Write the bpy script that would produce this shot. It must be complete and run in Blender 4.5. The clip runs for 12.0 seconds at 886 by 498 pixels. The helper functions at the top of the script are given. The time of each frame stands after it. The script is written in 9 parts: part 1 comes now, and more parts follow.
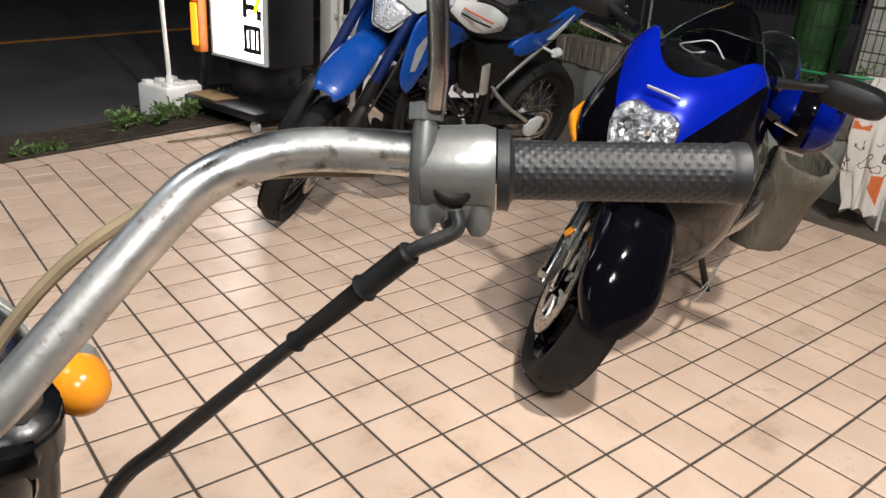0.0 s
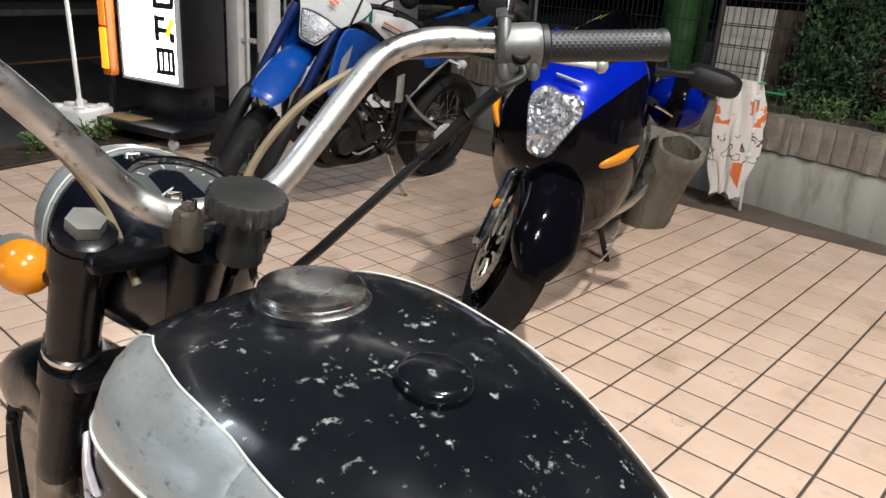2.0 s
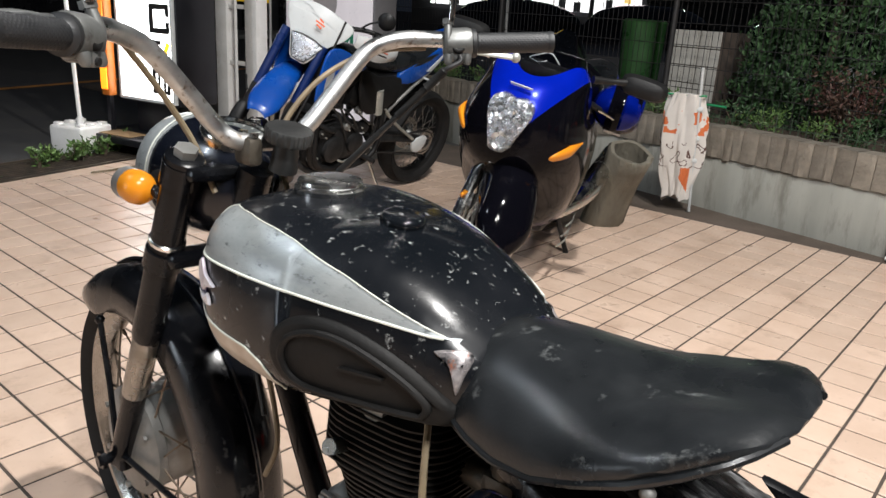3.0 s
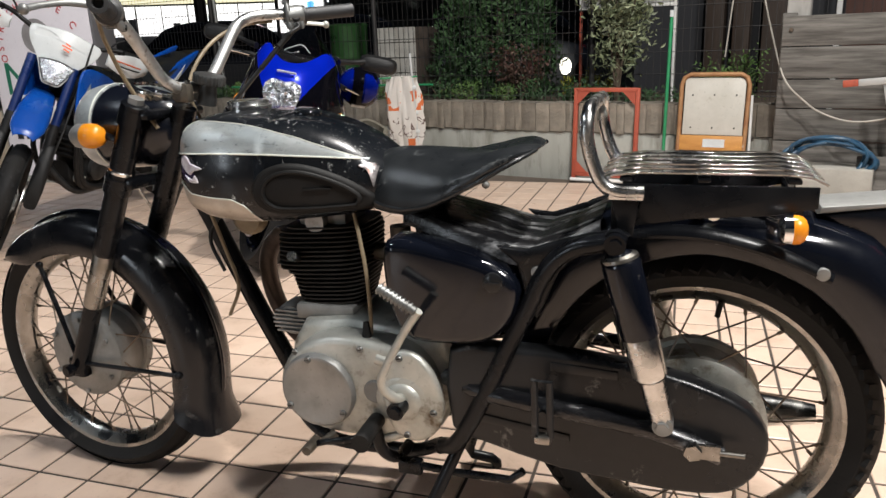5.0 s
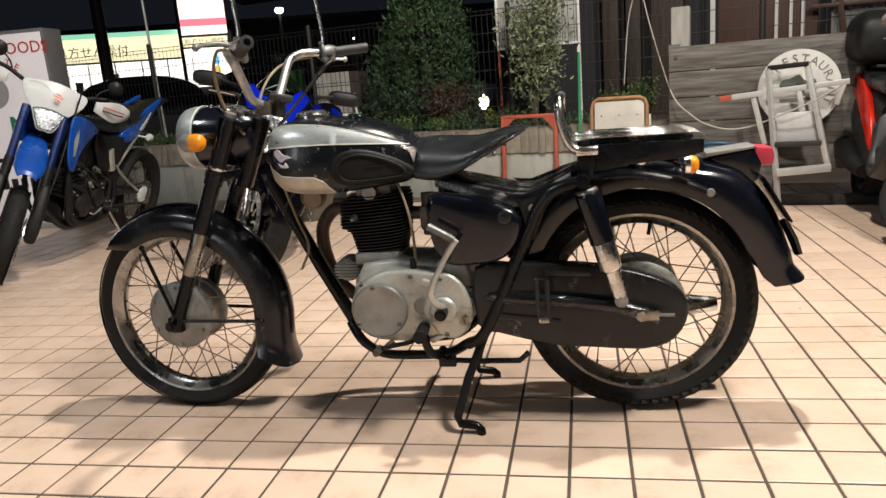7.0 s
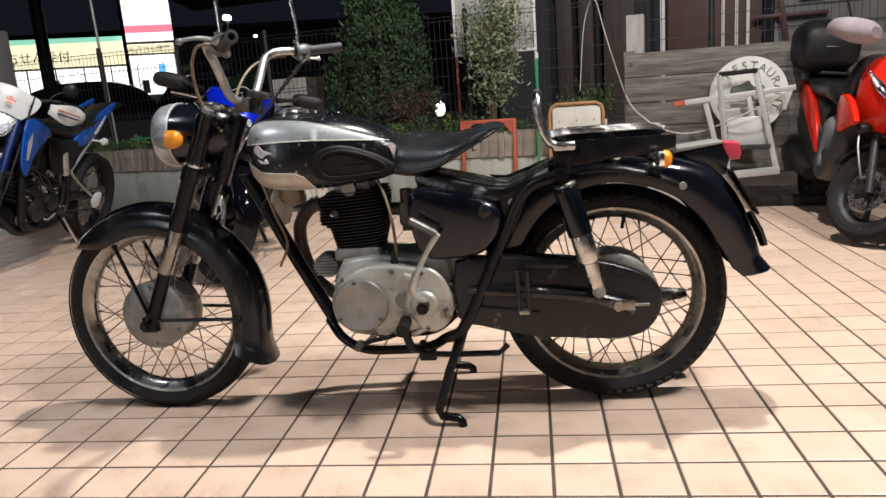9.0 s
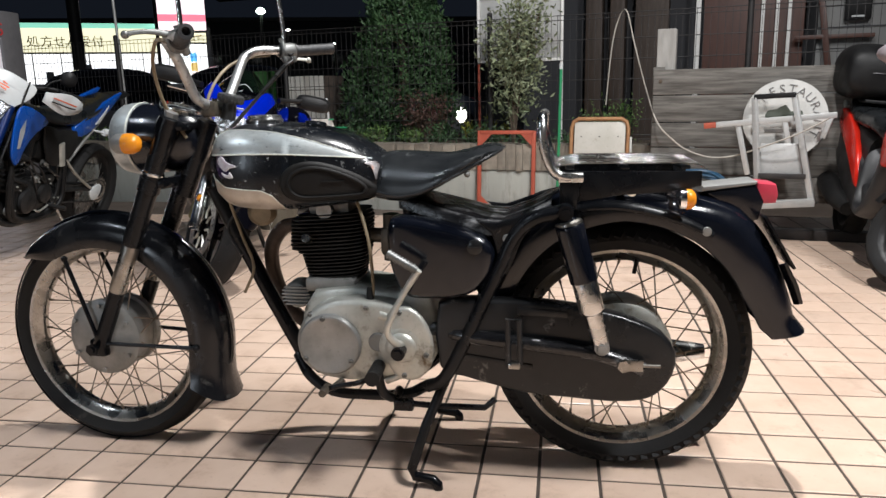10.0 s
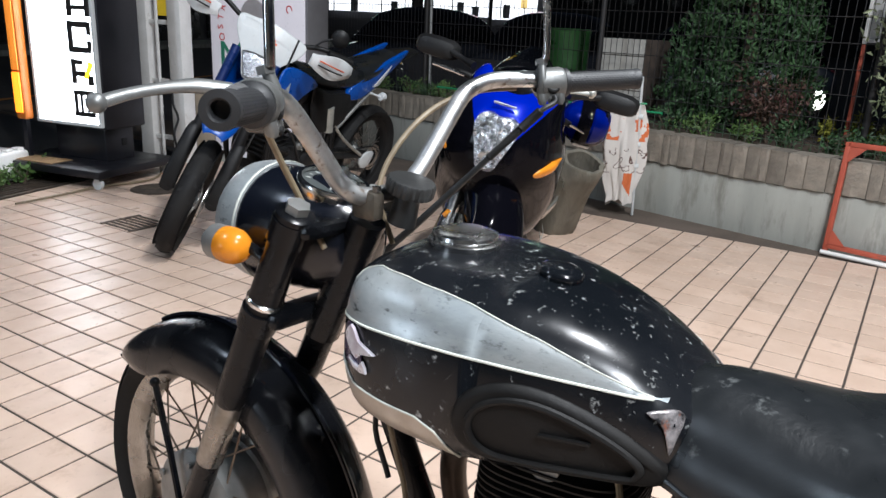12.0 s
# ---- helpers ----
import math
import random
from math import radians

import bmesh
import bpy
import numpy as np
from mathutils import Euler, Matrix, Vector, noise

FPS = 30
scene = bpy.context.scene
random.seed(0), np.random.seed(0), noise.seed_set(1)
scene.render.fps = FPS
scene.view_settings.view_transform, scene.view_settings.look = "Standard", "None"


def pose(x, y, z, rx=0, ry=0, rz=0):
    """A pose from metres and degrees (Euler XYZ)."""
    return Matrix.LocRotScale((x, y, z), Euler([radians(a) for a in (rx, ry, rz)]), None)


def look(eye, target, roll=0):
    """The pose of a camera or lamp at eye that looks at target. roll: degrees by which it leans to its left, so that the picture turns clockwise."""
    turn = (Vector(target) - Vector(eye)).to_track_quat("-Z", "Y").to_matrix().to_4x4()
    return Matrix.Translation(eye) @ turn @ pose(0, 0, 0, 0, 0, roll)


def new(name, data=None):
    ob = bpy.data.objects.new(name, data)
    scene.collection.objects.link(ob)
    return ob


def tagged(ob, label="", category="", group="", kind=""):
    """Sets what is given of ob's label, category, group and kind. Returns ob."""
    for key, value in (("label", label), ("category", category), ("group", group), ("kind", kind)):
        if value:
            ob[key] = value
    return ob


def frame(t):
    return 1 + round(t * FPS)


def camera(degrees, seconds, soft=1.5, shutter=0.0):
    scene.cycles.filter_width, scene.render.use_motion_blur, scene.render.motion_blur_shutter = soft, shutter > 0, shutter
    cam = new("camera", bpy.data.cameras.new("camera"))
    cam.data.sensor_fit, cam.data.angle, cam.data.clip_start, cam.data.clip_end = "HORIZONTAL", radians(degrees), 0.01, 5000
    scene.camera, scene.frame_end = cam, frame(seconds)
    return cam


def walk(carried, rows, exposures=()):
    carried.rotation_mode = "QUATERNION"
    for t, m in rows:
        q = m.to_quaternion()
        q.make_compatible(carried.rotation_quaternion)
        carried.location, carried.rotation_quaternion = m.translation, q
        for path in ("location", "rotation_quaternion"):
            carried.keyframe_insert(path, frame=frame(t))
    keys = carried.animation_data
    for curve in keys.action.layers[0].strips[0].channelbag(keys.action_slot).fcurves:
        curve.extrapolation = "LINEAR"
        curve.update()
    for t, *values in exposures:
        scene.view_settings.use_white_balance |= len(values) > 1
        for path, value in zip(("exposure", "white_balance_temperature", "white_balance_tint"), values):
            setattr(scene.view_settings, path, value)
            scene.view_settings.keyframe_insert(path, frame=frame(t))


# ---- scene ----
cam = camera(61.8, 12.0)
PATH = [
    (0, (0.086, 0.011, 1.184), (1.274, 1.425, 0.417), 4.1),
    (0.5, (0.093, 0.018, 1.189), (1.372, 1.344, 0.412), 3.6),
    (1, (0.023, -0.039, 1.15), (1.343, 1.266, 0.405), 3.6),
    (1.5, (-0.098, -0.111, 1.144), (1.256, 1.176, 0.43), 3.6),
    (2, (-0.278, -0.156, 1.127), (1.137, 1.086, 0.452), 3.9),
    (2.5, (-0.417, -0.294, 1.121), (1.019, 0.949, 0.492), 3.2),
    (2.7, (-0.481, -0.372, 1.121), (0.957, 0.874, 0.504), 3.5),
    (4.3, (-1.012, -0.571, 1.037), (0.701, 0.28, 0.451), 0.3),
    (4.5, (-1.097, -0.593, 1.024), (0.651, 0.186, 0.442), -0.5),
    (5, (-1.295, -0.59, 1.014), (0.528, 0.017, 0.46), -2.3),
    (5.5, (-1.522, -0.494, 0.988), (0.346, -0.015, 0.458), -3.4),
    (6, (-1.697, -0.495, 0.979), (0.195, -0.08, 0.479), -4.1),
    (6.5, (-1.867, -0.529, 0.974), (0.032, -0.118, 0.498), -4.5),
    (8.3, (-2.149, -0.379, 0.952), (-0.208, -0.094, 0.561), -4.8),
    (8.5, (-2.132, -0.385, 0.953), (-0.192, -0.117, 0.546), -4.6),
    (9, (-2.053, -0.424, 0.94), (-0.118, -0.169, 0.504), -4.3),
    (9.5, (-1.929, -0.507, 0.954), (0.001, -0.224, 0.514), -3.3),
    (10, (-1.771, -0.48, 0.961), (0.158, -0.169, 0.535), -1.3),
    (10.5, (-1.538, -0.386, 1.022), (0.377, 0.011, 0.602), 0.5),
    (11, (-1.288, -0.331, 1.062), (0.566, 0.257, 0.599), 1.7),
    (11.5, (-0.997, -0.286, 1.112), (0.745, 0.543, 0.584), 2.4),
    (12, (-0.725, -0.192, 1.152), (0.893, 0.83, 0.569), 2.8),
]
EXPOSURE = [(0, 0.08, 6500, 10), (1.5, 0.0, 6450, 10), (2.7, 0.10, 6300, 10), (4.4, 0.10, 6300, 10), (5.5, 0.02, 6600, 10), (6.5, 0.0, 6900, 10), (8.5, -0.10, 6700, 11), (9.5, 0.0, 6300, 12), (10.0, 0.0, 6150, 10), (10.7, 0.08, 5800, 9), (11.3, 0.12, 5800, 9), (12.0, 0.10, 5800, 9)]
walk(cam, [(t, look(eye, target, roll)) for t, eye, target, roll in PATH], EXPOSURE)

# ---- world and lights ----
world = bpy.data.worlds.new("night_sky")
scene.world = world
world.use_nodes = True
world.node_tree.nodes["Background"].inputs[0].default_value = (0.42, 0.52, 0.75, 1)
world.node_tree.nodes["Background"].inputs[1].default_value = 0.015
scene.view_settings.exposure = 0.0


def area_lamp(name, eye, target, size, size_y, power, colour):
    data = bpy.data.lights.new(name, "AREA")
    data.shape, data.size, data.size_y, data.energy, data.color = "RECTANGLE", size, size_y, power, colour
    ob = new(name, data)
    ob.matrix_world = look(eye, target)
    return ob


# floodlights of the forecourt, above and behind the walk
for dx in (-0.3, 0.3):
    area_lamp("forecourt_tube", (-1.2 + dx, -2.5, 4.2), (0.4 + dx, 0.2, 0), 0.10, 0.7, 130, (1.0, 0.97, 0.93))
area_lamp("forecourt_tube", (-1.6, 2.6, 4.3), (1.3, 3.2, 0.2), 0.10, 0.7, 52, (0.86, 0.93, 1.0))
area_lamp("canopy_lamp", (0.85, -1.0, 4.6), (0.7, 0.5, 0), 0.16, 0.16, 240, (1.0, 0.958, 0.90))
area_lamp("shop_window", (-5.5, 3.6, 1.8), (0.0, 0.3, 0.7), 0.6, 1.9, 42, (0.85, 0.93, 1.0))

# ---- shaping tools ----
def part(name, bm, material, parent=None, label="", sharp=38):
    """Link a bmesh as one mesh object under a thing or a part."""
    bmesh.ops.recalc_face_normals(bm, faces=bm.faces)
    lim = radians(sharp)
    for f in bm.faces:
        f.smooth = True
    for e in bm.edges:
        if len(e.link_faces) != 2 or e.calc_face_angle(0) > lim:
            e.smooth = False
    me = bpy.data.meshes.new(name)
    bm.to_mesh(me)
    bm.free()
    for m in (material if isinstance(material, (list, tuple)) else [material]):
        me.materials.append(m)
    ob = new(name, me)
    if parent is not None:
        ob.parent = parent
    if label:
        ob["label"] = label
    return ob


def thing(name, m, label, category, group="", kind=""):
    ob = new(name)
    ob.empty_display_size = 0.1
    ob.matrix_world = m
    return tagged(ob, label, category, group, kind)


def solo(name, bm, material, label, category, group="", kind="", m=None, sharp=38):
    ob = part(name, bm, material, None, "", sharp)
    if m is not None:
        ob.matrix_world = m
    return tagged(ob, label, category, group, kind)


def B():
    return bmesh.new()


def smooth(t):
    return t * t * (3 - 2 * t)


def spline(pts, n=6, closed=False):
    """Catmull-Rom points through pts."""
    P = [Vector(p) for p in pts]
    N = len(P)
    out = []
    for i in range(N if closed else N - 1):
        a = P[(i - 1) % N] if closed or i > 0 else P[0] * 2 - P[1]
        b, c = P[i], P[(i + 1) % N]
        d = P[(i + 2) % N] if closed or i + 2 < N else P[-1] * 2 - P[-2]
        for k in range(n):
            t = k / n
            out.append(0.5 * ((2 * b) + (c - a) * t + (2 * a - 5 * b + 4 * c - d) * t * t + (3 * b - a - 3 * c + d) * t ** 3))
    if not closed:
        out.append(P[-1])
    return out


def bridge(bm, rings, closed_ring=True, closed_path=False, caps=True, mat=0):
    V = [[bm.verts.new(p) for p in r] for r in rings]
    n, m = len(V), len(V[0])
    for i in range(n if closed_path else n - 1):
        a, b = V[i], V[(i + 1) % n]
        for j in range(m if closed_ring else m - 1):
            k = (j + 1) % m
            try:
                bm.faces.new((a[j], a[k], b[k], b[j])).material_index = mat
            except ValueError:
                pass
    if caps and not closed_path and closed_ring:
        bm.faces.new(list(reversed(V[0]))).material_index = mat
        bm.faces.new(V[-1]).material_index = mat
    return bm


def tube(bm, pts, r, seg=10, smooth=0, closed=False, caps=True, mat=0, flat=1.0):
    """A pipe along pts; r is one radius or one for each point."""
    P = spline(pts, smooth, closed) if smooth else [Vector(p) for p in pts]
    n = len(P)
    R = r if isinstance(r, (list, tuple)) else [r] * n
    if len(R) != n:
        R = [R[0] + 0.0] * n if len(R) < 2 else list(np.interp(np.linspace(0, 1, n), np.linspace(0, 1, len(R)), R))
    up = None
    rings = []
    for i in range(n):
        t = (P[(i + 1) % n] - P[i - 1]) if closed or 0 < i < n - 1 else (P[1] - P[0] if i == 0 else P[-1] - P[-2])
        t = t.normalized() if t.length > 1e-9 else Vector((0, 0, 1))
        if up is None:
            up = t.orthogonal().normalized()
        up = (up - t * up.dot(t))
        up = up.normalized() if up.length > 1e-6 else t.orthogonal().normalized()
        side = t.cross(up)
        rings.append([P[i] + (up * math.cos(a) + side * math.sin(a) * flat) * R[i] for a in (2 * math.pi * k / seg for k in range(seg))])
    return bridge(bm, rings, True, closed, caps, mat)


def rod(bm, a, b, r, r2=None, seg=10, mat=0):
    return tube(bm, [a, b], [r, r if r2 is None else r2], seg, mat=mat)


def lathe(bm, prof, m=None, seg=32, mat=0, arc=(0, 360)):
    """Turn profile points (along, radius) about the local z axis, then place by m."""
    m = m or Matrix()
    full = arc[1] - arc[0] >= 360
    angs = [radians(arc[0] + (arc[1] - arc[0]) * k / seg) for k in range(seg if full else seg + 1)]
    cols = []
    for h, r in prof:
        if r < 1e-6:
            cols.append([bm.verts.new(m @ Vector((0, 0, h)))])
        else:
            cols.append([bm.verts.new(m @ Vector((r * math.cos(a), r * math.sin(a), h))) for a in angs])
    for a, b in zip(cols, cols[1:]):
        for j in range(seg if full else seg):
            k = (j + 1) % len(angs) if full else j + 1
            if len(a) == 1 and len(b) == 1:
                continue
            if len(a) == 1:
                f = bm.faces.new((a[0], b[j], b[k]))
            elif len(b) == 1:
                f = bm.faces.new((a[j], a[k], b[0]))
            else:
                f = bm.faces.new((a[j], a[k], b[k], b[j]))
            f.material_index = mat
    return bm


def axis(a, b):
    """A pose at a whose z runs towards b."""
    a, b = Vector(a), Vector(b)
    return Matrix.Translation(a) @ (b - a).to_track_quat("Z", "Y").to_matrix().to_4x4()


def box(bm, c, s, m=None, bevel=0.0, seg=2, mat=0):
    m = m or Matrix()
    tmp = bmesh.new()
    bmesh.ops.create_cube(tmp, size=1.0, matrix=Matrix.Translation(c) @ Matrix.Diagonal((*s, 1)))
    if bevel > 0:
        bmesh.ops.bevel(tmp, geom=tmp.edges[:], offset=bevel, segments=seg, profile=0.5, affect="EDGES", clamp_overlap=True)
    join(bm, tmp, m, mat)
    return bm


def join(bm, tmp, m=None, mat=None):
    m = m or Matrix()
    vs = {v: bm.verts.new(m @ v.co) for v in tmp.verts}
    for f in tmp.faces:
        try:
            g = bm.faces.new([vs[v] for v in f.verts])
            g.material_index = f.material_index if mat is None else mat
        except ValueError:
            pass
    tmp.free()
    return bm


def slab(bm, poly, x0, x1, bevel=0.0, seg=2, mat=0, m=None, n=0):
    """A plate with the outline poly in (y, z), from x0 to x1, edges rounded; n smooths the outline."""
    if n:
        poly = [(p.x, p.y) for p in spline([(a, b, 0) for a, b in poly], n, True)]
    tmp = bmesh.new()
    a = [tmp.verts.new((x0, y, z)) for y, z in poly]
    b = [tmp.verts.new((x1, y, z)) for y, z in poly]
    N = len(poly)
    tmp.faces.new(a)
    tmp.faces.new(list(reversed(b)))
    for i in range(N):
        tmp.faces.new((a[i], b[i], b[(i + 1) % N], a[(i + 1) % N]))
    bmesh.ops.recalc_face_normals(tmp, faces=tmp.faces)
    if bevel:
        rim = [e for e in tmp.edges if abs(e.verts[0].co.x - e.verts[1].co.x) < 1e-6]
        bmesh.ops.bevel(tmp, geom=rim, offset=bevel, segments=seg, profile=0.5, affect="EDGES", clamp_overlap=True)
    return join(bm, tmp, m, mat)


def ball(bm, c, r, m=None, u=14, v=10, mat=0):
    tmp = bmesh.new()
    r = r if isinstance(r, (tuple, list)) else (r, r, r)
    bmesh.ops.create_uvsphere(tmp, u_segments=u, v_segments=v, radius=1, matrix=Matrix.Translation(c) @ Matrix.Diagonal((*r, 1)))
    return join(bm, tmp, m, mat)


def hexnut(bm, a, b, r, mat=0):
    return tube(bm, [a, b], r, 6, mat=mat)


def words(name, text, size, m, material, parent=None, depth=0.001, align="CENTER"):
    """Lettering in the built-in font, as a mesh."""
    cu = bpy.data.curves.new(name, "FONT")
    cu.body, cu.size, cu.extrude, cu.align_x, cu.align_y = text, size, depth, align, "CENTER"
    cu.resolution_u = 3
    tmp = bpy.data.objects.new(name + "_tmp", cu)
    scene.collection.objects.link(tmp)
    bpy.context.view_layer.update()
    me = bpy.data.meshes.new_from_object(tmp.evaluated_get(bpy.context.evaluated_depsgraph_get()))
    bpy.data.objects.remove(tmp)
    me.materials.clear()
    me.materials.append(material)
    ob = new(name, me)
    if parent is not None:
        ob.parent = parent
    ob.matrix_basis = m
    return ob


def lettering(text, size, place, material, parent, depth=0.001, gap=0.12):
    """A centred row of single letters; place(u) gives the pose at u along the row."""
    obs, u = [], 0.0
    for ch in text:
        if ch == " ":
            u += size * 0.32
            continue
        ob = words("letter", ch, size, Matrix(), material, parent, depth)
        w = ob.dimensions.x if ob.dimensions.x > 0 else max(v.co.x for v in ob.data.vertices) - min(v.co.x for v in ob.data.vertices)
        obs.append((ob, u + w / 2))
        u += w + size * gap
    for ob, c in obs:
        ob.matrix_basis = place(c - (u - size * gap) / 2)


# ---- materials ----
def surf(name, col, col2=None, rough=0.5, metal=0.0, scale=8.0, fine=90.0, bump=0.1, dirt=None, dirt_amt=0.0, dirt_scale=3.0, rvar=0.15, coat=0.0, dist=0.004, island=0.0, rand=0.0, emit=0.0, spec=0.5, stretch=(1, 1, 1)):
    """Two scales of colour variation, roughness variation, fine relief and optional dirt or rust."""
    m = bpy.data.materials.new(name)
    m.use_nodes = True
    nt = m.node_tree
    N, L = nt.nodes, nt.links
    p = N["Principled BSDF"]
    col2 = col2 or tuple(c * 0.75 for c in col)
    tc = N.new("ShaderNodeTexCoord")
    mp = N.new("ShaderNodeMapping")
    mp.inputs["Scale"].default_value = stretch
    L.new(tc.outputs["Object"], mp.inputs[0])

    def noise_tex(s, detail, rough_=0.6):
        n = N.new("ShaderNodeTexNoise")
        n.inputs["Scale"].default_value, n.inputs["Detail"].default_value, n.inputs["Roughness"].default_value = s, detail, rough_
        L.new(mp.outputs[0], n.inputs["Vector"])
        return n

    def ramp(src, lo, hi):
        r = N.new("ShaderNodeMapRange")
        r.inputs[1].default_value, r.inputs[2].default_value = lo, hi
        L.new(src, r.inputs[0])
        return r.outputs[0]

    def mix(fac, a, b):
        x = N.new("ShaderNodeMix")
        x.data_type = "RGBA"
        for sock, val in ((x.inputs[0], fac), (x.inputs[6], a), (x.inputs[7], b)):
            if hasattr(val, "is_linked"):
                L.new(val, sock)
            else:
                sock.default_value = val if not isinstance(val, tuple) else (*val, 1)
        return x.outputs[2]

    big, small = noise_tex(scale, 4), noise_tex(fine, 3)
    c = mix(ramp(big.outputs[0], 0.35, 0.65), col, col2)
    c = mix(ramp(small.outputs[0], 0.62, 0.85), c, tuple(x * 0.7 for x in col2))
    if dirt:
        d = noise_tex(dirt_scale, 6, 0.7)
        c = mix(ramp(d.outputs[0], 0.68 - 0.35 * dirt_amt, 0.78 - 0.25 * dirt_amt), c, dirt)
    if rand or island:
        src = N.new("ShaderNodeObjectInfo").outputs["Random"] if rand else N.new("ShaderNodeNewGeometry").outputs["Random Per Island"]
        amt = rand or island
        h = N.new("ShaderNodeHueSaturation")
        mr = N.new("ShaderNodeMapRange")
        mr.inputs[3].default_value, mr.inputs[4].default_value = 1 - amt, 1 + amt
        L.new(src, mr.inputs[0])
        L.new(mr.outputs[0], h.inputs["Value"])
        L.new(c, h.inputs["Color"])
        c = h.outputs[0]
    L.new(c, p.inputs["Base Color"])
    mr = N.new("ShaderNodeMapRange")
    mr.inputs[1].default_value, mr.inputs[2].default_value = 0.3, 0.7
    mr.inputs[3].default_value, mr.inputs[4].default_value = max(0.02, rough - rvar * 0.5), min(1, rough + rvar)
    L.new(big.outputs[0], mr.inputs[0])
    L.new(mr.outputs[0], p.inputs["Roughness"])
    p.inputs["Metallic"].default_value = metal
    p.inputs["Coat Weight"].default_value = coat
    p.inputs["Coat Roughness"].default_value = 0.06
    p.inputs["Specular IOR Level"].default_value = spec
    if bump:
        b = N.new("ShaderNodeBump")
        b.inputs["Strength"].default_value, b.inputs["Distance"].default_value = bump, dist
        L.new(small.outputs[0], b.inputs["Height"])
        L.new(b.outputs[0], p.inputs["Normal"])
    if emit:
        L.new(c, p.inputs["Emission Color"])
        p.inputs["Emission Strength"].default_value = emit
    return m


def glass(name, col, rough=0.05, trans=1.0, emit=0.0):
    m = bpy.data.materials.new(name)
    m.use_nodes = True
    p = m.node_tree.nodes["Principled BSDF"]
    p.inputs["Base Color"].default_value = (*col, 1)
    p.inputs["Roughness"].default_value = rough
    p.inputs["Transmission Weight"].default_value = trans
    p.inputs["IOR"].default_value = 1.45
    if emit:
        p.inputs["Emission Color"].default_value, p.inputs["Emission Strength"].default_value = (*col, 1), emit
    return m


def glow(name, col, strength):
    m = bpy.data.materials.new(name)
    m.use_nodes = True
    p = m.node_tree.nodes["Principled BSDF"]
    p.inputs["Base Color"].default_value = (*col, 1)
    p.inputs["Emission Color"].default_value, p.inputs["Emission Strength"].default_value = (*col, 1), strength
    return m


M_tile = surf("floor_tile", (0.65, 0.49, 0.385), (0.58, 0.425, 0.325), 0.33, 0, 5, 60, 0.06, dirt=(0.47, 0.335, 0.25), dirt_amt=0.34, dirt_scale=4.5, rand=0.07, dist=0.002)
M_tile_far = surf("floor_tile_far", (0.65, 0.49, 0.385), (0.58, 0.425, 0.325), 0.33, 0, 5, 60, 0.06, dirt=(0.47, 0.335, 0.25), dirt_amt=0.34, dirt_scale=4.5, island=0.07, dist=0.002)
M_grout = surf("dark_grout", (0.050, 0.040, 0.033), (0.085, 0.064, 0.05), 0.9, 0, 12, 120, 0.4)
M_asphalt = surf("asphalt", (0.045, 0.045, 0.048), (0.065, 0.062, 0.06), 0.75, 0, 2, 160, 0.6, dist=0.006)
M_concrete = surf("concrete", (0.27, 0.275, 0.245), (0.36, 0.36, 0.325), 0.85, 0, 3.5, 70, 0.35, dirt=(0.19, 0.187, 0.16), dirt_amt=0.45, dirt_scale=6, stretch=(1, 1, 0.22))
M_strip = surf("dark_soil_strip", (0.085, 0.065, 0.05), (0.13, 0.10, 0.08), 0.9, 0, 4, 60, 0.6, dist=0.01)
M_stone = surf("split_stone", (0.235, 0.205, 0.165), (0.15, 0.132, 0.108), 0.9, 0, 9, 55, 0.6, dirt=(0.07, 0.065, 0.05), dirt_amt=0.25, dirt_scale=4, rand=0.22, dist=0.01)
M_soil = surf("soil", (0.05, 0.036, 0.025), (0.09, 0.065, 0.045), 0.95, 0, 9, 60, 0.8, dist=0.015)
M_wood_grey = surf("weathered_board", (0.150, 0.140, 0.126), (0.070, 0.064, 0.057), 0.85, 0, 3, 40, 0.5, dirt=(0.045, 0.040, 0.035), dirt_amt=0.36, dirt_scale=2.5, rand=0.2, stretch=(6, 1, 14))
M_iron = surf("black_iron", (0.025, 0.025, 0.026), (0.045, 0.04, 0.038), 0.55, 0.4, 12, 90, 0.2)
M_white_paint = surf("white_paint", (0.78, 0.77, 0.75), (0.68, 0.67, 0.64), 0.45, 0, 6, 60, 0.08, dirt=(0.45, 0.40, 0.33), dirt_amt=0.1, dirt_scale=5)
M_leaf = surf("conifer_leaf", (0.022, 0.058, 0.019), (0.040, 0.088, 0.028), 0.6, 0, 4, 40, 0, island=0.5)
M_leaf2 = surf("shrub_leaf", (0.07, 0.14, 0.03), (0.11, 0.17, 0.05), 0.55, 0, 4, 40, 0, island=0.5)
M_leaf3 = surf("grey_green_leaf", (0.15, 0.18, 0.095), (0.21, 0.23, 0.14), 0.55, 0, 4, 40, 0, island=0.5)
M_leaf_red = surf("dark_red_leaf", (0.09, 0.035, 0.03), (0.05, 0.04, 0.02), 0.6, 0, 4, 40, 0, island=0.5)
M_bark = surf("bark", (0.11, 0.08, 0.055), (0.06, 0.045, 0.03), 0.9, 0, 10, 60, 0.8, dist=0.006)

# ---- ground, forecourt and planter ----
WALL = pose(3.89, 0, 0, 0, 0, -12.41)   # local x runs behind the planter's face, y along it
EDGE = lambda x: 4.02 + 0.262 * x         # where the tiles end at the road's drain
TX, TY, PITCH = -0.06, -0.435, 0.15

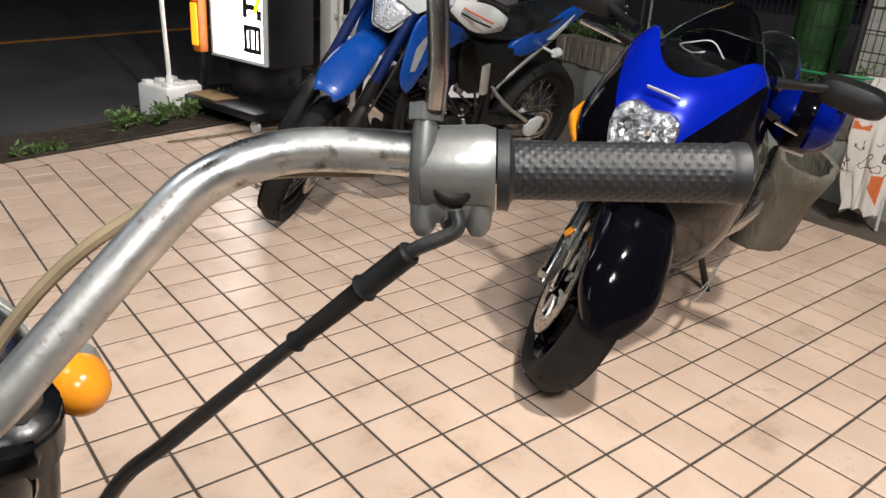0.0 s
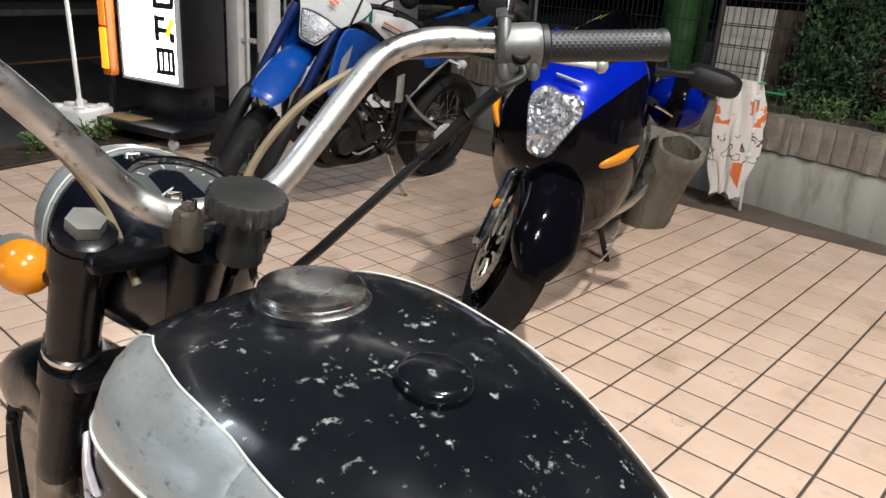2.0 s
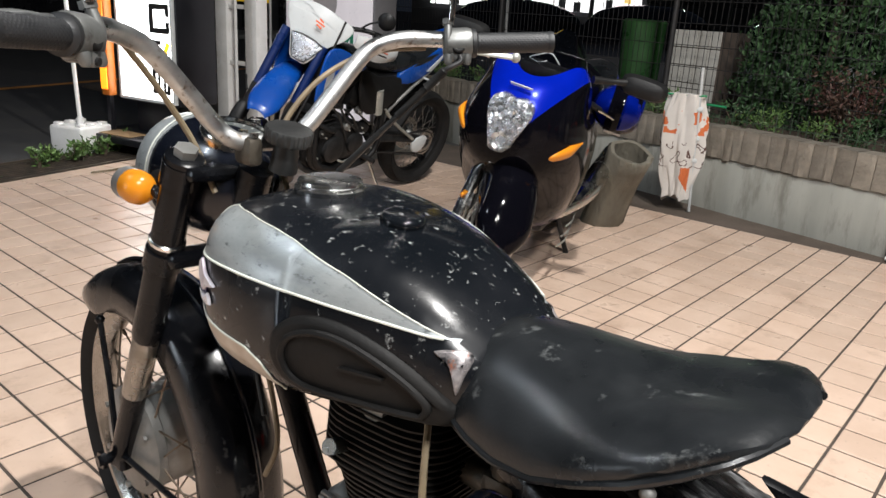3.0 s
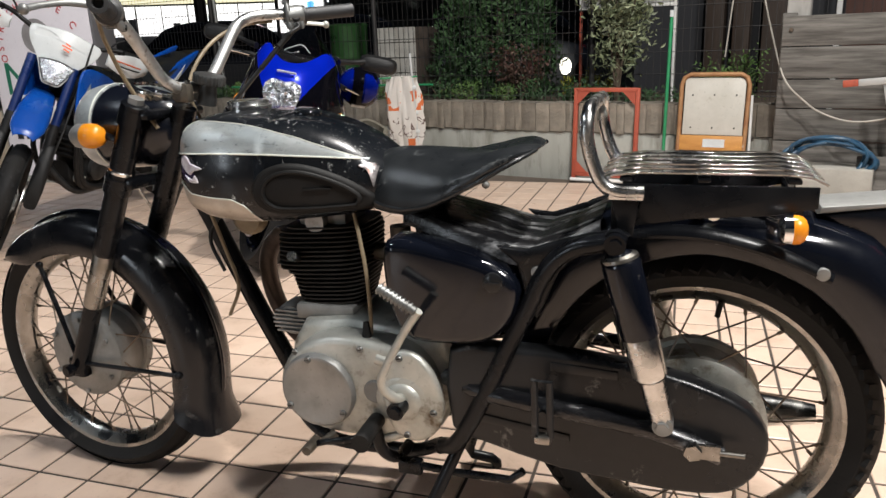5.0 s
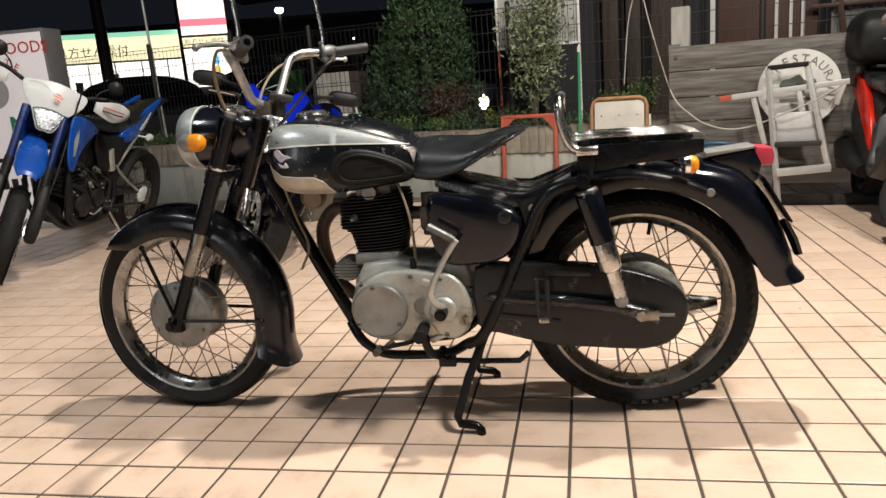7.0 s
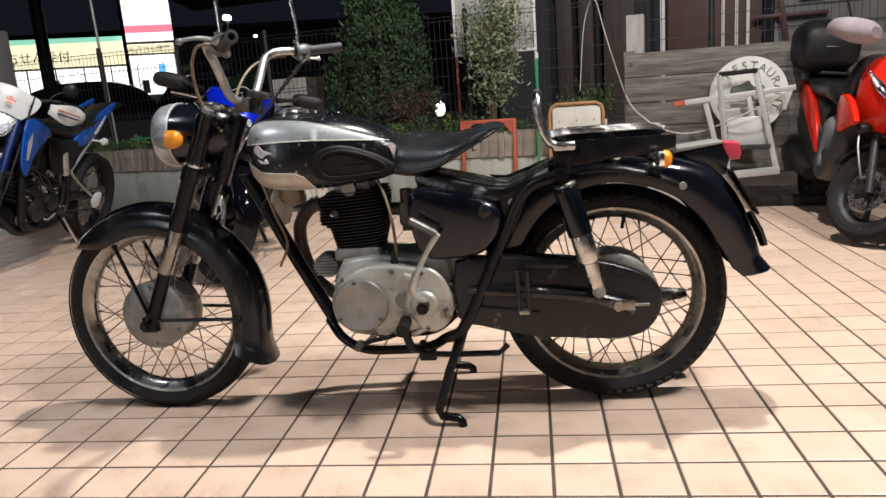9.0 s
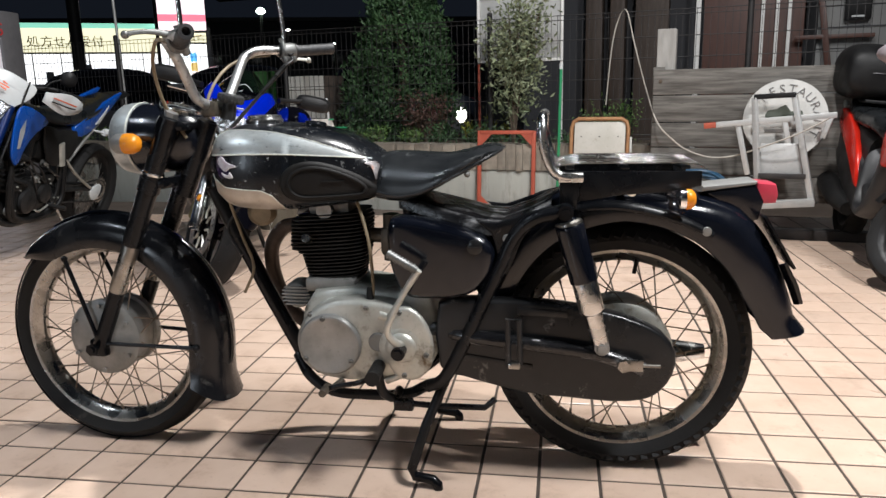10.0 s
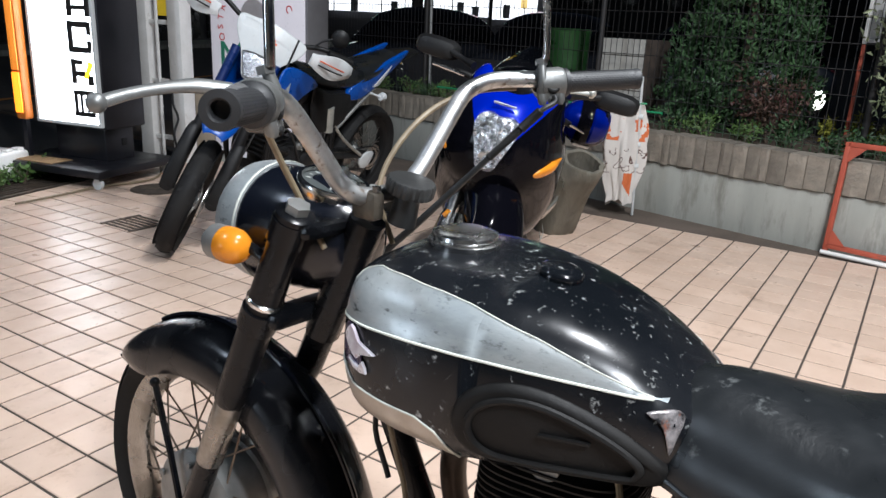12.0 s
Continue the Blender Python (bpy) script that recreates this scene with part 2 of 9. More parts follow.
bm = B()
bmesh.ops.create_grid(bm, x_segments=8, y_segments=8, size=400, matrix=Matrix.Translation((0, 0, -0.045)))
solo("ground", bm, M_asphalt, "dark asphalt ground and road at night", "ground", kind="structure")

bm = B()
bed = [(-7, -9), (3.79, -9), (3.79, EDGE(3.79)), (-7, EDGE(-7))]
tmp = bmesh.new()
lo, hi = [tmp.verts.new((x, y, -0.044)) for x, y in bed], [tmp.verts.new((x, y, -0.0035)) for x, y in bed]
tmp.faces.new(hi)
for i in range(4):
    tmp.faces.new((lo[i], lo[(i + 1) % 4], hi[(i + 1) % 4], hi[i]))
join(bm, tmp)
floor_ob = solo("floor", bm, M_grout, "forecourt floor of peach ceramic tiles with dark joints", "floor", kind="structure")

bm = B()
box(bm, (4.05, 0, -0.024), (0.9, 18, 0.03))
solo("soil_strip", bm, M_strip, "dark bare strip between the tiles and the planter wall", "ground", kind="structure", m=pose(0.0, 0, 0))

# orange line and white edge on the road
bm = B()
for a, b in (((-14, 2.6), (26, 18.2)),):
    d = Vector((b[0] - a[0], b[1] - a[1], 0)).normalized() * 0.075
    n = Vector((-d.y, d.x, 0))
    bm.faces.new([bm.verts.new(Vector((p[0], p[1], -0.04)) + s * n) for p, s in ((a, -1), (b, -1), (b, 1), (a, 1))])
M_line = surf("road_paint_orange", (0.55, 0.24, 0.05), (0.40, 0.17, 0.04), 0.7, 0, 6, 90, 0.2)
solo("road_line", bm, M_line, "worn orange centre line painted on asphalt", "road line", kind="structure")
bm = B()
box(bm, (6, 13.6, 0.02), (60, 0.18, 0.13), pose(0, 0, 0, 0, 0, 21.3), 0.02)
box(bm, (6, 14.9, 0.05), (60, 2.4, 0.05), pose(0, 0, 0, 0, 0, 21.3))
solo("far_pavement", bm, M_concrete, "concrete kerb and pavement across the road", "pavement", kind="structure")

# planter wall: concrete base, a course of upright split stones, soil
bm = B()
box(bm, (0.09, 1.6, 0.14), (0.18, 5.6, 0.39), None, 0.008)
planter = solo("planter_wall", bm, M_concrete, "stained concrete planter wall topped with a course of upright split stones", "planter wall", kind="structure", m=WALL)
random.seed(4)
stone_meshes = []
for k in range(7):
    bm = B()
    nx, nz = 3, 4
    w, h = 0.094, 0.195
    g = [[bm.verts.new((-0.012 + random.uniform(-0.011, 0.006) * (0 < i < nx) , -w / 2 + w * i / nx, h * j / nz)) for j in range(nz + 1)] for i in range(nx + 1)]
    for i in range(nx):
        for j in range(nz):
            bm.faces.new((g[i][j], g[i][j + 1], g[i + 1][j + 1], g[i + 1][j]))
    back = [bm.verts.new((0.15, y, z)) for y, z in ((-w / 2, 0), (w / 2, 0), (w / 2, h), (-w / 2, h))]
    left, right = [g[0][j] for j in range(nz + 1)], [g[nx][j] for j in range(nz + 1)]
    bm.faces.new([back[0], *left, back[3]])
    bm.faces.new([back[1], *right, back[2]])
    bm.faces.new([back[3], *[g[i][nz] for i in range(nx + 1)], back[2]])
    ob = part("stone", bm, M_stone, planter, sharp=25)
    stone_meshes.append(ob.data)
    bpy.data.objects.remove(ob)
v, k = -1.15, 0
while v < 4.40:
    grow = random.choice((0.55, 0.7, 0.8, 0.95, 1.1, 1.25))
    ob = new("stone", stone_meshes[k % 7])
    ob.parent = planter
    ob.matrix_basis = pose(random.uniform(-0.007, 0.006), v + 0.049 * grow, 0.336 + random.uniform(-0.006, 0.004), 0, 0, random.uniform(-1.5, 1.5)) @ Matrix.Diagonal((1, grow, 1, 1))
    v, k = v + 0.0975 * grow, k + 1
bm = B()
box(bm, (0.85, 1.6, 0.22), (1.4, 5.6, 0.5))
solo("planter_soil", bm, M_soil, "dark soil filling the planter behind the stone course", "soil", kind="structure", m=WALL)

# drain grating along the road
M_grate = surf("rusty_grating", (0.13, 0.10, 0.075), (0.07, 0.06, 0.05), 0.6, 0.6, 10, 70, 0.4)
ang = math.degrees(math.atan(0.262))
grate = thing("drain_grating", pose(0.2, EDGE(0.2) + 0.26, 0.0, 0, 0, ang), "long rusty steel drain grating along the edge of the road", "drain grating", kind="structure")
for v in (-0.22, 0.22):
    bm = B()
    box(bm, (0, v, -0.012), (5.2, 0.02, 0.03))
    part("frame_bar", bm, M_grate, grate)
for k in range(9):
    bm = B()
    box(bm, (0, -0.18 + k * 0.045, -0.014), (5.2, 0.008, 0.02))
    part("bar", bm, M_grate, grate)
bm = B()
for k in range(52):
    box(bm, (-2.55 + k * 0.1, 0, -0.02), (0.01, 0.4, 0.012))
part("cross_bars", bm, M_grate, grate)
bm = B()
box(bm, (0, 0, -0.042), (5.2, 0.44, 0.004))
part("channel", bm, M_soil, grate)

# small cast-iron grate set among the tiles, and a round cover
bm = B()
for k in range(7):
    box(bm, (-0.105 + k * 0.035, 0, 0.0015), (0.016, 0.25, 0.006))
box(bm, (0, -0.125, 0.0015), (0.25, 0.02, 0.006))
box(bm, (0, 0.125, 0.0015), (0.25, 0.02, 0.006))
solo("floor_drain", bm, M_grate, "square cast-iron floor drain set in the tiles", "drain cover", kind="structure", m=pose(1.72, 3.40, 0))
bm = B()
lathe(bm, [(-0.002, 0.17), (0.004, 0.17), (0.006, 0.155), (0.003, 0.15), (0.003, 0)], seg=28)
solo("round_cover", bm, M_grate, "round dark iron access cover in the tiles", "drain cover", kind="structure", m=pose(2.33, 4.02, 0))

# welded-wire fence behind the planting
def wire_fence(m, length, z0, z1):
    fence = thing("wire_fence", m, "dark welded wire mesh fence on round steel posts behind the planter", "fence", kind="structure")
    for k in range(int(length / 1.98) + 1):
        bm = B()
        rod(bm, (0, k * 1.98, z0 - 0.2), (0, k * 1.98, z1 + 0.03), 0.022)
        ball(bm, (0, k * 1.98, z1 + 0.03), 0.023)
        part("post", bm, M_iron, fence)
    bm = B()
    for k in range(int(length / 0.05)):
        rod(bm, (0.012, k * 0.05, z0), (0.012, k * 0.05, z1), 0.0024, seg=4)
    part("vertical_wires", bm, M_iron, fence)
    for z in np.linspace(z0 + 0.03, z1 - 0.04, 7):
        for dz in ((0, 0.035) if z in (z0 + 0.03, z1 - 0.04) else (0,)):
            bm = B()
            rod(bm, (0.006, -0.05, z + dz), (0.006, length, z + dz), 0.003, seg=5)
            part("horizontal_wire", bm, M_iron, fence)
    return fence


wire_fence(WALL @ pose(0.6, -3.72, 0), 10.0, 0.5, 1.5)

# low picket edging on the soil
M_edge_wire = surf("green_coated_wire", (0.05, 0.09, 0.05), (0.08, 0.10, 0.07), 0.5, 0.2, 10, 80, 0.1)
edging = thing("garden_edging", WALL @ pose(0.2, -0.9, 0.47), "low wire picket edging along the planter", "garden edging")
bm = B()
for k in range(110):
    h = 0.13 + 0.03 * ((k % 2) * 2 - 1)
    rod(bm, (0, k * 0.05, 0), (0, k * 0.05, h), 0.0025, seg=4)
for z in (0.03, 0.09):
    rod(bm, (0, 0, z), (0, 5.5, z), 0.0025, seg=4)
tagged(part("wire_fringe", bm, M_edge_wire, edging), kind="stuff")


# ---- tiles ----
def tile_into(bm, poly):
    """One tile from its outline, with an eased edge, top at 0."""
    n = len(poly)
    cx, cy = sum(p[0] for p in poly) / n, sum(p[1] for p in poly) / n
    ins = []
    for x, y in poly:
        d = max(1e-6, math.hypot(x - cx, y - cy))
        ins.append((x - (x - cx) / d * 0.0035, y - (y - cy) / d * 0.0035))
    a = [bm.verts.new((x, y, 0)) for x, y in ins]
    b = [bm.verts.new((x, y, -0.0014)) for x, y in poly]
    c = [bm.verts.new((x, y, -0.006)) for x, y in poly]
    bm.faces.new(a)
    for u, v in ((a, b), (b, c)):
        for i in range(n):
            bm.faces.new((u[i], v[i], v[(i + 1) % n], u[(i + 1) % n]))


def clip(poly, f):
    out = []
    for i, p in enumerate(poly):
        q = poly[(i + 1) % len(poly)]
        a, b = f(*p), f(*q)
        if a >= 0:
            out.append(p)
        if (a >= 0) != (b >= 0):
            t = a / (a - b)
            out.append((p[0] + (q[0] - p[0]) * t, p[1] + (q[1] - p[1]) * t))
    return out


def build_tiles():
    h = PITCH / 2 - 0.0043
    tm = B()
    tile_into(tm, [(-h, -h), (h, -h), (h, h), (-h, h)])
    piece = part("tile", tm, M_tile, None, "", 12)
    mesh = piece.data
    bpy.data.objects.remove(piece)
    rnd = random.Random(2)
    far = B()
    for i in range(-44, 26):
        for j in range(-56, 37):
            cx, cy = TX + (i + 0.5) * PITCH, TY + (j + 0.5) * PITCH
            if -1.1 < cx < 1.3 and -1.0 < cy < 1.7:
                ob = new("tile", mesh)
                ob.parent = floor_ob
                ob.matrix_basis = pose(cx, cy, rnd.uniform(-0.0006, 0.0004), rnd.uniform(-0.12, 0.12), rnd.uniform(-0.12, 0.12), rnd.choice((0, 90, 180, 270)))
                continue
            poly = clip([(cx - h, cy - h), (cx + h, cy - h), (cx + h, cy + h), (cx - h, cy + h)], lambda x, y: EDGE(x) - 0.16 - y)
            poly = clip(poly, lambda x, y: 3.775 - x) if len(poly) > 2 else poly
            if len(poly) > 2 and max(p[0] for p in poly) - min(p[0] for p in poly) > 0.012 and max(p[1] for p in poly) - min(p[1] for p in poly) > 0.012:
                tile_into(far, poly)
    d = Vector((1, 0.262, 0)).normalized()
    n = Vector((-d.y, d.x, 0))
    for k in range(-20, 34):
        o = Vector((0, EDGE(0), 0)) + d * (k * 0.15)
        if o.x < 3.6:
            tile_into(far, [tuple((o + d * a * 0.0715 + n * (-0.075 + b * 0.068)).xy) for a, b in ((-1, -1), (1, -1), (1, 1), (-1, 1))])
    ob = part("far_tiles", far, M_tile_far, floor_ob, "", 12)
    tagged(ob, kind="stuff")

# ---- the old black motorcycle ----
M_black = surf("black_enamel", (0.0026, 0.0034, 0.0062), (0.004, 0.005, 0.0085), 0.12, 0, 7, 40, 0.03, dirt=(0.16, 0.15, 0.14), dirt_amt=0.03, dirt_scale=38, coat=0.25, rvar=0.14, spec=0.38)
M_tank = surf("speckled_black_tank", (0.004, 0.005, 0.0065), (0.007, 0.008, 0.010), 0.17, 0, 6, 45, 0.03, dirt=(0.40, 0.41, 0.40), dirt_amt=0.20, dirt_scale=70, coat=0.15, rvar=0.18, spec=0.32)
M_frame = surf("worn_black_paint", (0.003, 0.0034, 0.0045), (0.006, 0.0064, 0.0075), 0.22, 0, 9, 70, 0.08, dirt=(0.09, 0.083, 0.075), dirt_amt=0.04, dirt_scale=22, rvar=0.2, spec=0.22)
M_casing = surf("scuffed_black_steel", (0.007, 0.0075, 0.0085), (0.015, 0.0155, 0.0165), 0.30, 0, 5, 60, 0.12, dirt=(0.17, 0.165, 0.16), dirt_amt=0.20, dirt_scale=18, spec=0.32)
M_chrome = surf("old_chrome", (0.72, 0.72, 0.71), (0.55, 0.54, 0.51), 0.14, 1, 14, 90, 0.05, dirt=(0.26, 0.18, 0.11), dirt_amt=0.10, dirt_scale=30, rvar=0.2)
M_barchrome = surf("pitted_handlebar_chrome", (0.58, 0.59, 0.59), (0.40, 0.40, 0.39), 0.36, 1, 22, 110, 0.08, dirt=(0.17, 0.125, 0.09), dirt_amt=0.32, dirt_scale=55, rvar=0.22)
M_rim = surf("tarnished_rim", (0.36, 0.355, 0.34), (0.24, 0.225, 0.20), 0.20, 1, 14, 80, 0.1, dirt=(0.20, 0.13, 0.08), dirt_amt=0.16, dirt_scale=24, rvar=0.25)
M_silver = surf("worn_silver_paint", (0.50, 0.53, 0.53), (0.29, 0.32, 0.33), 0.34, 0.55, 9, 110, 0.06, dirt=(0.07, 0.08, 0.08), dirt_amt=0.30, dirt_scale=38, coat=0.15, stretch=(1, 1, 2.2))
M_silver_low = surf("rusty_silver_panel", (0.50, 0.47, 0.42), (0.40, 0.35, 0.29), 0.35, 0.5, 14, 90, 0.1, dirt=(0.23, 0.17, 0.11), dirt_amt=0.2, dirt_scale=30)
M_alu = surf("oxidised_aluminium", (0.50, 0.50, 0.46), (0.34, 0.345, 0.31), 0.46, 0.6, 11, 80, 0.25, dirt=(0.13, 0.095, 0.06), dirt_amt=0.32, dirt_scale=11)
M_alu_dark = surf("grey_cast_aluminium", (0.30, 0.30, 0.29), (0.20, 0.20, 0.19), 0.5, 0.6, 9, 90, 0.1, dirt=(0.09, 0.07, 0.05), dirt_amt=0.15, dirt_scale=14)
M_clamp = surf("dull_pot_metal", (0.20, 0.205, 0.20), (0.115, 0.117, 0.112), 0.40, 0.6, 14, 90, 0.08, dirt=(0.05, 0.045, 0.04), dirt_amt=0.25, dirt_scale=22)
M_fins = surf("black_cooling_fins", (0.007, 0.0068, 0.0065), (0.016, 0.0145, 0.013), 0.55, 0.1, 14, 90, 0.3, spec=0.25)
M_griprubber = surf("grey_grip_rubber", (0.010, 0.0108, 0.012), (0.017, 0.0175, 0.019), 0.52, 0, 10, 120, 0.06)
M_rubber = surf("black_rubber", (0.007, 0.007, 0.007), (0.013, 0.0125, 0.012), 0.55, 0, 10, 120, 0.2, spec=0.18)
M_tyre = surf("tyre_rubber", (0.007, 0.007, 0.0075), (0.013, 0.0125, 0.012), 0.7, 0, 8, 90, 0.25, dirt=(0.04, 0.036, 0.032), dirt_amt=0.08, dirt_scale=12, spec=0.25)
M_vinyl = surf("black_vinyl", (0.005, 0.006, 0.007), (0.014, 0.0155, 0.017), 0.25, 0, 7, 130, 0.16, dirt=(0.10, 0.105, 0.105), dirt_amt=0.14, dirt_scale=22, dist=0.002, spec=0.4)
M_spoke = surf("rusty_spoke", (0.24, 0.20, 0.16), (0.14, 0.11, 0.08), 0.45, 0.8, 20, 100, 0.2)
M_amber = glass("amber_lens", (1.0, 0.36, 0.02), 0.22, 0.35)
M_redlens = glass("red_lens", (0.62, 0.06, 0.10), 0.3, 0.35)
M_clear = glass("clear_lens", (0.95, 0.97, 1.0), 0.02, 1.0)
M_reflector = surf("lamp_reflector", (0.85, 0.85, 0.86), (0.75, 0.75, 0.76), 0.12, 1, 20, 60, 0.0)
M_dial = surf("dial_grey", (0.045, 0.055, 0.055), (0.06, 0.065, 0.063), 0.3, 0, 10, 60, 0)
M_mark = surf("dial_white", (0.42, 0.43, 0.41), (0.35, 0.36, 0.34), 0.4, 0, 10, 60, 0)
M_cable = surf("cable_tan", (0.23, 0.18, 0.11), (0.15, 0.115, 0.07), 0.5, 0, 20, 90, 0.1)
M_cable_black = surf("cable_black", (0.010, 0.010, 0.010), (0.016, 0.016, 0.016), 0.42, 0, 20, 90, 0.1)
M_pin = surf("cream_pinstripe", (0.68, 0.70, 0.63), (0.52, 0.54, 0.48), 0.4, 0, 20, 90, 0)
M_badge = surf("worn_badge_enamel", (0.72, 0.72, 0.76), (0.48, 0.42, 0.48), 0.3, 0.3, 40, 120, 0.1, dirt=(0.35, 0.12, 0.08), dirt_amt=0.2, dirt_scale=60)
M_trim = surf("chipped_trim", (0.40, 0.37, 0.37), (0.012, 0.012, 0.014), 0.25, 0.5, 70, 90, 0.1, dirt=(0.30, 0.10, 0.05), dirt_amt=0.25, dirt_scale=60)
M_badgeplate = surf("violet_badge_enamel", (0.05, 0.035, 0.09), (0.03, 0.02, 0.05), 0.25, 0.2, 30, 90, 0.05)
M_scuffed = surf("scuffed_black_enamel", (0.0045, 0.005, 0.0065), (0.008, 0.0085, 0.010), 0.16, 0, 6, 40, 0.05, dirt=(0.085, 0.083, 0.078), dirt_amt=0.20, dirt_scale=20, rvar=0.2, spec=0.36)
M_rustpipe = surf("rusty_exhaust", (0.085, 0.062, 0.048), (0.045, 0.032, 0.026), 0.5, 0.5, 12, 80, 0.25, dirt=(0.20, 0.16, 0.13), dirt_amt=0.15, dirt_scale=14)
M_rackchrome = surf("hazed_chrome", (0.66, 0.66, 0.65), (0.48, 0.48, 0.465), 0.2, 1, 16, 100, 0.08, dirt=(0.30, 0.24, 0.18), dirt_amt=0.12, dirt_scale=40, rvar=0.15)
M_oily = surf("oily_brown_alloy", (0.10, 0.085, 0.065), (0.055, 0.047, 0.037), 0.45, 0.5, 25, 90, 0.3)
# the dirt colour here paints pale highlight streaks of glossy black sheet
M_glintblack = surf("black_paint_with_highlights", (0.006, 0.006, 0.007), (0.014, 0.014, 0.015), 0.20, 0, 6, 60, 0.25, dirt=(0.26, 0.262, 0.265), dirt_amt=0.44, dirt_scale=6, rvar=0.3, spec=0.45, stretch=(4, 1, 2))
M_plastic_knob = surf("worn_black_knob", (0.013, 0.0135, 0.0135), (0.022, 0.022, 0.021), 0.5, 0, 12, 90, 0.15, dirt=(0.08, 0.075, 0.065), dirt_amt=0.12, dirt_scale=30)
M_mirror = surf("mirror_glass", (0.9, 0.9, 0.9), (0.88, 0.88, 0.88), 0.02, 1, 10, 60, 0, rvar=0.0)

hero = thing("old_motorcycle", pose(0.05, 0, 0), "old black single-cylinder motorcycle with silver tank flash on its stand", "motorcycle")
STEM = Matrix.Translation((0, 0.43, 0.9)) @ Matrix.Rotation(radians(-4), 4, Vector((0, -0.435, 1)).normalized()) @ Matrix.Translation((0, -0.43, -0.9))


BARS = Matrix.Translation((0.006, 0.019, 1.0735)) @ Matrix.Rotation(radians(-1.65), 4, "Y") @ Matrix.Translation((0, 0, -1.066))   # the bar sits a little crooked in its clamps


def steer(bm):
    bmesh.ops.transform(bm, matrix=STEM, verts=bm.verts)
    return bm


def steer_bar(bm):
    """Control parts that follow the crooked handlebar; its lower bends stay in the clamps."""
    for v in bm.verts:
        k = smooth(min(1, max(0, (v.co.z - 0.93) / 0.12)))
        v.co = v.co.lerp(BARS @ v.co, k)
    return steer(bm)


def spoked_wheel(name, cy, cz, R, tw, rim_r, drum, fx, parent, tread):
    """Tyre with rim, hub and laced spokes, axle along x."""
    ax = Matrix.Translation((0, cy, cz)) @ Matrix.Rotation(radians(90), 4, "Y")
    h = tw / 2
    ri = rim_r - 0.006
    prof = [(-h * 0.42, ri), (-h * 0.72, ri + 0.012), (-h, ri + 0.035), (-h * 0.93, R - 0.024), (-h * 0.66, R - 0.010), (-h * 0.3, R - 0.002), (0, R), (h * 0.3, R - 0.002), (h * 0.66, R - 0.010), (h * 0.93, R - 0.024), (h, ri + 0.035), (h * 0.72, ri + 0.012), (h * 0.42, ri), (-h * 0.42, ri)]
    bm = lathe(B(), prof, ax, 72)
    tr = B()
    if tread:
        for k in range(64):
            a = 2 * math.pi * k / 64
            for s in (-1, 1):
                m = ax @ Matrix.Rotation(a + s * 0.02, 4, "Z") @ Matrix.Translation((R - 0.021, 0, s * h * 0.80)) @ Matrix.Rotation(radians(s * -38), 4, "Y") @ Matrix.Rotation(radians(s * 25), 4, "X")
                box(tr, (0, 0, 0), (0.009, 0.017, h * 0.62), m)
    else:
        for k in range(5):
            lathe(tr, [((k - 2) * h * 0.3 - 0.002, R - 0.004), ((k - 2) * h * 0.3 - 0.002, R + 0.001 - 0.003 * abs(k - 2) * 0.6), ((k - 2) * h * 0.3 + 0.004, R + 0.001 - 0.003 * abs(k - 2) * 0.6), ((k - 2) * h * 0.3 + 0.004, R - 0.004)], ax, 60)
    wheel = part(name, fx(bm), M_tyre, parent, "black treaded tyre on a tarnished spoked rim")
    tagged(part("tread", fx(tr), M_tyre, wheel), kind="stuff")
    w = h * 0.62
    prof = [(-w, rim_r - 0.004), (-w - 0.003, rim_r + 0.008), (-w + 0.004, rim_r + 0.006), (-w * 0.75, rim_r - 0.008), (-w * 0.35, rim_r - 0.021), (0, rim_r - 0.023), (w * 0.35, rim_r - 0.021), (w * 0.75, rim_r - 0.008), (w - 0.004, rim_r + 0.006), (w + 0.003, rim_r + 0.008), (w, rim_r - 0.004), (w * 0.7, rim_r - 0.016), (w * 0.35, rim_r - 0.027), (0, rim_r - 0.029), (-w * 0.35, rim_r - 0.027), (-w * 0.7, rim_r - 0.016), (-w, rim_r - 0.004)]
    part("rim", fx(lathe(B(), prof, ax, 72)), M_rim, wheel, "tarnished chrome wheel rim with rust spots")
    x0, x1, r = drum
    hub = lathe(B(), [(x0 - 0.012, 0), (x0 - 0.012, r * 0.25), (x0 - 0.004, r * 0.8), (x0, r * 0.93), (x0 + 0.006, r), (x0 + 0.022, r), (x0 + 0.026, r * 0.94), (x1 - 0.03, r * 0.90), (x1 - 0.026, r * 0.97), (x1 - 0.006, r * 0.97), (x1, r * 0.5), (x1 + 0.02, r * 0.2), (x1 + 0.02, 0)], ax, 48)
    for k in range(6):
        a = 2 * math.pi * k / 6
        p = ax @ Vector((r * 0.86 * math.cos(a), r * 0.86 * math.sin(a), x0 - 0.005))
        hexnut(hub, p, p + Vector((-0.006, 0, 0)), 0.006)
    part("hub", fx(hub), M_alu if tread else M_alu_dark, wheel, "cast aluminium brake drum hub")
    for k in range(36):
        s = -1 if k % 2 else 1
        a = 2 * math.pi * k / 36
        b = a + (1 if (k // 2) % 2 else -1) * 0.42
        xs = x0 + 0.015 if s < 0 else x1 - 0.012
        rr = rim_r - 0.022
        p = Vector((xs, cy + r * 0.97 * math.cos(b), cz + r * 0.97 * math.sin(b)))
        q = Vector((s * 0.006, cy + rr * math.cos(a), cz + rr * math.sin(a)))
        bm = rod(B(), p, q, 0.0019, seg=5)
        rod(bm, q + (p - q).normalized() * 0.016, q, 0.0034, seg=6)
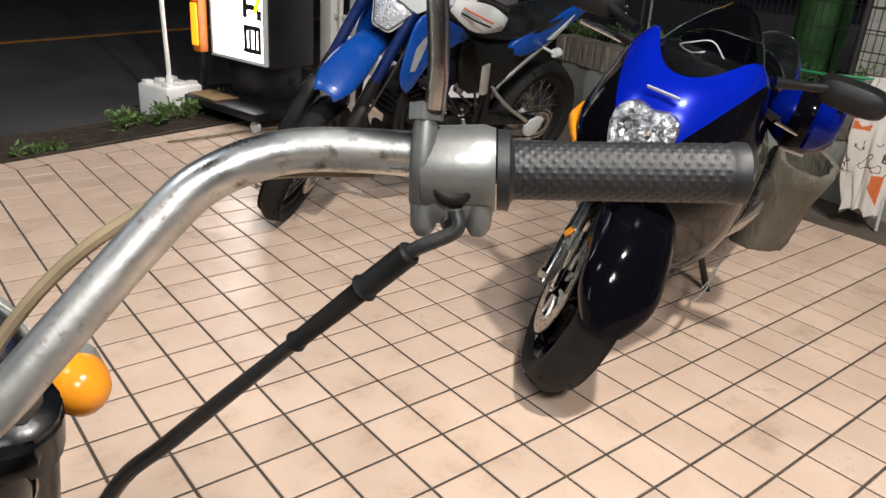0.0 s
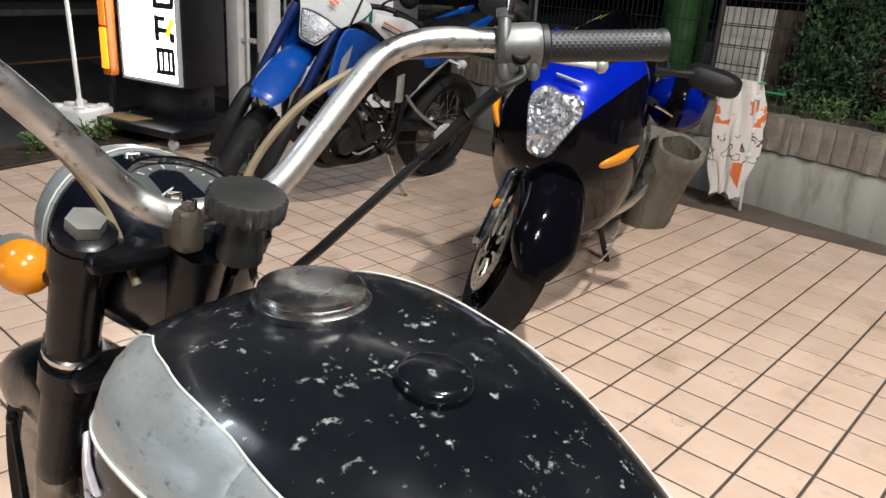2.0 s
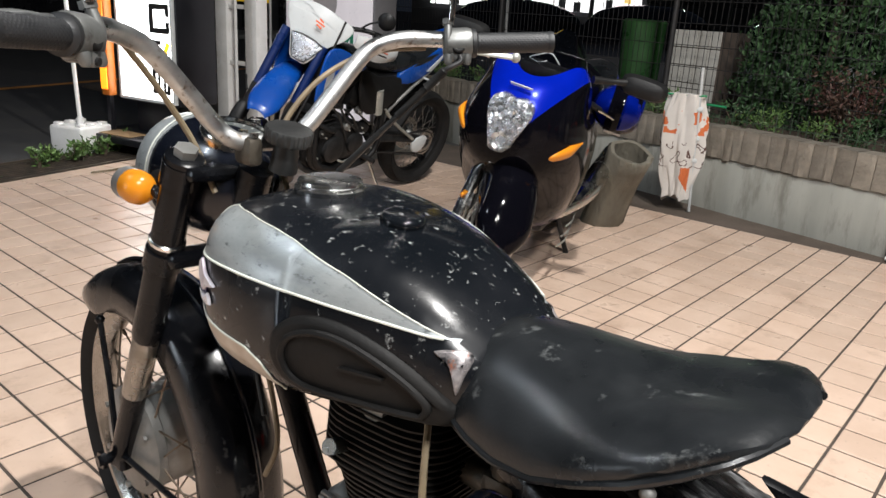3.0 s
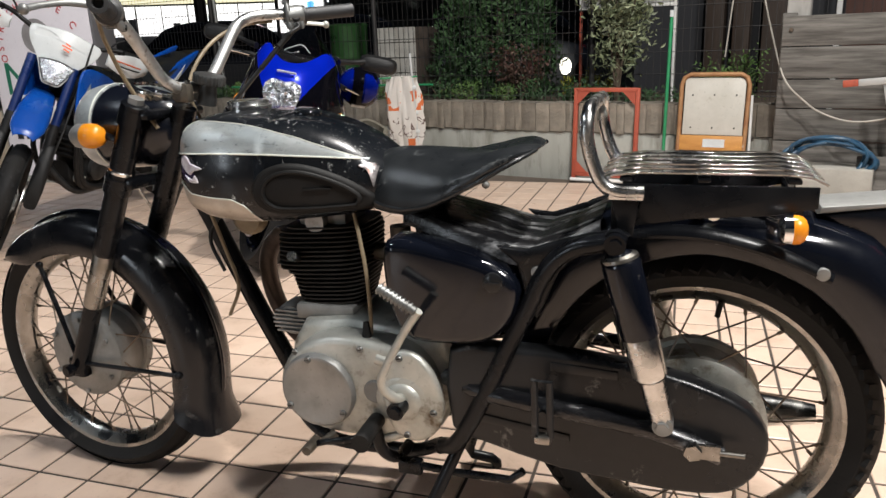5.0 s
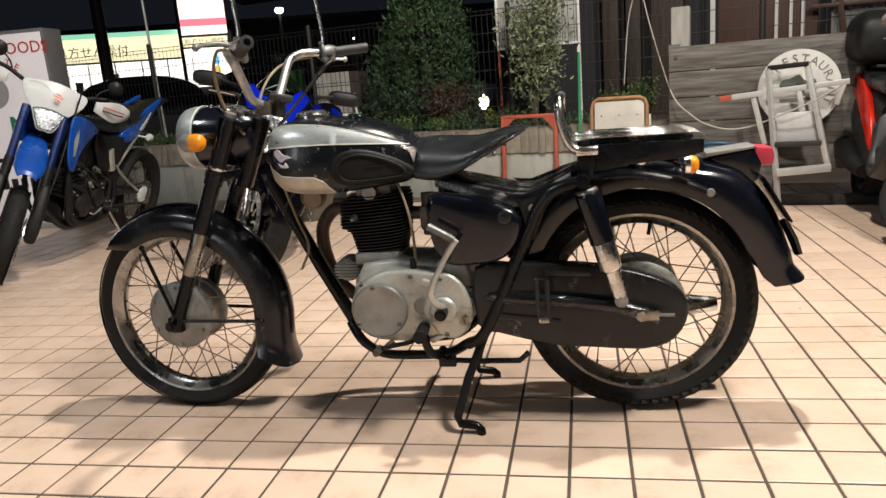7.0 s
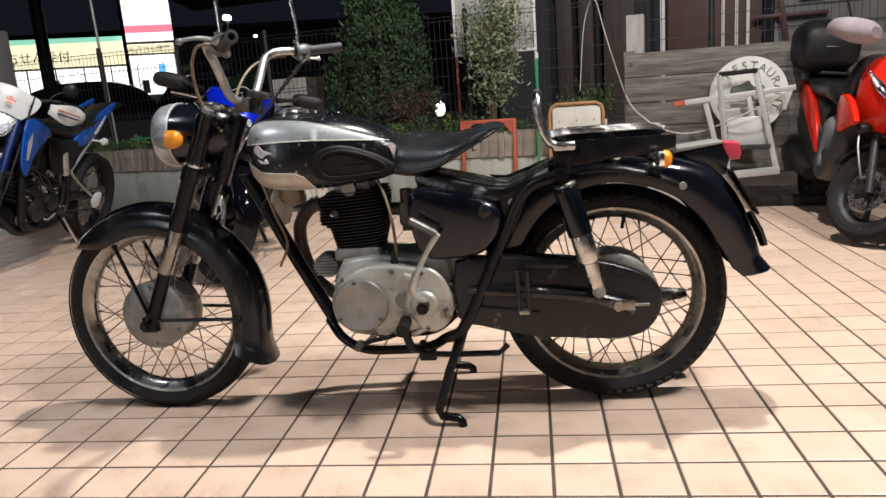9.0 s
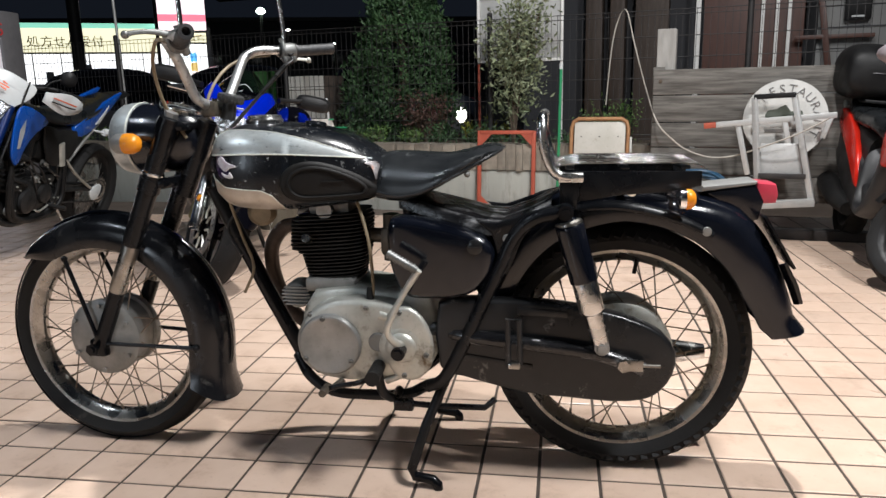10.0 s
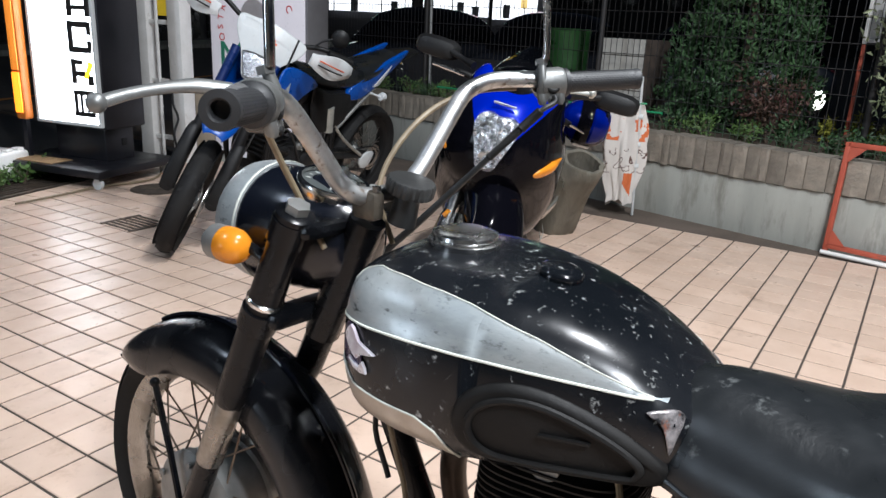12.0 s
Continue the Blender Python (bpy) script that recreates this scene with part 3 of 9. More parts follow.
        part("spoke", fx(bm), M_spoke, wheel)
    a = radians(100)
    bm = rod(B(), (0, cy + (rim_r - 0.022) * math.cos(a), cz + (rim_r - 0.022) * math.sin(a)), (0, cy + (rim_r - 0.06) * math.cos(a), cz + (rim_r - 0.06) * math.sin(a)), 0.005)
    part("valve_stem", fx(bm), M_rubber, wheel)
    return wheel


spoked_wheel("front_wheel", 0.728, 0.311, 0.311, 0.086, 0.256, (-0.062, 0.055, 0.105), steer, hero, False)
spoked_wheel("rear_wheel", -0.625, 0.316, 0.316, 0.098, 0.250, (-0.06, 0.075, 0.126), lambda b: b, hero, True)


def fender(sections, cy, cz, thick=0.003):
    """Sheet arched over a wheel: rows of (angle, [(x, r), ...]) from one edge to the other."""
    bm = B()
    rings = []
    for a, row in sections:
        c, s = math.cos(radians(a)), math.sin(radians(a))
        out = [Vector((x, cy + r * c, cz + r * s)) for x, r in row]
        inn = [Vector((x * 0.96, cy + (r - thick) * c, cz + (r - thick) * s)) for x, r in reversed(row)]
        rings.append(out + inn)
    return bridge(bm, rings)


def arch(w, r_edge, r_top, bead=0.0):
    pts = [(1.0, 0.0), (1.03, 0.25), (1.0, 0.52), (0.9, 0.74), (0.7, 0.89), (0.42, 0.97), (0.14, 1.0)]
    row = [(-w * a, r_edge + (r_top - r_edge) * b) for a, b in pts] + [(0, r_top + bead)] + [(w * a, r_edge + (r_top - r_edge) * b) for a, b in reversed(pts)]
    return row


# front mudguard
secs = []
for a in np.linspace(41, 206, 44):
    edge, top, w = 0.252, 0.335, 0.066
    if a < 62:
        k = (62 - a) / 21
        edge += 0.075 * k ** 2
        top += 0.002 - 0.02 * max(0, k - 0.75) * 4
        w *= 1 - 0.35 * k ** 3
    if a > 186:
        k = (a - 186) / 20
        top += 0.034 * k ** 2 + 0.012 * max(0, k - 0.7) / 0.3
        edge += 0.03 * k ** 2
        w *= 1 + 0.06 * k + 0.16 * max(0, k - 0.6) / 0.4
    secs.append((a, arch(w, edge, top, 0.0015)))
mud = part("front_mudguard", steer(fender(secs, 0.722, 0.311)), M_scuffed, hero, "deep black front mudguard with scuffed gloss paint")
bm = B()
tube(bm, [(0, 0.722 + 0.340 * math.cos(radians(a)), 0.311 + 0.340 * math.sin(radians(a))) for a in np.linspace(60, 192, 40)], 0.0045, 8)
part("bead", steer(bm), M_black, mud)
for s in (-1, 1):
    bm = B()
    tube(bm, [(s * 0.088, 0.725, 0.313), (s * 0.078, 0.770, 0.42), (s * 0.072, 0.815, 0.53)], 0.0058, 8)
    ball(bm, (s * 0.072, 0.815, 0.53), 0.009)
    part("stay", steer(bm), M_frame, mud)
    bm = B()
    rod(bm, (s * 0.088, 0.725, 0.303), (s * 0.07, 0.45, 0.298), 0.0055)
    ball(bm, (s * 0.07, 0.45, 0.298), 0.009)
    part("stay", steer(bm), M_frame, mud)


# forks
def fork_pt(z, x):
    return Vector((x, 0.722 - 0.435 * (z - 0.30), z))


for s in (-1, 1):
    x = s * 0.080
    bm = B()
    tube(bm, [fork_pt(z, x) for z in (0.275, 0.285, 0.33, 0.45)], [0.018, 0.024, 0.0205, 0.0205], 16)
    box(bm, fork_pt(0.29, x * 1.0) + Vector((0, 0, 0)), (0.03, 0.046, 0.05), None, 0.008)
    leg = part("fork_leg", steer(bm), M_frame, hero, "black telescopic fork leg with worn steel slider")
    bm = B()
    tube(bm, [fork_pt(z, x) for z in (0.448, 0.452, 0.575, 0.58)], [0.0205, 0.0225, 0.0225, 0.0205], 16)
    part("slider", steer(bm), M_rim, leg, "stained bare steel slider")
    bm = B()
    tube(bm, [fork_pt(z, x) for z in (0.572, 0.58, 0.60, 0.755, 0.80, 0.885)], [0.0215, 0.0245, 0.0247, 0.0248, 0.025, 0.025], 18)
    part("shroud", steer(bm), M_frame, leg)
    bm = B()
    tube(bm, [fork_pt(z, x) for z in (0.758, 0.760, 0.765, 0.767)], [0.0248, 0.0275, 0.0275, 0.0248], 18)
    part("trim_ring", steer(bm), M_chrome, leg)
    bm = B()
    tube(bm, [fork_pt(z, x) for z in (0.884, 0.886, 0.900, 0.903)], [0.02, 0.0275, 0.0275, 0.021], 18)
    part("cap_bolt", steer(hexnut(B(), fork_pt(0.902, x), fork_pt(0.914, x), 0.017)), M_alu_dark, leg)
    part("fork_nut", steer(bm), M_frame, leg)
    part("axle_end", steer(rod(B(), fork_pt(0.293, s * 0.07), fork_pt(0.293, s * 0.125), 0.010)), M_frame, leg)
    part("axle_nut", steer(hexnut(B(), fork_pt(0.293, s * 0.112), fork_pt(0.293, s * 0.12), 0.017)), M_frame, leg)
for z, th in ((0.878, 0.022), (0.735, 0.026)):
    c = fork_pt(z, 0)
    bm = box(B(), (0, c.y - 0.022, c.z), (0.18, 0.046, th), None, 0.01)
    for s in (-1, 1):
        tube(bm, [fork_pt(z - 0.018, s * 0.080), fork_pt(z + 0.014, s * 0.080)], 0.029, 18)
    part("fork_yoke", steer(bm), M_frame, hero)
part("steering_stem", steer(rod(B(), (0, 0.488, 0.70), (0, 0.405, 0.89), 0.026)), M_frame, hero)

# headlamp shell with speedometer
HL = Matrix.Translation((0.018, -0.018, 0.846)) @ Matrix.Rotation(radians(-90), 4, "X")
bm = lathe(B(), [(0.43, 0), (0.435, 0.03), (0.45, 0.055), (0.485, 0.074), (0.53, 0.086), (0.58, 0.0905), (0.612, 0.092)], HL, 40)
lamp = part("headlamp", steer(bm), M_black, hero, "black round headlamp shell with wide silver rim")
bm = lathe(B(), [(0.610, 0.090), (0.611, 0.0945), (0.616, 0.0945), (0.640, 0.0935), (0.660, 0.089), (0.668, 0.083), (0.664, 0.079), (0.655, 0.080)], HL, 40)
part("rim", steer(bm), M_silver, lamp, "dull silver headlamp rim")
bm = lathe(B(), [(0.6105, 0.0955), (0.613, 0.0962), (0.6155, 0.0955)], HL, 40)
part("trim_line", steer(bm), M_pin, lamp)
bm = lathe(B(), [(0.655, 0.081), (0.668, 0.07), (0.678, 0.04), (0.682, 0.0)], HL, 32)
part("lens", steer(bm), M_clear, lamp).visible_shadow = False
bm = lathe(B(), [(0.652, 0.079), (0.62, 0.07), (0.58, 0.04), (0.57, 0.0)], HL, 32)
part("reflector", steer(bm), M_reflector, lamp)
SP = Matrix.Translation((0.018, 0.490, 0.920)) @ Matrix.Rotation(radians(16), 4, "X")
bm = lathe(B(), [(-0.03, 0.045), (0.0, 0.053), (0.006, 0.054), (0.010, 0.052), (0.010, 0.047), (0.005, 0.046)], SP, 36)
speedo = part("speedometer", steer(bm), M_chrome, lamp, "chrome-rimmed round speedometer with dark dial")
bm = lathe(B(), [(0.003, 0.0475), (0.004, 0.0)], SP, 32)
part("dial", steer(bm), M_dial, speedo)
bm = B()
for k in range(13):
    a = radians(-130 + k * 260 / 12)
    box(bm, (0.037, 0, 0.0048), (0.007 if k % 2 == 0 else 0.004, 0.0018, 0.0012), SP @ Matrix.Rotation(a, 4, "Z"))
box(bm, (0.012, 0, 0.0048), (0.03, 0.002, 0.0015), SP @ Matrix.Rotation(radians(215), 4, "Z"))
part("dial_marks", steer(bm), M_mark, speedo)
part("switch_knob", steer(tube(B(), [(0.070, 0.52, 0.925), (0.070, 0.52, 0.94)], [0.012, 0.008], 12)), M_chrome, lamp)
part("switch_knob", steer(tube(B(), [(0.010, 0.572, 0.925), (0.010, 0.572, 0.94)], [0.01, 0.007], 12)), M_chrome, lamp)
for s in (-1, 1):
    bm = rod(B(), fork_pt(0.82, s * 0.085), (s * 0.092, 0.56, 0.845), 0.008)
    part("bracket", steer(bm), M_frame, lamp)


def indicator(c, fwd, r, parent, fx, stem_to, lens_back):
    ax = axis(c, Vector(c) + Vector(fwd))
    g = r / 0.027 * (1 if fx is steer else 0.62)
    k = 1 if fx is steer else 0.55
    bm = lathe(B(), [(-0.008 * k, 0), (-0.008 * k, r * 0.7), (0.0, r), (0.024 * k, r * 0.98), (0.038 * k, r * 0.6), (0.042 * k, 0)], ax, 24)
    rod(bm, c, stem_to, 0.006)
    ind = part("indicator", fx(bm), M_alu_dark if fx is steer else M_reflector, parent, "round indicator with amber lens")
    bm = lathe(B(), [(0.006 * g, r * 0.99), (-0.008 * g, r * 1.02), (-0.020 * g, r * 0.97), (-0.031 * g, r * 0.78), (-0.038 * g, r * 0.45), (-0.040 * g, 0)] if lens_back else [(0.024, r), (0.035, r * 0.85), (0.042, 0)], ax, 24)
    part("lens", fx(bm), M_amber, ind, "amber plastic lens")
    return ind


for s in (-1, 1):
    indicator((-0.104 if s < 0 else 0.132, 0.572 if s < 0 else 0.566, 0.838 if s < 0 else 0.846), (0, 1, 0), 0.026 if s < 0 else 0.023, hero, steer, (s * 0.085, 0.56, 0.842), True)
    indicator((s * 0.150, -0.748, 0.71 if s < 0 else 0.69), (0, 1, 0), 0.0225, hero, lambda b: b, (s * 0.09, -0.72, 0.71), True)

# handlebar with grips, levers, mirrors and damper knob
right = [(0.380, 0.221, 1.080), (0.308, 0.287, 1.077), (0.245, 0.348, 1.0755), (0.212, 0.372, 1.070), (0.178, 0.383, 1.056), (0.150, 0.385, 1.033), (0.095, 0.384, 0.982), (0.062, 0.386, 0.950), (0.035, 0.393, 0.932)]
left = [(-0.020, 0.398, 0.930), (-0.048, 0.404, 0.935), (-0.068, 0.414, 0.952), (-0.098, 0.413, 0.985), (-0.142, 0.411, 1.034), (-0.168, 0.410, 1.058), (-0.205, 0.400, 1.073), (-0.240, 0.377, 1.079), (-0.301, 0.333, 1.080), (-0.360, 0.279, 1.082)]
bm = tube(B(), right + left, 0.0125, 14, 5)
hbar = part("handlebar", bm, M_barchrome, hero, "pitted chrome high-rise handlebar")
for s in (-1, 1):
    g0, g1 = Vector((s * 0.300, 0.285, 1.066)), Vector((s * 0.390, 0.213, 1.074)) if s < 0 else Vector((0.398, 0.2066, 1.0747))
    d = (g1 - g0).normalized()
    ax = axis(g0, g1)
    L = (g1 - g0).length
    turn = np.linspace(0, 2 * math.pi, 160, endpoint=False)
    rings = [[ax @ Vector((r * math.cos(a), r * math.sin(a), z)) for a in turn] for z, r in ((-0.002, 0.0125), (-0.002, 0.0215), (0.004, 0.0215), (0.0055, 0.0170))]
    for z in np.linspace(0.007, L - 0.010, 150):
        row = []
        for a in turn:
            r = 0.0154 + 0.00045 * math.sqrt(max(0, math.cos(16 * a + z * 1045)) * max(0, math.cos(16 * a - z * 1045)))
            row.append(ax @ Vector((r * math.cos(a), r * math.sin(a), z)))
        rings.append(row)
    rings += [[ax @ Vector((r * math.cos(a), r * math.sin(a), z)) for a in turn] for z, r in ((L - 0.008, 0.0158), (L - 0.006, 0.0164), (L, 0.0160), (L + 0.0005, 0.0095), (L - 0.001, 0.0080), (L - 0.014, 0.0074), (L - 0.014, 0.0005))]
    part("grip", steer_bar(bridge(B(), rings)), M_griprubber, hbar, "black rubber grip with knurled surface")
    m = axis(g0 - d * 0.045, g0)
    bm = lathe(B(), [(0.0, 0.0128), (0.0, 0.019), (0.004, 0.023), (0.036, 0.024), (0.042, 0.022), (0.042, 0.0128)], m, 24)
    c = g0 - d * 0.024
    side = d.cross(Vector((0, 0, 1))).normalized() * s

    def at(u, v, w):
        return c + d * u + side * v + Vector((0, 0, w))
    box(bm, (0, 0, 0), (0.034, 0.030, 0.020), Matrix.Translation(at(0, 0.004, -0.016)) @ Matrix.Rotation(math.atan2(d.y, d.x), 4, "Z"), 0.006)
    perch = part("lever_clamp", steer_bar(bm), M_clamp, hbar, "worn alloy control clamp")
    for u in (-0.015, 0.001, 0.014):
        part("clamp_lug", steer_bar(tube(B(), [at(u, 0.013, -0.016), at(u, 0.016, -0.026), at(u, 0.016, -0.030)], [0.0075, 0.0068, 0.004], 14)), M_clamp, perch)
    part("mirror_socket", steer_bar(tube(B(), [at(-0.017, 0.012, -0.014), at(-0.017, 0.016, 0.004), at(-0.017, 0.010, 0.022), at(-0.017, 0.004, 0.036)], [0.0065, 0.0065, 0.0065, 0.0062], 14, 3)), M_clamp, perch)
    part("socket_nut", steer_bar(hexnut(B(), at(-0.017, 0.006, 0.028), at(-0.017, 0.004, 0.036), 0.0095)), M_clamp, perch)
    part("screw_recess", steer_bar(rod(B(), at(0.001, 0.018, -0.024), at(0.001, 0.0236, -0.0245), 0.005, 0.0045, 14)), M_rubber, perch)
    part("switch_slot", steer_bar(tube(B(), [at(-0.012 + 0.024 * t, 0.0212 - 0.002 * math.sin(math.pi * t), -0.002 - 0.008 * math.sin(math.pi * t)) for t in np.linspace(0, 1, 9)], [0.001, 0.0026, 0.0040, 0.0048, 0.005, 0.0048, 0.0040, 0.0026, 0.001], 10)), M_rubber, perch)
    p0 = c + Vector((0, 0.022, -0.006))
    if s > 0:
        run = [p0, p0 + Vector((0.03, 0.018, -0.004)), p0 + Vector((0.08, 0.008, -0.008)), p0 + Vector((0.135, -0.03, -0.014))]
        bm = ball(tube(B(), run, 0.0062, 10, 4, flat=0.6), run[-1], 0.0085)
        part("lever", steer_bar(bm), M_alu, perch, "dull alloy lever")
    else:
        run = [Vector(q) for q in ((-0.300, 0.345, 1.084), (-0.326, 0.360, 1.088), (-0.350, 0.369, 1.087), (-0.385, 0.374, 1.083), (-0.417, 0.373, 1.077))]
        bm = ball(tube(B(), run, [0.0085, 0.0080, 0.0062, 0.0058, 0.0064], 12, 4, flat=0.75), run[-1], 0.0086)
        part("lever", bm, M_clamp, perch, "dull grey alloy lever with ball end")
    q0 = c + Vector((-s * 0.016, 0, 0.034))
    bm = tube(B(), [q0, q0 + Vector((0, 0, 0.03)), q0 + Vector((-s * 0.004, 0.006, 0.10)), q0 + Vector((-s * 0.006, 0.012, 0.17))], 0.0055, 10, 4)
    stem_m = part("mirror_stem", steer_bar(bm), M_chrome, hbar)
    mc = q0 + Vector((s * 0.012, 0.012, 0.20))
    bm = lathe(B(), [(0, 0), (0.003, 0.025), (0.012, 0.042), (0.02, 0.045), (0.022, 0.043)], axis(mc + Vector((0, 0.02, 0)), mc + Vector((0, -0.02, 0.0))), 28)
    head = part("mirror", steer_bar(bm), M_chrome, stem_m, "round chrome mirror")
    bm = lathe(B(), [(0.020, 0.0425), (0.021, 0)], axis(mc + Vector((0, 0.02, 0)), mc + Vector((0, -0.02, 0.0))), 28)
    part("mirror_glass", steer_bar(bm), M_mirror, head)
for s in (-1, 1):
    bc = part("bar_clamp", steer(box(B(), (s * 0.030, 0.395, 0.920), (0.024, 0.042, 0.040), None, 0.008)), M_oily, hbar)
    for dy in (-0.014, 0.014):
        part("clamp_bolt", steer(hexnut(B(), (s * 0.030, 0.395 + dy, 0.939), (s * 0.030, 0.395 + dy, 0.946), 0.0065)), M_rim, bc)
K = Matrix.Translation((0.008, 0.358, 0.936)) @ Matrix.Rotation(radians(14), 4, "X") @ Matrix.Scale(0.86, 4)
bm = B()
rings = []
for z, r in ((0.0, 0.020), (0.0, 0.0348), (0.003, 0.0375), (0.019, 0.0380), (0.0225, 0.0360), (0.0235, 0.0320), (0.0225, 0.0005)):
    rings.append([K @ Vector(((r + (0.0012 * math.cos(24 * a) if 0.0345 < r else 0)) * math.cos(a), (r + (0.0012 * math.cos(24 * a) if 0.03 < r else 0)) * math.sin(a), z)) for a in np.linspace(0, 2 * math.pi, 84, endpoint=False)])
bridge(bm, rings)
rod(bm, K @ Vector((0, 0, -0.05)), K @ Vector((0, 0, 0.005)), 0.02, 0.016, 14)
part("damper_knob", steer(bm), M_plastic_knob, hero, "large black scalloped steering damper knob")

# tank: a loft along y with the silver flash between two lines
TY_ = [0.368, 0.364, 0.353, 0.333, 0.300, 0.25, 0.20, 0.15, 0.10, 0.05, 0.0, -0.03, -0.055, -0.07]
TZT = np.array([0.835, 0.851, 0.864, 0.874, 0.882, 0.8865, 0.885, 0.880, 0.872, 0.858, 0.836, 0.816, 0.796, 0.785])
TZB = np.array([0.765, 0.744, 0.722, 0.702, 0.688, 0.682, 0.680, 0.681, 0.684, 0.688, 0.693, 0.698, 0.706, 0.72])
TW = np.array([0.055, 0.082, 0.115, 0.142, 0.160, 0.167, 0.167, 0.160, 0.146, 0.130, 0.115, 0.106, 0.096, 0.075])
FT, FX = [0, 0.03, 0.09, 0.2, 0.35, 0.5, 0.65, 0.78, 0.88, 0.95, 0.985, 1.0], [0.76, 0.88, 0.95, 0.985, 1.0, 1.0, 0.975, 0.93, 0.85, 0.70, 0.46, 0.0]


def at_y(arr, y):
    """Tank outline at y, rounded over a short stretch."""
    w = max(0, min(0.02, 0.368 - y, y + 0.07))
    return float(np.mean([np.interp(-(y + w * k), [-v for v in TY_], arr) for k in (-1, -0.5, 0, 0.5, 1)]))


def fullness(t):
    w = max(0, min(0.06, t - 0.03, 0.97 - t))
    return float(np.mean([np.interp(t + w * k, FT, FX) for k in (-1, -0.5, 0, 0.5, 1)]))


def tank_ring(y):
    zt, zb, w = at_y(TZT, y), at_y(TZB, y), at_y(TW, y)
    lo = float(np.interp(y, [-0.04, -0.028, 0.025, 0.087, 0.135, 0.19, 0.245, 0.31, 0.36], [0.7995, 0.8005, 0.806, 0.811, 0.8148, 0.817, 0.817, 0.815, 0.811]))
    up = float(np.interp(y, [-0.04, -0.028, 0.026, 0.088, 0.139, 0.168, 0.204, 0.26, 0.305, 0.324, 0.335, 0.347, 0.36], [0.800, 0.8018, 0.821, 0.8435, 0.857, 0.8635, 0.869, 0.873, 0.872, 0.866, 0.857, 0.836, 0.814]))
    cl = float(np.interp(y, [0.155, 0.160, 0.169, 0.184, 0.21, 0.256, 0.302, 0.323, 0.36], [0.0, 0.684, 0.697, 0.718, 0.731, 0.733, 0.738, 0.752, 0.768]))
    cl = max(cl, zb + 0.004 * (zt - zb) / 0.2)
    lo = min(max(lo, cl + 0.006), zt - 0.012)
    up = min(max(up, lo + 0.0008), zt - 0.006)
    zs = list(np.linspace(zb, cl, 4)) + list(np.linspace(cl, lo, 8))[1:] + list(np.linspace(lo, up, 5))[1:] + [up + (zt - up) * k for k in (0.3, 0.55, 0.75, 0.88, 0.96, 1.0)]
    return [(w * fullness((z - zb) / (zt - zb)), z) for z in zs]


def on_tank(bm, s):
    """Bends a flat plate on to the side of the tank."""
    for v in bm.verts:
        d, y, z = v.co
        zt, zb, w = at_y(TZT, y), at_y(TZB, y), at_y(TW, y)
        v.co.x = s * (w * fullness((z - zb) / (zt - zb)) + d)
    return bm


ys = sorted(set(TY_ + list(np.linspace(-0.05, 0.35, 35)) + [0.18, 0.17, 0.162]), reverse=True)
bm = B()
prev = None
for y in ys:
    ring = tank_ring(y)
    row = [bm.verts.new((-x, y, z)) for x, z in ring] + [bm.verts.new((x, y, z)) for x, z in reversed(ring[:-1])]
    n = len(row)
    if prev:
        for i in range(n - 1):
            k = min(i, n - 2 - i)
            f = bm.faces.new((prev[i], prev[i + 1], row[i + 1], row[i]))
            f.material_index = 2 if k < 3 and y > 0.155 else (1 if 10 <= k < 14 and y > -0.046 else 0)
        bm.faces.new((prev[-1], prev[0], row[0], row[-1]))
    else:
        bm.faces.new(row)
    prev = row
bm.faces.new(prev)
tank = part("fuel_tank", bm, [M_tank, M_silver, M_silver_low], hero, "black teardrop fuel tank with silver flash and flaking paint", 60)
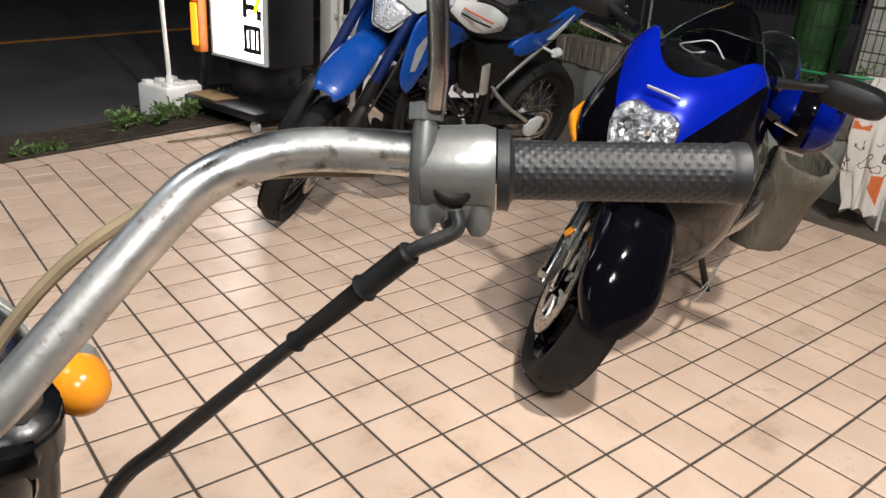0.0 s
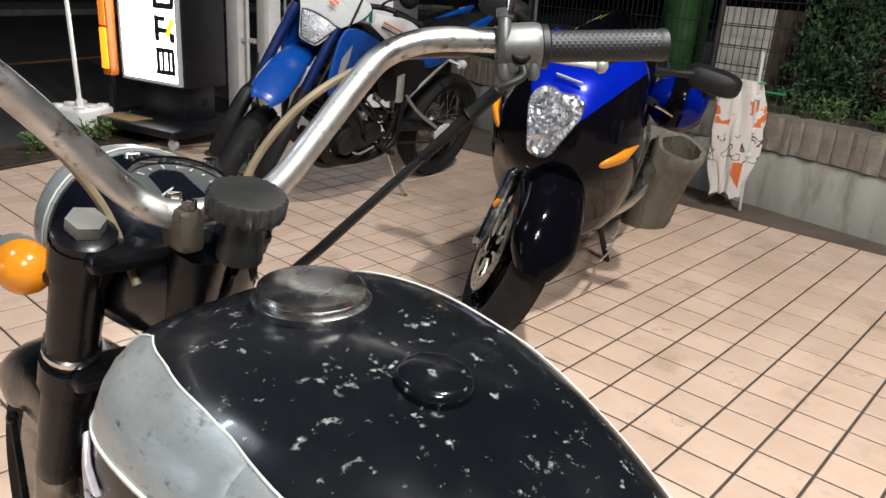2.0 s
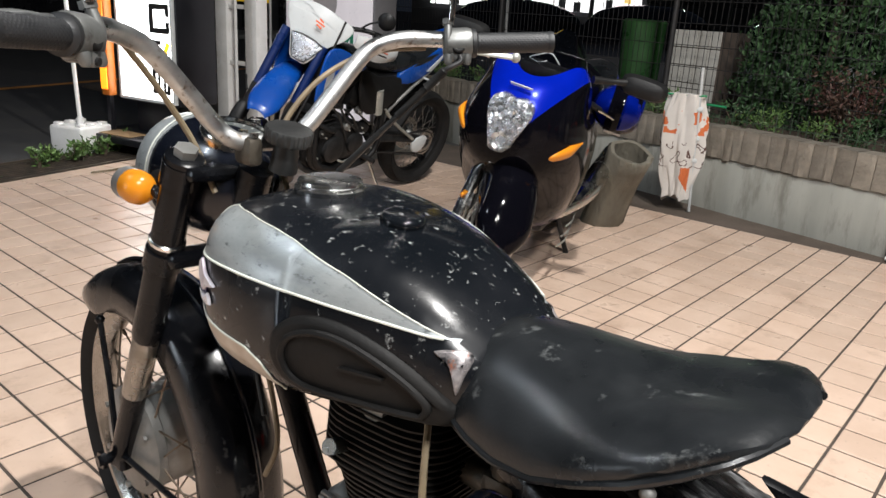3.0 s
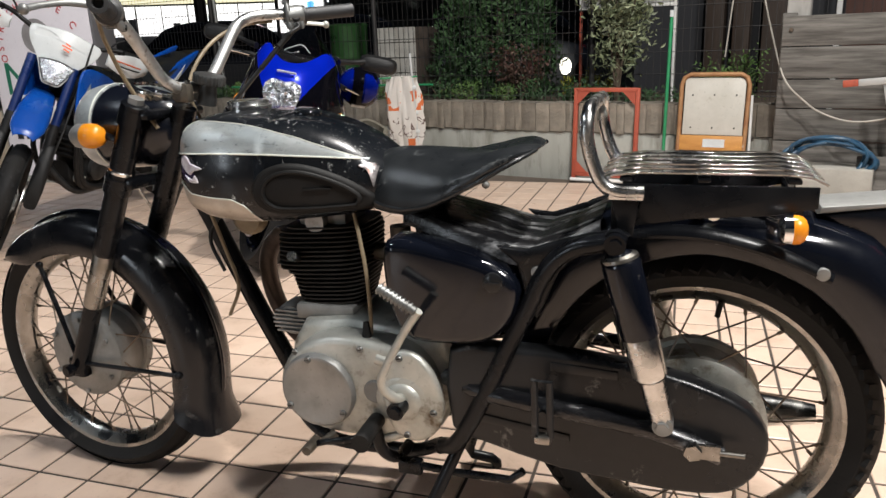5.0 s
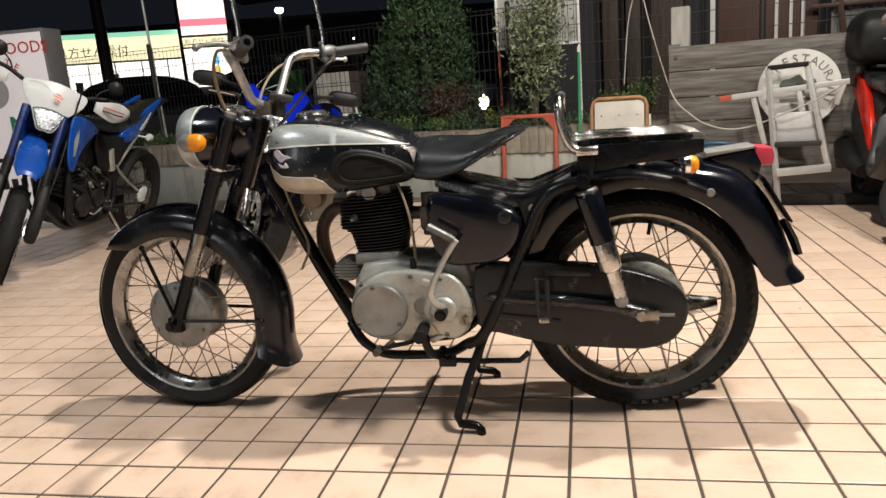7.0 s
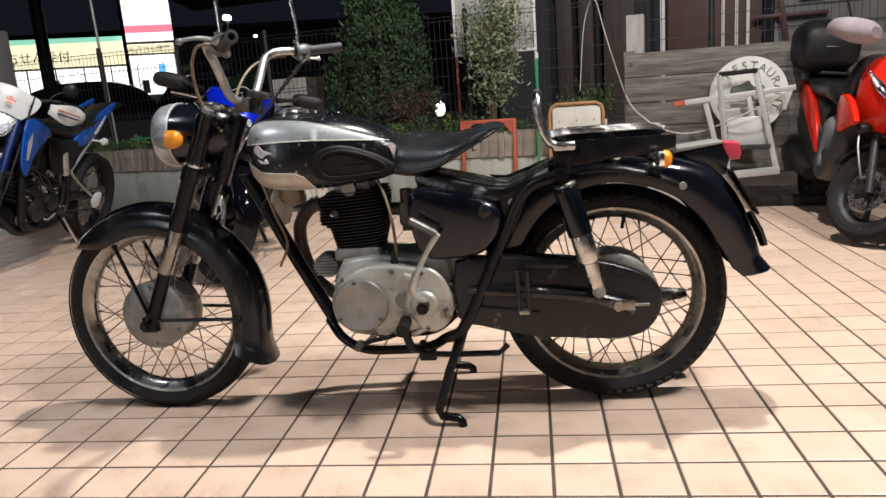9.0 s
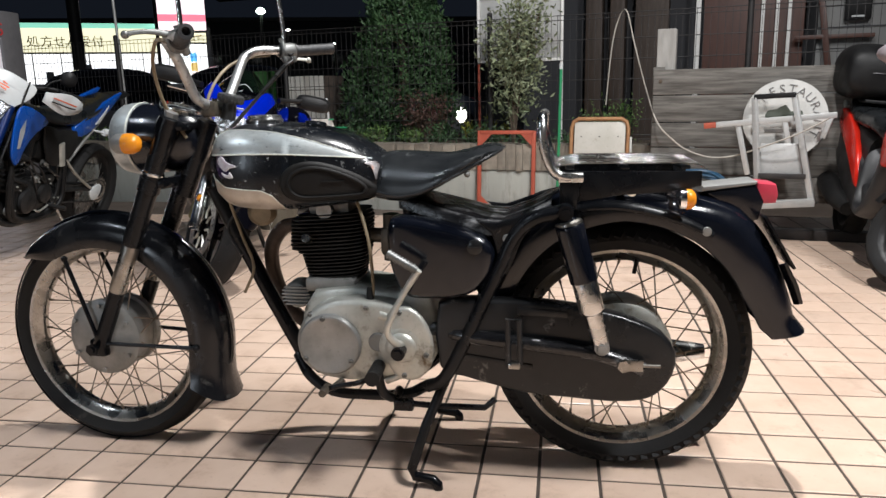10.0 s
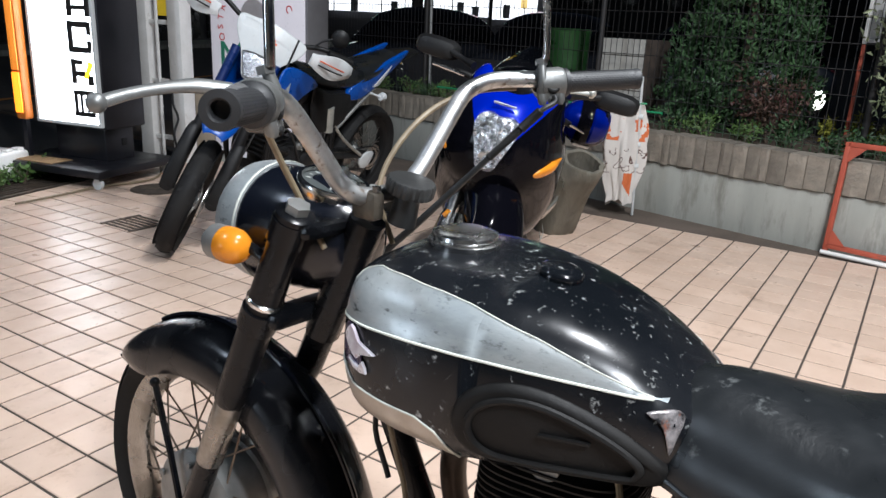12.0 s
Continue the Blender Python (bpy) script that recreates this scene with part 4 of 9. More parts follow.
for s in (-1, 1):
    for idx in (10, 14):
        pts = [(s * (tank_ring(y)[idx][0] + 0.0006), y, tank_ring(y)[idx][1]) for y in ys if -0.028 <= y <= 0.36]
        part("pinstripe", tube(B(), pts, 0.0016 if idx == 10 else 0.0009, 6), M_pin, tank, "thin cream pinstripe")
    pts = [(s * (tank_ring(y)[3][0] + 0.0006), y, tank_ring(y)[3][1]) for y in ys if 0.16 <= y <= 0.36]
    part("pinstripe", tube(B(), pts, 0.0014, 6), M_pin, tank)
    pad = [(0.164, 0.743), (0.152, 0.778), (0.115, 0.797), (0.064, 0.794), (-0.006, 0.766), (-0.050, 0.735), (-0.050, 0.713), (-0.025, 0.704), (0.104, 0.700), (0.148, 0.712)]
    bm = on_tank(slab(B(), pad, -0.030, 0.009, 0.009, 3, n=4), s)
    kp = part("knee_pad", bm, M_rubber, tank, "black rubber knee pad with raised rim")
    c = np.mean(np.array(pad), axis=0)
    rim = [(0.010, c[0] + (a - c[0]) * 0.78, c[1] + (b - c[1]) * 0.72) for a, b in pad]
    part("raised_rim", on_tank(tube(B(), rim, 0.0042, 8, 4, True), s), M_rubber, kp)
    bar_ = on_tank(slab(B(), [(0.02, 0.748), (0.07, 0.748), (0.07, 0.751), (0.02, 0.751)], 0.006, 0.0115), s)
    part("moulded_bar", bar_, M_rubber, kp)
    # badge of plain shapes: a plate with a winged sweep
    bm = on_tank(slab(B(), [(0.322, 0.808), (0.300, 0.806), (0.284, 0.764), (0.318, 0.766)], 0, 0.003, 0.001, 1, n=3), s)
    bd = part("badge", bm, M_badgeplate, tank, "pale winged badge on a violet plate")
    bm = on_tank(slab(B(), [(0.318, 0.800), (0.308, 0.812), (0.297, 0.806), (0.290, 0.798), (0.264, 0.789), (0.284, 0.784), (0.292, 0.777), (0.300, 0.779), (0.310, 0.788)], 0.001, 0.006, 0.001, 1, n=2), s)
    part("wing", bm, M_badge, bd)
    bm = on_tank(slab(B(), [(0.308, 0.775), (0.298, 0.763), (0.276, 0.762), (0.283, 0.776), (0.289, 0.768), (0.297, 0.770)], 0.001, 0.006, 0.001, 1, n=2), s)
    part("lower_wing", bm, M_badge, bd)
    bm = on_tank(slab(B(), [(-0.024, 0.790), (-0.044, 0.792), (-0.056, 0.784), (-0.054, 0.766), (-0.050, 0.748), (-0.045, 0.766), (-0.038, 0.780)], 0, 0.004, 0.001, 1, n=3), s)
    part("trim_badge", bm, M_trim, tank, "chipped chrome trim at the rear of the tank")
bm = lathe(B(), [(-0.008, 0.046), (-0.003, 0.045), (0.004, 0.0465), (0.0055, 0.044), (0.006, 0.040), (0.0095, 0.0425), (0.0135, 0.0415), (0.0155, 0.036), (0.0165, 0.016), (0.0168, 0.0)], Matrix.Translation((0.004, 0.256, 0.887)), 44)
part("filler_cap", bm, M_rackchrome, tank, "domed chrome filler cap")
bm = lathe(B(), [(-0.006, 0.027), (0.002, 0.0275), (0.006, 0.0265), (0.0085, 0.024), (0.0095, 0.020), (0.0098, 0.0)], Matrix.Translation((0, 0.122, 0.8755)) @ Matrix.Rotation(radians(8), 4, "X"), 32)
part("tank_plug", bm, M_tank, tank, "flush black plug on the tank")

# saddle
SY = [-0.030, -0.036, -0.046, -0.075, -0.11, -0.16, -0.21, -0.255, -0.288, -0.318, -0.338, -0.346]
ST = [0.786, 0.799, 0.806, 0.8105, 0.811, 0.808, 0.804, 0.807, 0.815, 0.821, 0.820, 0.816]
SB = [0.735, 0.712, 0.703, 0.698, 0.697, 0.710, 0.737, 0.763, 0.784, 0.800, 0.809, 0.813]
SW = [0.070, 0.087, 0.096, 0.106, 0.115, 0.127, 0.136, 0.137, 0.128, 0.104, 0.070, 0.035]
rings = []
for y in (-0.030, -0.033, -0.036, -0.041, *np.linspace(-0.046, -0.346, 30)):
    zt, zb, w = (float(np.interp(-y, [-v for v in SY], a)) for a in (ST, SB, SW))
    h = zt - zb
    pan = [(0.0, -0.004), (0.3, 0.0), (0.6, 0.0 + min(0.006, h * 0.1)), (0.85, -0.014 * min(1, h / 0.06)), (0.97, -0.36 * h), (1.0, -0.62 * h), (0.97, -0.86 * h), (0.86, -h), (0.4, -h), (0.0, -h)]
    nose = [(0.0, 0.0), (0.30, -0.035 * h), (0.56, -0.13 * h), (0.78, -0.31 * h), (0.93, -0.55 * h), (1.0, -0.78 * h), (0.99, -0.93 * h), (0.86, -h), (0.4, -h), (0.0, -h)]
    u = min(1, max(0, (-y - 0.17) / 0.13))
    u = u * u * (3 - 2 * u)
    half = [(a0 * (1 - u) + a1 * u, b0 * (1 - u) + b1 * u) for (a0, b0), (a1, b1) in zip(nose, pan)]
    rings.append([Vector((w * a, y, zt + b)) for a, b in half] + [Vector((-w * a, y, zt + b)) for a, b in reversed(half[1:-1])])
seat = part("saddle", bridge(B(), rings), M_vinyl, hero, "worn black vinyl solo saddle with upturned rear lip", 50)
for s in (-1, 1):
    pts = [(s * float(np.interp(-y, [-v for v in SY], SW)) * 0.985, y, float(np.interp(-y, [-v for v in SY], SB)) + 0.02 * max(0.1, 1 - (-y) / 0.325)) for y in np.linspace(-0.05, -0.342, 24)]
    part("piping", tube(B(), pts, 0.0042, 8), M_vinyl, seat)
for s in (-1, 1):
    part("stud", ball(B(), (s * 0.128, -0.27, 0.764), 0.007), M_alu_dark, seat)

# frame
def bent(pts, r, name="frame_tube", mat=M_frame, smooth=5, flat=1.0, label=""):
    return part(name, tube(B(), pts, r, 12, smooth, flat=flat), mat, hero, label)


bent([(0, 0.405, 0.715), (0, 0.281, 0.445), (0, 0.19, 0.262)], 0.020, smooth=0, name="down_tube")
bent([(0, 0.40, 0.78), (0, 0.2, 0.74), (0, -0.1, 0.71)], 0.02, name="top_tube")
bent([(0, -0.10, 0.72), (0, -0.125, 0.55), (0, -0.16, 0.30)], 0.018, name="seat_tube")
for s in (-1, 1):
    bent([(s * 0.02, 0.20, 0.27), (s * 0.06, 0.155, 0.225), (s * 0.075, 0.09, 0.192), (s * 0.075, 0.0, 0.186), (s * 0.08, -0.10, 0.194), (s * 0.11, -0.165, 0.235)], 0.014, name="cradle_tube")
    bent([(s * 0.168, -0.49, 0.684), (s * 0.160, -0.42, 0.664), (s * 0.158, -0.375, 0.618), (s * 0.158, -0.336, 0.53), (s * 0.15, -0.222, 0.287), (s * 0.12, -0.165, 0.235)], 0.016, name="rear_strut")
    bm = slab(B(), [(-0.29, 0.660), (-0.34, 0.655), (-0.40, 0.676), (-0.495, 0.698), (-0.505, 0.675), (-0.44, 0.655), (-0.395, 0.615), (-0.36, 0.53), (-0.335, 0.59), (-0.325, 0.63)], s * 0.130, s * 0.150, 0.006, 2, n=2)
    pl = part("side_plate", bm, M_frame, hero, "pressed black side plate")
    part("bolt", lathe(B(), [(0, 0.011), (0.005, 0.010), (0.007, 0.0)], axis((s * 0.150, -0.362, 0.618), (s * 0.2, -0.362, 0.618)), 14), M_alu_dark, pl)
    part("bolt", lathe(B(), [(0, 0.020), (0.012, 0.019), (0.015, 0.0)], axis((s * 0.165, -0.49, 0.684), (s * 0.25, -0.49, 0.684)), 16), M_frame, pl)
    # swing arm
    bent([(s * 0.11, -0.18, 0.383), (s * 0.15, -0.262, 0.380), (s * 0.168, -0.405, 0.372), (s * 0.168, -0.56, 0.353), (s * 0.165, -0.67, 0.318)], 0.0165, name="swing_arm", mat=M_glintblack)
    # shock absorber
    p0, p1 = Vector((s * 0.178, -0.492, 0.684)), Vector((s * 0.178, -0.576, 0.374))
    m, L = axis(p0, p1), (p1 - p0).length
    bm = lathe(B(), [(0.012, 0.012), (0.024, 0.026), (0.030, 0.030), (0.036, 0.0315), (L * 0.50, 0.0315), (L * 0.505, 0.029)], m, 24)
    shock = part("shock_absorber", bm, M_black, hero, "rear shock absorber with black cover and chrome body")
    bm = lathe(B(), [(L * 0.49, 0.027), (L * 0.50, 0.0285), (L * 0.72, 0.0285), (L * 0.74, 0.026), (L * 0.75, 0.021), (L * 0.96, 0.019), (L, 0.016)], m, 24)
    part("lower_body", bm, M_rackchrome, shock, "tarnished chrome lower tube")
    bm = lathe(B(), [(0.018, 0.022), (0.022, 0.030), (0.027, 0.031), (0.029, 0.028)], m, 24)
    part("collar", bm, M_rim, shock)
    for p in (p0, p1):
        bm = B()
        tube(bm, [p + Vector((-0.016, 0, 0)), p + Vector((0.016, 0, 0))], 0.017, 16)
        hexnut(bm, p + Vector((s * 0.016, 0, 0)), p + Vector((s * 0.024, 0, 0)), 0.011)
        part("eyelet", bm, M_frame if p is p0 else M_alu_dark, shock)

# under-seat deck and rear mudguard
rings = []
for y, z, w in ((-0.10, 0.708, 0.085), (-0.16, 0.694, 0.105), (-0.24, 0.672, 0.120), (-0.31, 0.652, 0.128), (-0.35, 0.650, 0.130), (-0.41, 0.672, 0.120), (-0.46, 0.700, 0.112)):
    top = [(-1.0, -0.03), (-1.0, -0.008), (-0.94, 0.0), (-0.5, 0.006), (0, 0.008), (0.5, 0.006), (0.94, 0.0), (1.0, -0.008), (1.0, -0.03)]
    rings.append([Vector((w * a, y, z + b)) for a, b in top])
part("inner_guard", bridge(B(), rings), M_glintblack, hero, "glossy black pressed cover behind the saddle", 50)
secs = []
for a in np.linspace(24, 171, 56):
    edge = float(np.interp(a, [24, 60, 90, 120, 150, 165, 171], [0.29, 0.325, 0.338, 0.330, 0.310, 0.320, 0.345]))
    top = float(np.interp(a, [24, 50, 70, 90, 110, 125, 140, 155, 166, 171], [0.385, 0.415, 0.425, 0.418, 0.420, 0.446, 0.432, 0.412, 0.408, 0.428]))
    w = float(np.interp(a, [24, 60, 110, 140, 160, 171], [0.095, 0.11, 0.112, 0.104, 0.092, 0.084]))
    secs.append((a, arch(w, edge, top, 0.001)))
rg = part("rear_mudguard", fender(secs, -0.625, 0.316), M_black, hero, "deeply valanced glossy black rear mudguard")
for s in (-1, 1):
    bm = tube(B(), [(s * 0.120, -0.515, 0.684), (s * 0.121, -0.57, 0.692), (s * 0.122, -0.64, 0.688), (s * 0.120, -0.73, 0.664), (s * 0.114, -0.815, 0.624)], [0.010, 0.014, 0.014, 0.013, 0.010], 10, 5, flat=0.6)
    part("stay", bm, M_frame, rg, "black mudguard stay")
    part("bolt", lathe(B(), [(0, 0.011), (0.006, 0.010), (0.008, 0)], axis((s * 0.118, -0.80, 0.632), (s * 0.2, -0.80, 0.632)), 14), M_alu_dark, rg)
    part("bolt", lathe(B(), [(0, 0.012), (0.006, 0.011), (0.008, 0)], axis((s * 0.110, -0.637, 0.722), (s * 0.2, -0.637, 0.722)), 14), M_chrome, rg)
bm = B()
tube(bm, [(0, -0.625 + 0.43 * math.cos(radians(a)), 0.316 + 0.43 * math.sin(radians(a))) for a in (150, 158, 164)], [0.012, 0.014, 0.012], 10, flat=0.5)
part("mud_rib", bm, M_black, rg)

# tail lamp and number plate back
bm = slab(B(), [(-0.800, 0.712), (-0.915, 0.730), (-0.935, 0.690), (-0.925, 0.645), (-0.89, 0.64), (-0.84, 0.68)], -0.048, 0.048, 0.008)
tl = part("tail_lamp", bm, M_black, hero, "black tail lamp housing with chrome top and red lens")
bm = slab(B(), [(-0.795, 0.712), (-0.915, 0.729), (-0.917, 0.736), (-0.80, 0.724)], -0.05, 0.05, 0.003)
part("cover", bm, M_alu_dark, tl, "dull silver lamp cover")
bm = slab(B(), [(-0.917, 0.682), (-0.962, 0.684), (-0.966, 0.705), (-0.960, 0.728), (-0.917, 0.733)], -0.043, 0.043, 0.008)
part("lens", bm, M_redlens, tl, "red plastic tail lens")
bm = slab(B(), [(-0.925, 0.660), (-0.930, 0.662), (-0.998, 0.545), (-0.993, 0.542)], -0.10, 0.10, 0.001)
part("plate_holder", bm, M_frame, tl)

# luggage rack with grab rail
rk = None
RUN = [(-0.455, 0.772), (-0.480, 0.782), (-0.520, 0.787), (-0.740, 0.787), (-0.775, 0.783), (-0.795, 0.772)]
for k in range(6):
    x = -0.105 + k * 0.042
    bm = B()
    for (y0, z0), (y1, z1) in zip(RUN, RUN[1:]):
        box(bm, (x, 0, 0), (0.021, math.hypot(y1 - y0, z1 - z0) + 0.002, 0.0035), pose(0, (y0 + y1) / 2, (z0 + z1) / 2, math.degrees(math.atan2(z1 - z0, y1 - y0)) + 180, 0, 0), 0.0004, 1)
    if rk is None:
        rk = part("rack", bm, M_chrome, hero, "chrome slatted luggage rack with upright grab rail")
    else:
        part("slat", bm, M_chrome, rk)
for y in (-0.50, -0.62, -0.75):
    part("cross_bar", box(B(), (0, y, 0.776), (0.23, 0.02, 0.008), None, 0.002), M_frame, rk)
for s in (-1, 1):
    part("side_rail", slab(B(), [(-0.478, 0.690), (-0.60, 0.712), (-0.72, 0.722), (-0.785, 0.735), (-0.785, 0.768), (-0.478, 0.768)], s * 0.106, s * 0.118, 0.003), M_frame, rk)
    part("stay", slab(B(), [(-0.475, 0.760), (-0.525, 0.760), (-0.515, 0.682), (-0.495, 0.682)], s * 0.126, s * 0.133, 0.002), M_frame, rk)
    part("stay", rod(B(), (s * 0.11, -0.755, 0.765), (s * 0.095, -0.765, 0.70), 0.006), M_frame, rk)
    part("rail_foot", slab(B(), [(-0.475, 0.745), (-0.530, 0.745), (-0.530, 0.764), (-0.475, 0.768)], s * 0.124, s * 0.138, 0.003), M_rackchrome, rk)
gr = [(0.128, -0.53, 0.756), (0.128, -0.485, 0.757), (0.128, -0.458, 0.780), (0.127, -0.440, 0.835), (0.123, -0.438, 0.868), (0.10, -0.439, 0.889), (0.05, -0.440, 0.893)]
part("grab_rail", tube(B(), [(-x, y, z) for x, y, z in gr] + list(reversed(gr)), 0.0118, 12, 5), M_rackchrome, rk, "bent chrome grab rail")

# tool box and air box
for s, nm in ((-1, "tool_box"), (1, "air_box")):
    bm = slab(B(), [(-0.087, 0.650), (-0.12, 0.668), (-0.20, 0.655), (-0.262, 0.641), (-0.315, 0.617), (-0.334, 0.581), (-0.318, 0.524), (-0.27, 0.483), (-0.18, 0.472), (-0.122, 0.483), (-0.092, 0.55)], s * 0.085, s * 0.172, 0.026, 4, n=3)
    tb = part(nm, bm, M_black, hero, "rounded glossy black side box with turn knob")
    bm = lathe(B(), [(0, 0.018), (0.006, 0.0175), (0.009, 0.013), (0.009, 0)], axis((s * 0.170, -0.290, 0.602), (s * 0.3, -0.290, 0.602)), 24)
    box(bm, (0, 0, 0.010), (0.026, 0.004, 0.006), axis((s * 0.170, -0.290, 0.602), (s * 0.3, -0.290, 0.602)))
    part("knob", bm, M_casing, tb)

# chain case
cc = [(-0.20, 0.46), (-0.30, 0.468), (-0.378, 0.470), (-0.491, 0.462), (-0.58, 0.448), (-0.65, 0.428), (-0.71, 0.398), (-0.742, 0.353), (-0.738, 0.300), (-0.71, 0.255), (-0.671, 0.233), (-0.601, 0.226), (-0.50, 0.232), (-0.40, 0.240), (-0.254, 0.276), (-0.20, 0.300)]
bm = slab(B(), cc, -0.105, -0.152, 0.010, 3, n=2)
case = part("chain_case", bm, M_casing, hero, "fully enclosed scuffed black chain case")
bm = slab(B(), [(-0.24, 0.340), (-0.42, 0.315), (-0.42, 0.302), (-0.24, 0.322)], -0.150, -0.156, 0.004)
part("rib", bm, M_casing, case)
bm = slab(B(), [(-0.385, 0.455), (-0.50, 0.448), (-0.50, 0.432), (-0.385, 0.437)], -0.150, -0.156, 0.004)
part("rib", bm, M_casing, case)
bm = slab(B(), [(-0.62, 0.345), (-0.668, 0.345), (-0.668, 0.318), (-0.62, 0.318)], -0.178, -0.186, 0.002)
ab = part("axle_adjuster", bm, M_rim, hero, "worn steel axle adjuster plate")
part("axle_nut", hexnut(B(), (-0.15, -0.625, 0.332), (-0.195, -0.625, 0.332), 0.015), M_rim, ab)
part("adjuster_bolt", rod(B(), (-0.182, -0.665, 0.332), (-0.182, -0.705, 0.332), 0.0045), M_rim, ab)
# folded passenger footrest
bm = tube(B(), [(-0.205, -0.366, 0.442), (-0.205, -0.392, 0.440), (-0.205, -0.394, 0.335), (-0.205, -0.368, 0.330)], 0.0065, 8, 0, True)
fr = part("passenger_footrest", bm, M_casing, hero, "folded steel passenger footrest")
part("footrest_end", box(B(), (-0.205, -0.381, 0.332), (0.022, 0.028, 0.016), None, 0.004), M_rim, fr)
part("bracket", rod(B(), (-0.16, -0.38, 0.375), (-0.205, -0.38, 0.375), 0.008), M_casing, fr)

# engine
eng = part("engine", slab(B(), [(0.165, 0.33), (0.150, 0.42), (0.12, 0.468), (0.02, 0.480), (-0.05, 0.470), (-0.12, 0.475), (-0.175, 0.468), (-0.195, 0.40), (-0.195, 0.33), (-0.16, 0.262), (0.0, 0.235), (0.11, 0.245)], -0.10, 0.10, 0.015, 3), M_alu, hero, "aluminium single-cylinder engine with oily oxidised casings")
co = [(0.150, 0.349), (0.140, 0.395), (0.105, 0.437), (0.043, 0.463), (-0.032, 0.463), (-0.10, 0.452), (-0.145, 0.420), (-0.168, 0.37), (-0.164, 0.315), (-0.12, 0.275), (-0.06, 0.262), (0.02, 0.258), (0.09, 0.268), (0.135, 0.300)]
part("primary_cover", slab(B(), co, -0.09, -0.162, 0.014, 3, n=3), M_alu, eng, "oxidised aluminium primary cover")
bm = lathe(B(), [(0, 0.078), (0.014, 0.077), (0.020, 0.0735), (0.0215, 0.069), (0.0205, 0.066), (0.0205, 0.0)], axis((-0.155, 0.064, 0.353), (-0.3, 0.064, 0.353)), 48)
part("round_cover", bm, M_alu_dark, eng, "round grey engine cover")
bm = lathe(B(), [(0, 0.056), (0.008, 0.054), (0.012, 0.047), (0.013, 0.038), (0.019, 0.034), (0.022, 0.026), (0.022, 0.0)], axis((-0.160, -0.112, 0.352), (-0.3, -0.112, 0.352)), 32)
part("kick_boss", bm, M_alu, eng, "stepped oxidised boss round the kick shaft")
bm = rod(B(), (-0.18, -0.112, 0.350), (-0.212, -0.112, 0.350), 0.0165, seg=18)
hexnut(bm, (-0.21, -0.112, 0.350), (-0.219, -0.112, 0.350), 0.011)
part("kick_shaft", bm, M_frame, eng, "oily black kick shaft end")
for (y0, z0), (y1, z1), r in (((-0.06, 0.43), (-0.145, 0.405), 0.012), ((-0.155, 0.40), (-0.165, 0.33), 0.012), ((-0.155, 0.30), (-0.07, 0.262), 0.010)):
    part("cover_rib", rod(B(), (-0.158, y0, z0), (-0.158, y1, z1), r, seg=12), M_alu, eng)
part("kick_housing", slab(B(), [(-0.088, 0.445), (-0.135, 0.452), (-0.172, 0.415), (-0.190, 0.355), (-0.180, 0.300), (-0.140, 0.268), (-0.095, 0.280), (-0.072, 0.330), (-0.070, 0.400)], -0.150, -0.171, 0.010, 3, n=3), M_alu, eng, "rust-streaked raised housing round the kick shaft", 50)
for y, z, x in ((0.076, 0.4205, -0.1755), (0.123, 0.3185, -0.1755), (0.010, 0.3140, -0.1755), (0.112, 0.425, -0.156), (-0.028, 0.446, -0.160), (-0.110, 0.440, -0.170), (-0.172, 0.335, -0.170), (-0.118, 0.282, -0.170), (0.098, 0.283, -0.158)):
    bm = lathe(B(), [(-0.004, 0.0072), (0.003, 0.0070), (0.005, 0.0055), (0.0052, 0.0)], axis((x, y, z), (-0.4, y, z)), 12)
    screw = part("screw", bm, M_clamp, eng)
    part("slot", box(B(), (x - 0.0052, y, z), (0.001, 0.0090, 0.0016), None), M_rubber, screw)
part("inspection_plate", lathe(B(), [(0, 0.024), (0.005, 0.0235), (0.007, 0.021), (0.007, 0)], axis((-0.160, -0.055, 0.362), (-0.4, -0.055, 0.362)), 24), M_alu_dark, eng)
part("cable_boot", tube(B(), [(-0.128, -0.030, 0.490), (-0.134, -0.032, 0.465), (-0.140, -0.034, 0.445)], [0.006, 0.009, 0.010], 14, 2), M_rubber, eng, "black rubber cable boot")
part("drain_lug", rod(B(), (-0.165, 0.035, 0.262), (-0.185, 0.055, 0.250), 0.009, 0.007, 12), M_oily, eng, "brass lug under the casing")
bm = B()
box(bm, (0, 0.085, 0.478), (0.15, 0.13, 0.035), None, 0.008)
part("cylinder_base", bm, M_alu_dark, eng)
for k in range(19):
    z = 0.488 + 0.0094 * k
    front = float(np.interp(z, [0.485, 0.56, 0.566, 0.575, 0.645, 0.66], [0.150, 0.166, 0.184, 0.194, 0.190, 0.165]))
    rear = float(np.interp(z, [0.485, 0.56, 0.64, 0.66], [0.014, -0.006, -0.012, -0.004]))
    wd = float(np.interp(z, [0.485, 0.55, 0.575, 0.66], [0.066, 0.078, 0.084, 0.078]))
    m = Matrix.Translation((0, (front + rear) / 2, z)) @ Matrix.Rotation(radians(-3.5), 4, "X")
    ln = (front - rear) / 2
    poly = [(math.copysign(abs(math.cos(a)) ** 0.5, math.cos(a)) * wd, math.copysign(abs(math.sin(a)) ** 0.6, math.sin(a)) * ln) for a in np.linspace(0, 2 * math.pi, 32, endpoint=False)]
    bm = B()
    bridge(bm, [[m @ Vector((x * g, y * g, dz)) for x, y in poly] for dz, g in ((-0.0016, 1), (0.0010, 1), (0.0016, 0.99))])
    part("fin", bm, M_fins, eng)
